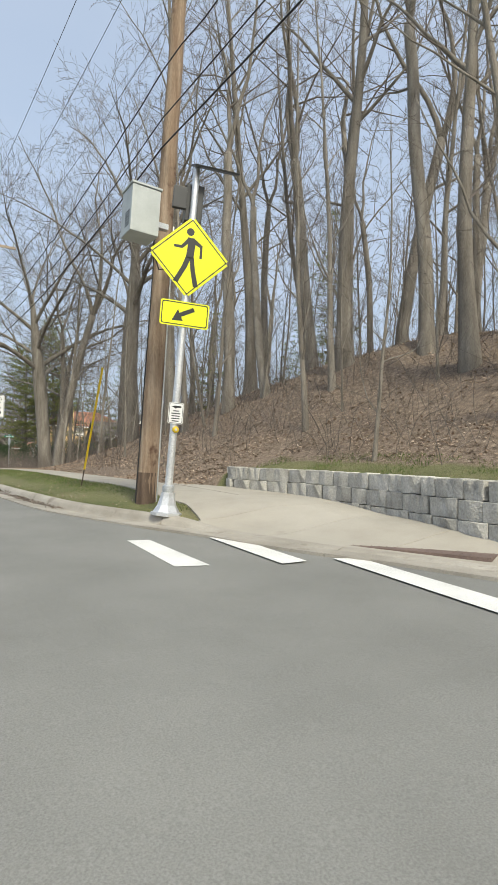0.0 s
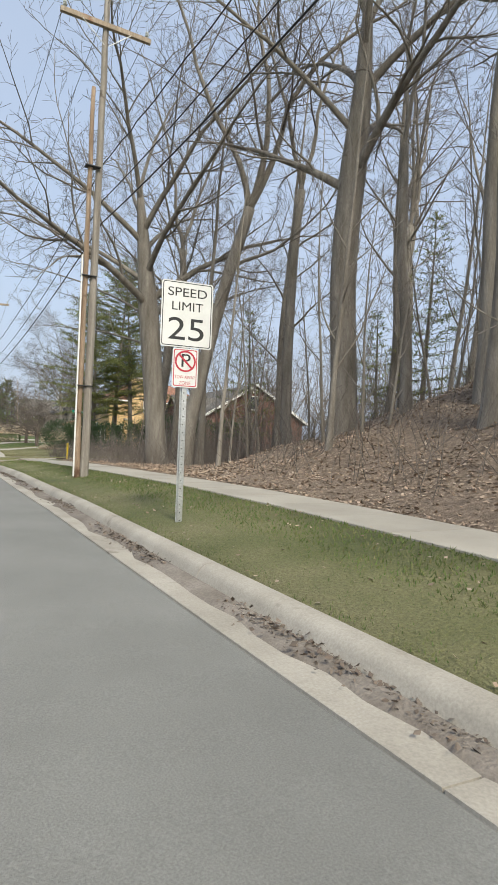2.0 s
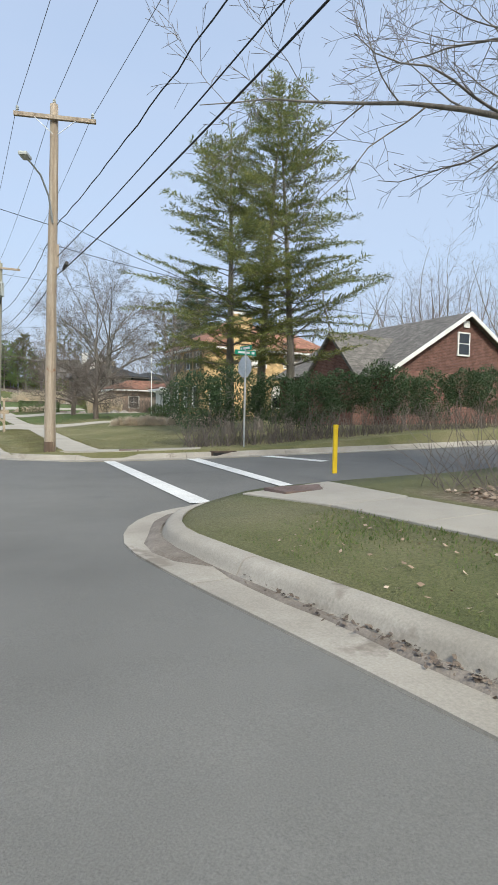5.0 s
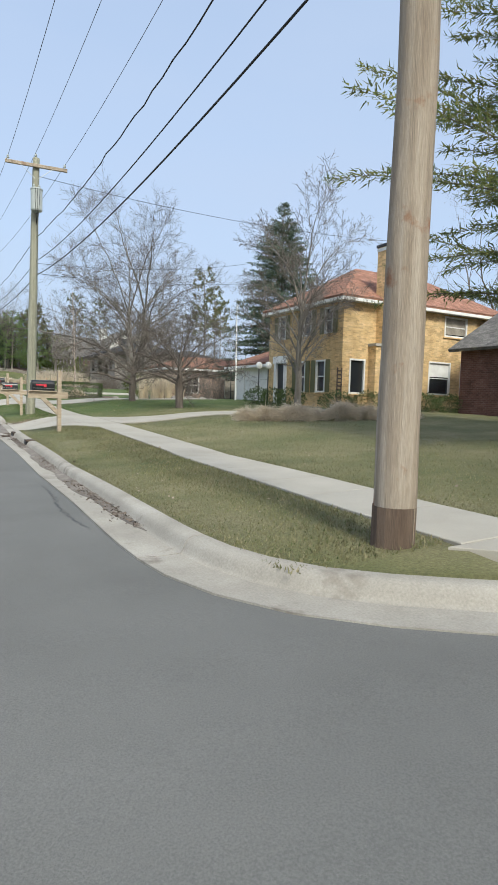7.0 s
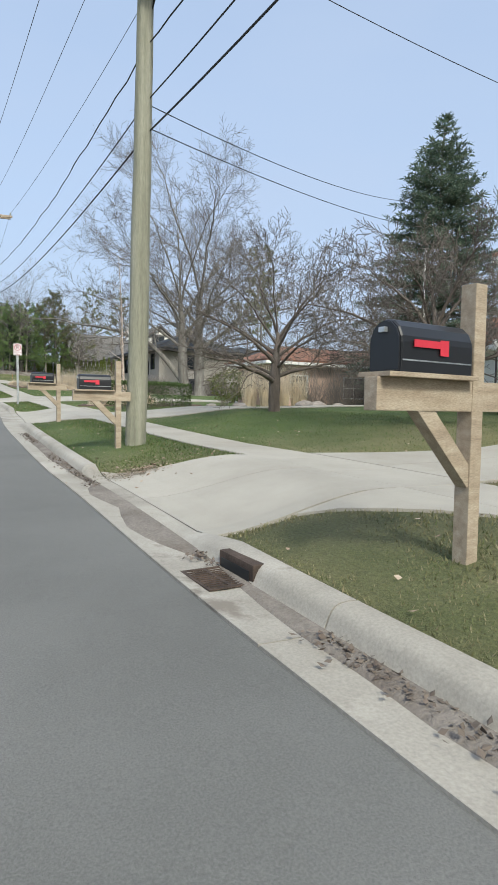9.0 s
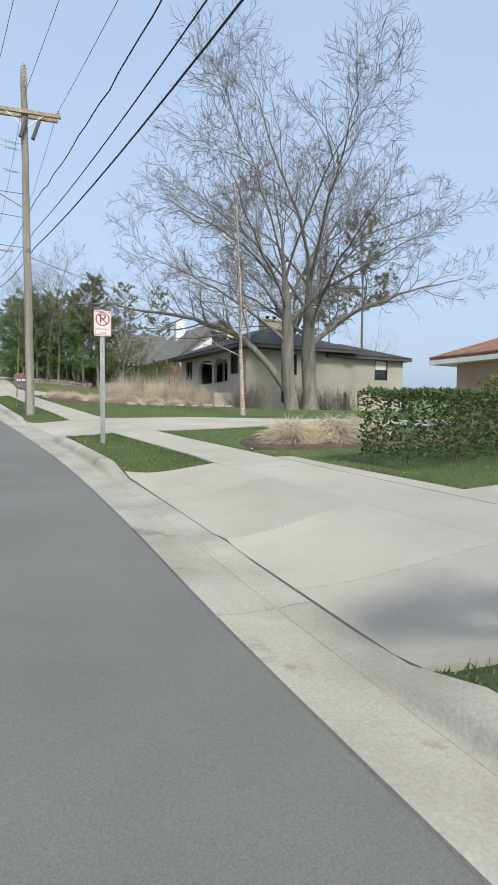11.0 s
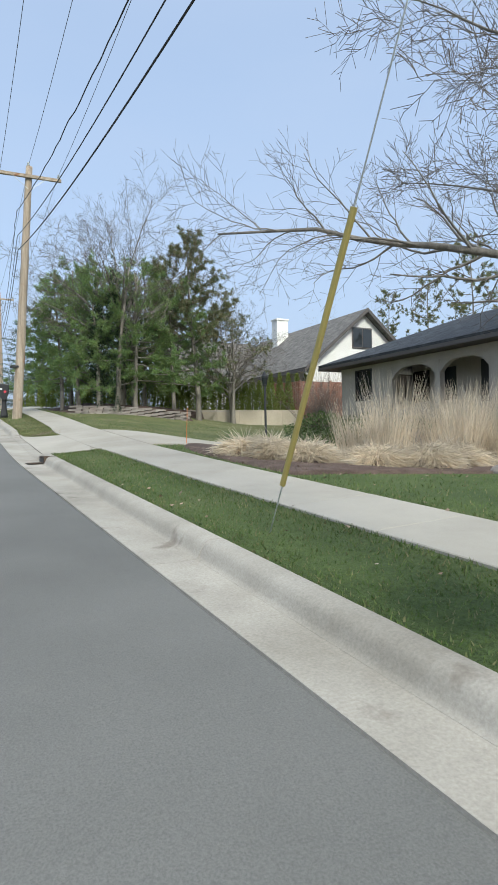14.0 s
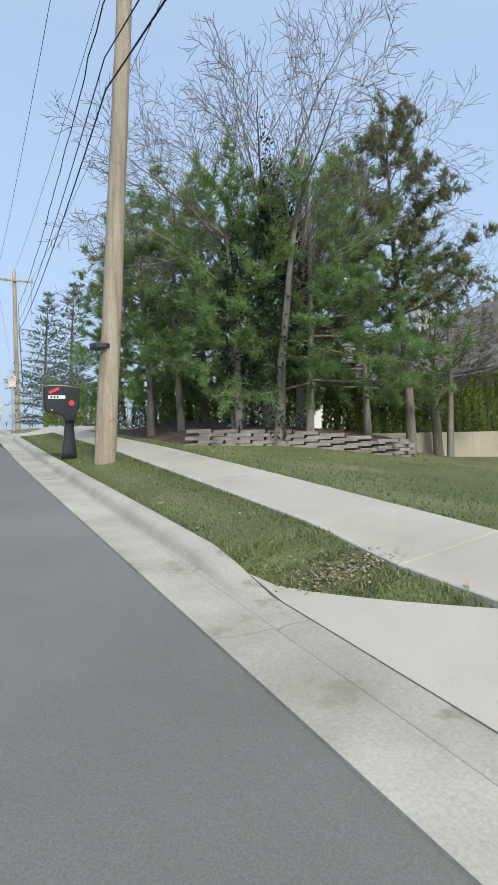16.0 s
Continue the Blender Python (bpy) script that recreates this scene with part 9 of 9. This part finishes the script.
for k in range(9):
    c = thing("arborvitae", stand(6.8 + k * 0.62, 139.5 + 0.3 * math.sin(k * 2)), "narrow yellow-green arborvitae behind the pines", "arborvitae", "arborvitae screen")
    part("foliage", arb[2], parent=c)
    part("stem", rodded((0, 0, -0.1), (0, 0, 1.2), 0.03, 0.015, 6), M_BARK, c)
cm = conifer_meshes(33, 7.5, 2.3, M_NEEDLE_SPRUCE, base=0.05, whorls=20, per=7, spray=(0.26, 0.06), fan=2, dense=0.7, radius=0.15)
for x, y, s in ((6.9, 152, 1.0), (9.5, 158, 1.3), (8.0, 149.5, 0.6)):
    t = plant_tree(cm, stand(x, y), "grey-green spruce far up the road", "conifer", "far spruces", "conifer")
    t.scale = (s, s, s)

# ---- background: bare woods and far pines behind the houses ----
FAR = [bare_tree_meshes(60 + k, h, 0.2, fork=0.3, limbs=4, limb_len=0.4, angle=0.6, twigs=(7, 4, 2), rise=0.06, leaders=5, fine=1.1) for k, h in enumerate((15, 13, 17))]
M_FARTWIG = surface("far reddish twigs", (0.15, 0.115, 0.105), (0.20, 0.155, 0.145), (0.25, 0.2, 0.19), 1.0, 20.0, 0.95, 0, 0.2, 0.01)
for m_ in FAR:
    m_[1].materials.clear()
    m_[1].materials.append(M_FARTWIG)
rngf = np.random.default_rng(88)
spots = []
while len(spots) < 34:
    y = rngf.uniform(44, 260)
    x = rngf.uniform(30, 85) if y < 150 else rngf.uniform(16, 85)
    if any((x - a) ** 2 + (y - b) ** 2 < 9 for a, b in spots) or (26 < x < 45 and 92 < y < 108) or (42 < x < 56 and 58 < y < 70) or (26 < x < 38 and 42 < y < 54):
        continue
    spots.append((x, y))
    t = plant_tree(FAR[len(spots) % 3], stand(float(x), float(y), float(rngf.uniform(0, 360))), "distant bare tree behind the houses", group="far bare trees")
    s = float(rngf.uniform(0.6, 1.0))
    t.scale = (s, s, s)
for k in range(16):
    x, y = 31 + 1.8 * k + float(rngf.uniform(-0.6, 0.6)), 74 - 0.5 * k + float(rngf.uniform(-5, 12))
    if 42 < x < 56 and 58 < y < 70:
        continue
    t = plant_tree(FAR[k % 3], stand(x, y, float(rngf.uniform(0, 360))), "distant bare tree behind the brick house", group="far bare trees")
    s = float(rngf.uniform(0.7, 1.0))
    t.scale = (s, s, s)
fp_ = pine_meshes(600, 15, 2.6, M_NEEDLE_DULL, base=0.5, boughs=26, tufts=13, blade=(0.26, 0.05), radius=0.16, shape=0.4, up=0.4)
for x, y, s in ((30, 120, 1.0), (43.5, 152, 0.9), (46.5, 149, 1.0), (27, 158, 0.9), (24, 164, 1.0), (40, 138, 1.0)):
    t = plant_tree(fp_, stand(x, y, x * 37), "distant tall pine with an open crown", "conifer", "far pines", "conifer")
    t.scale = (s, s, s)
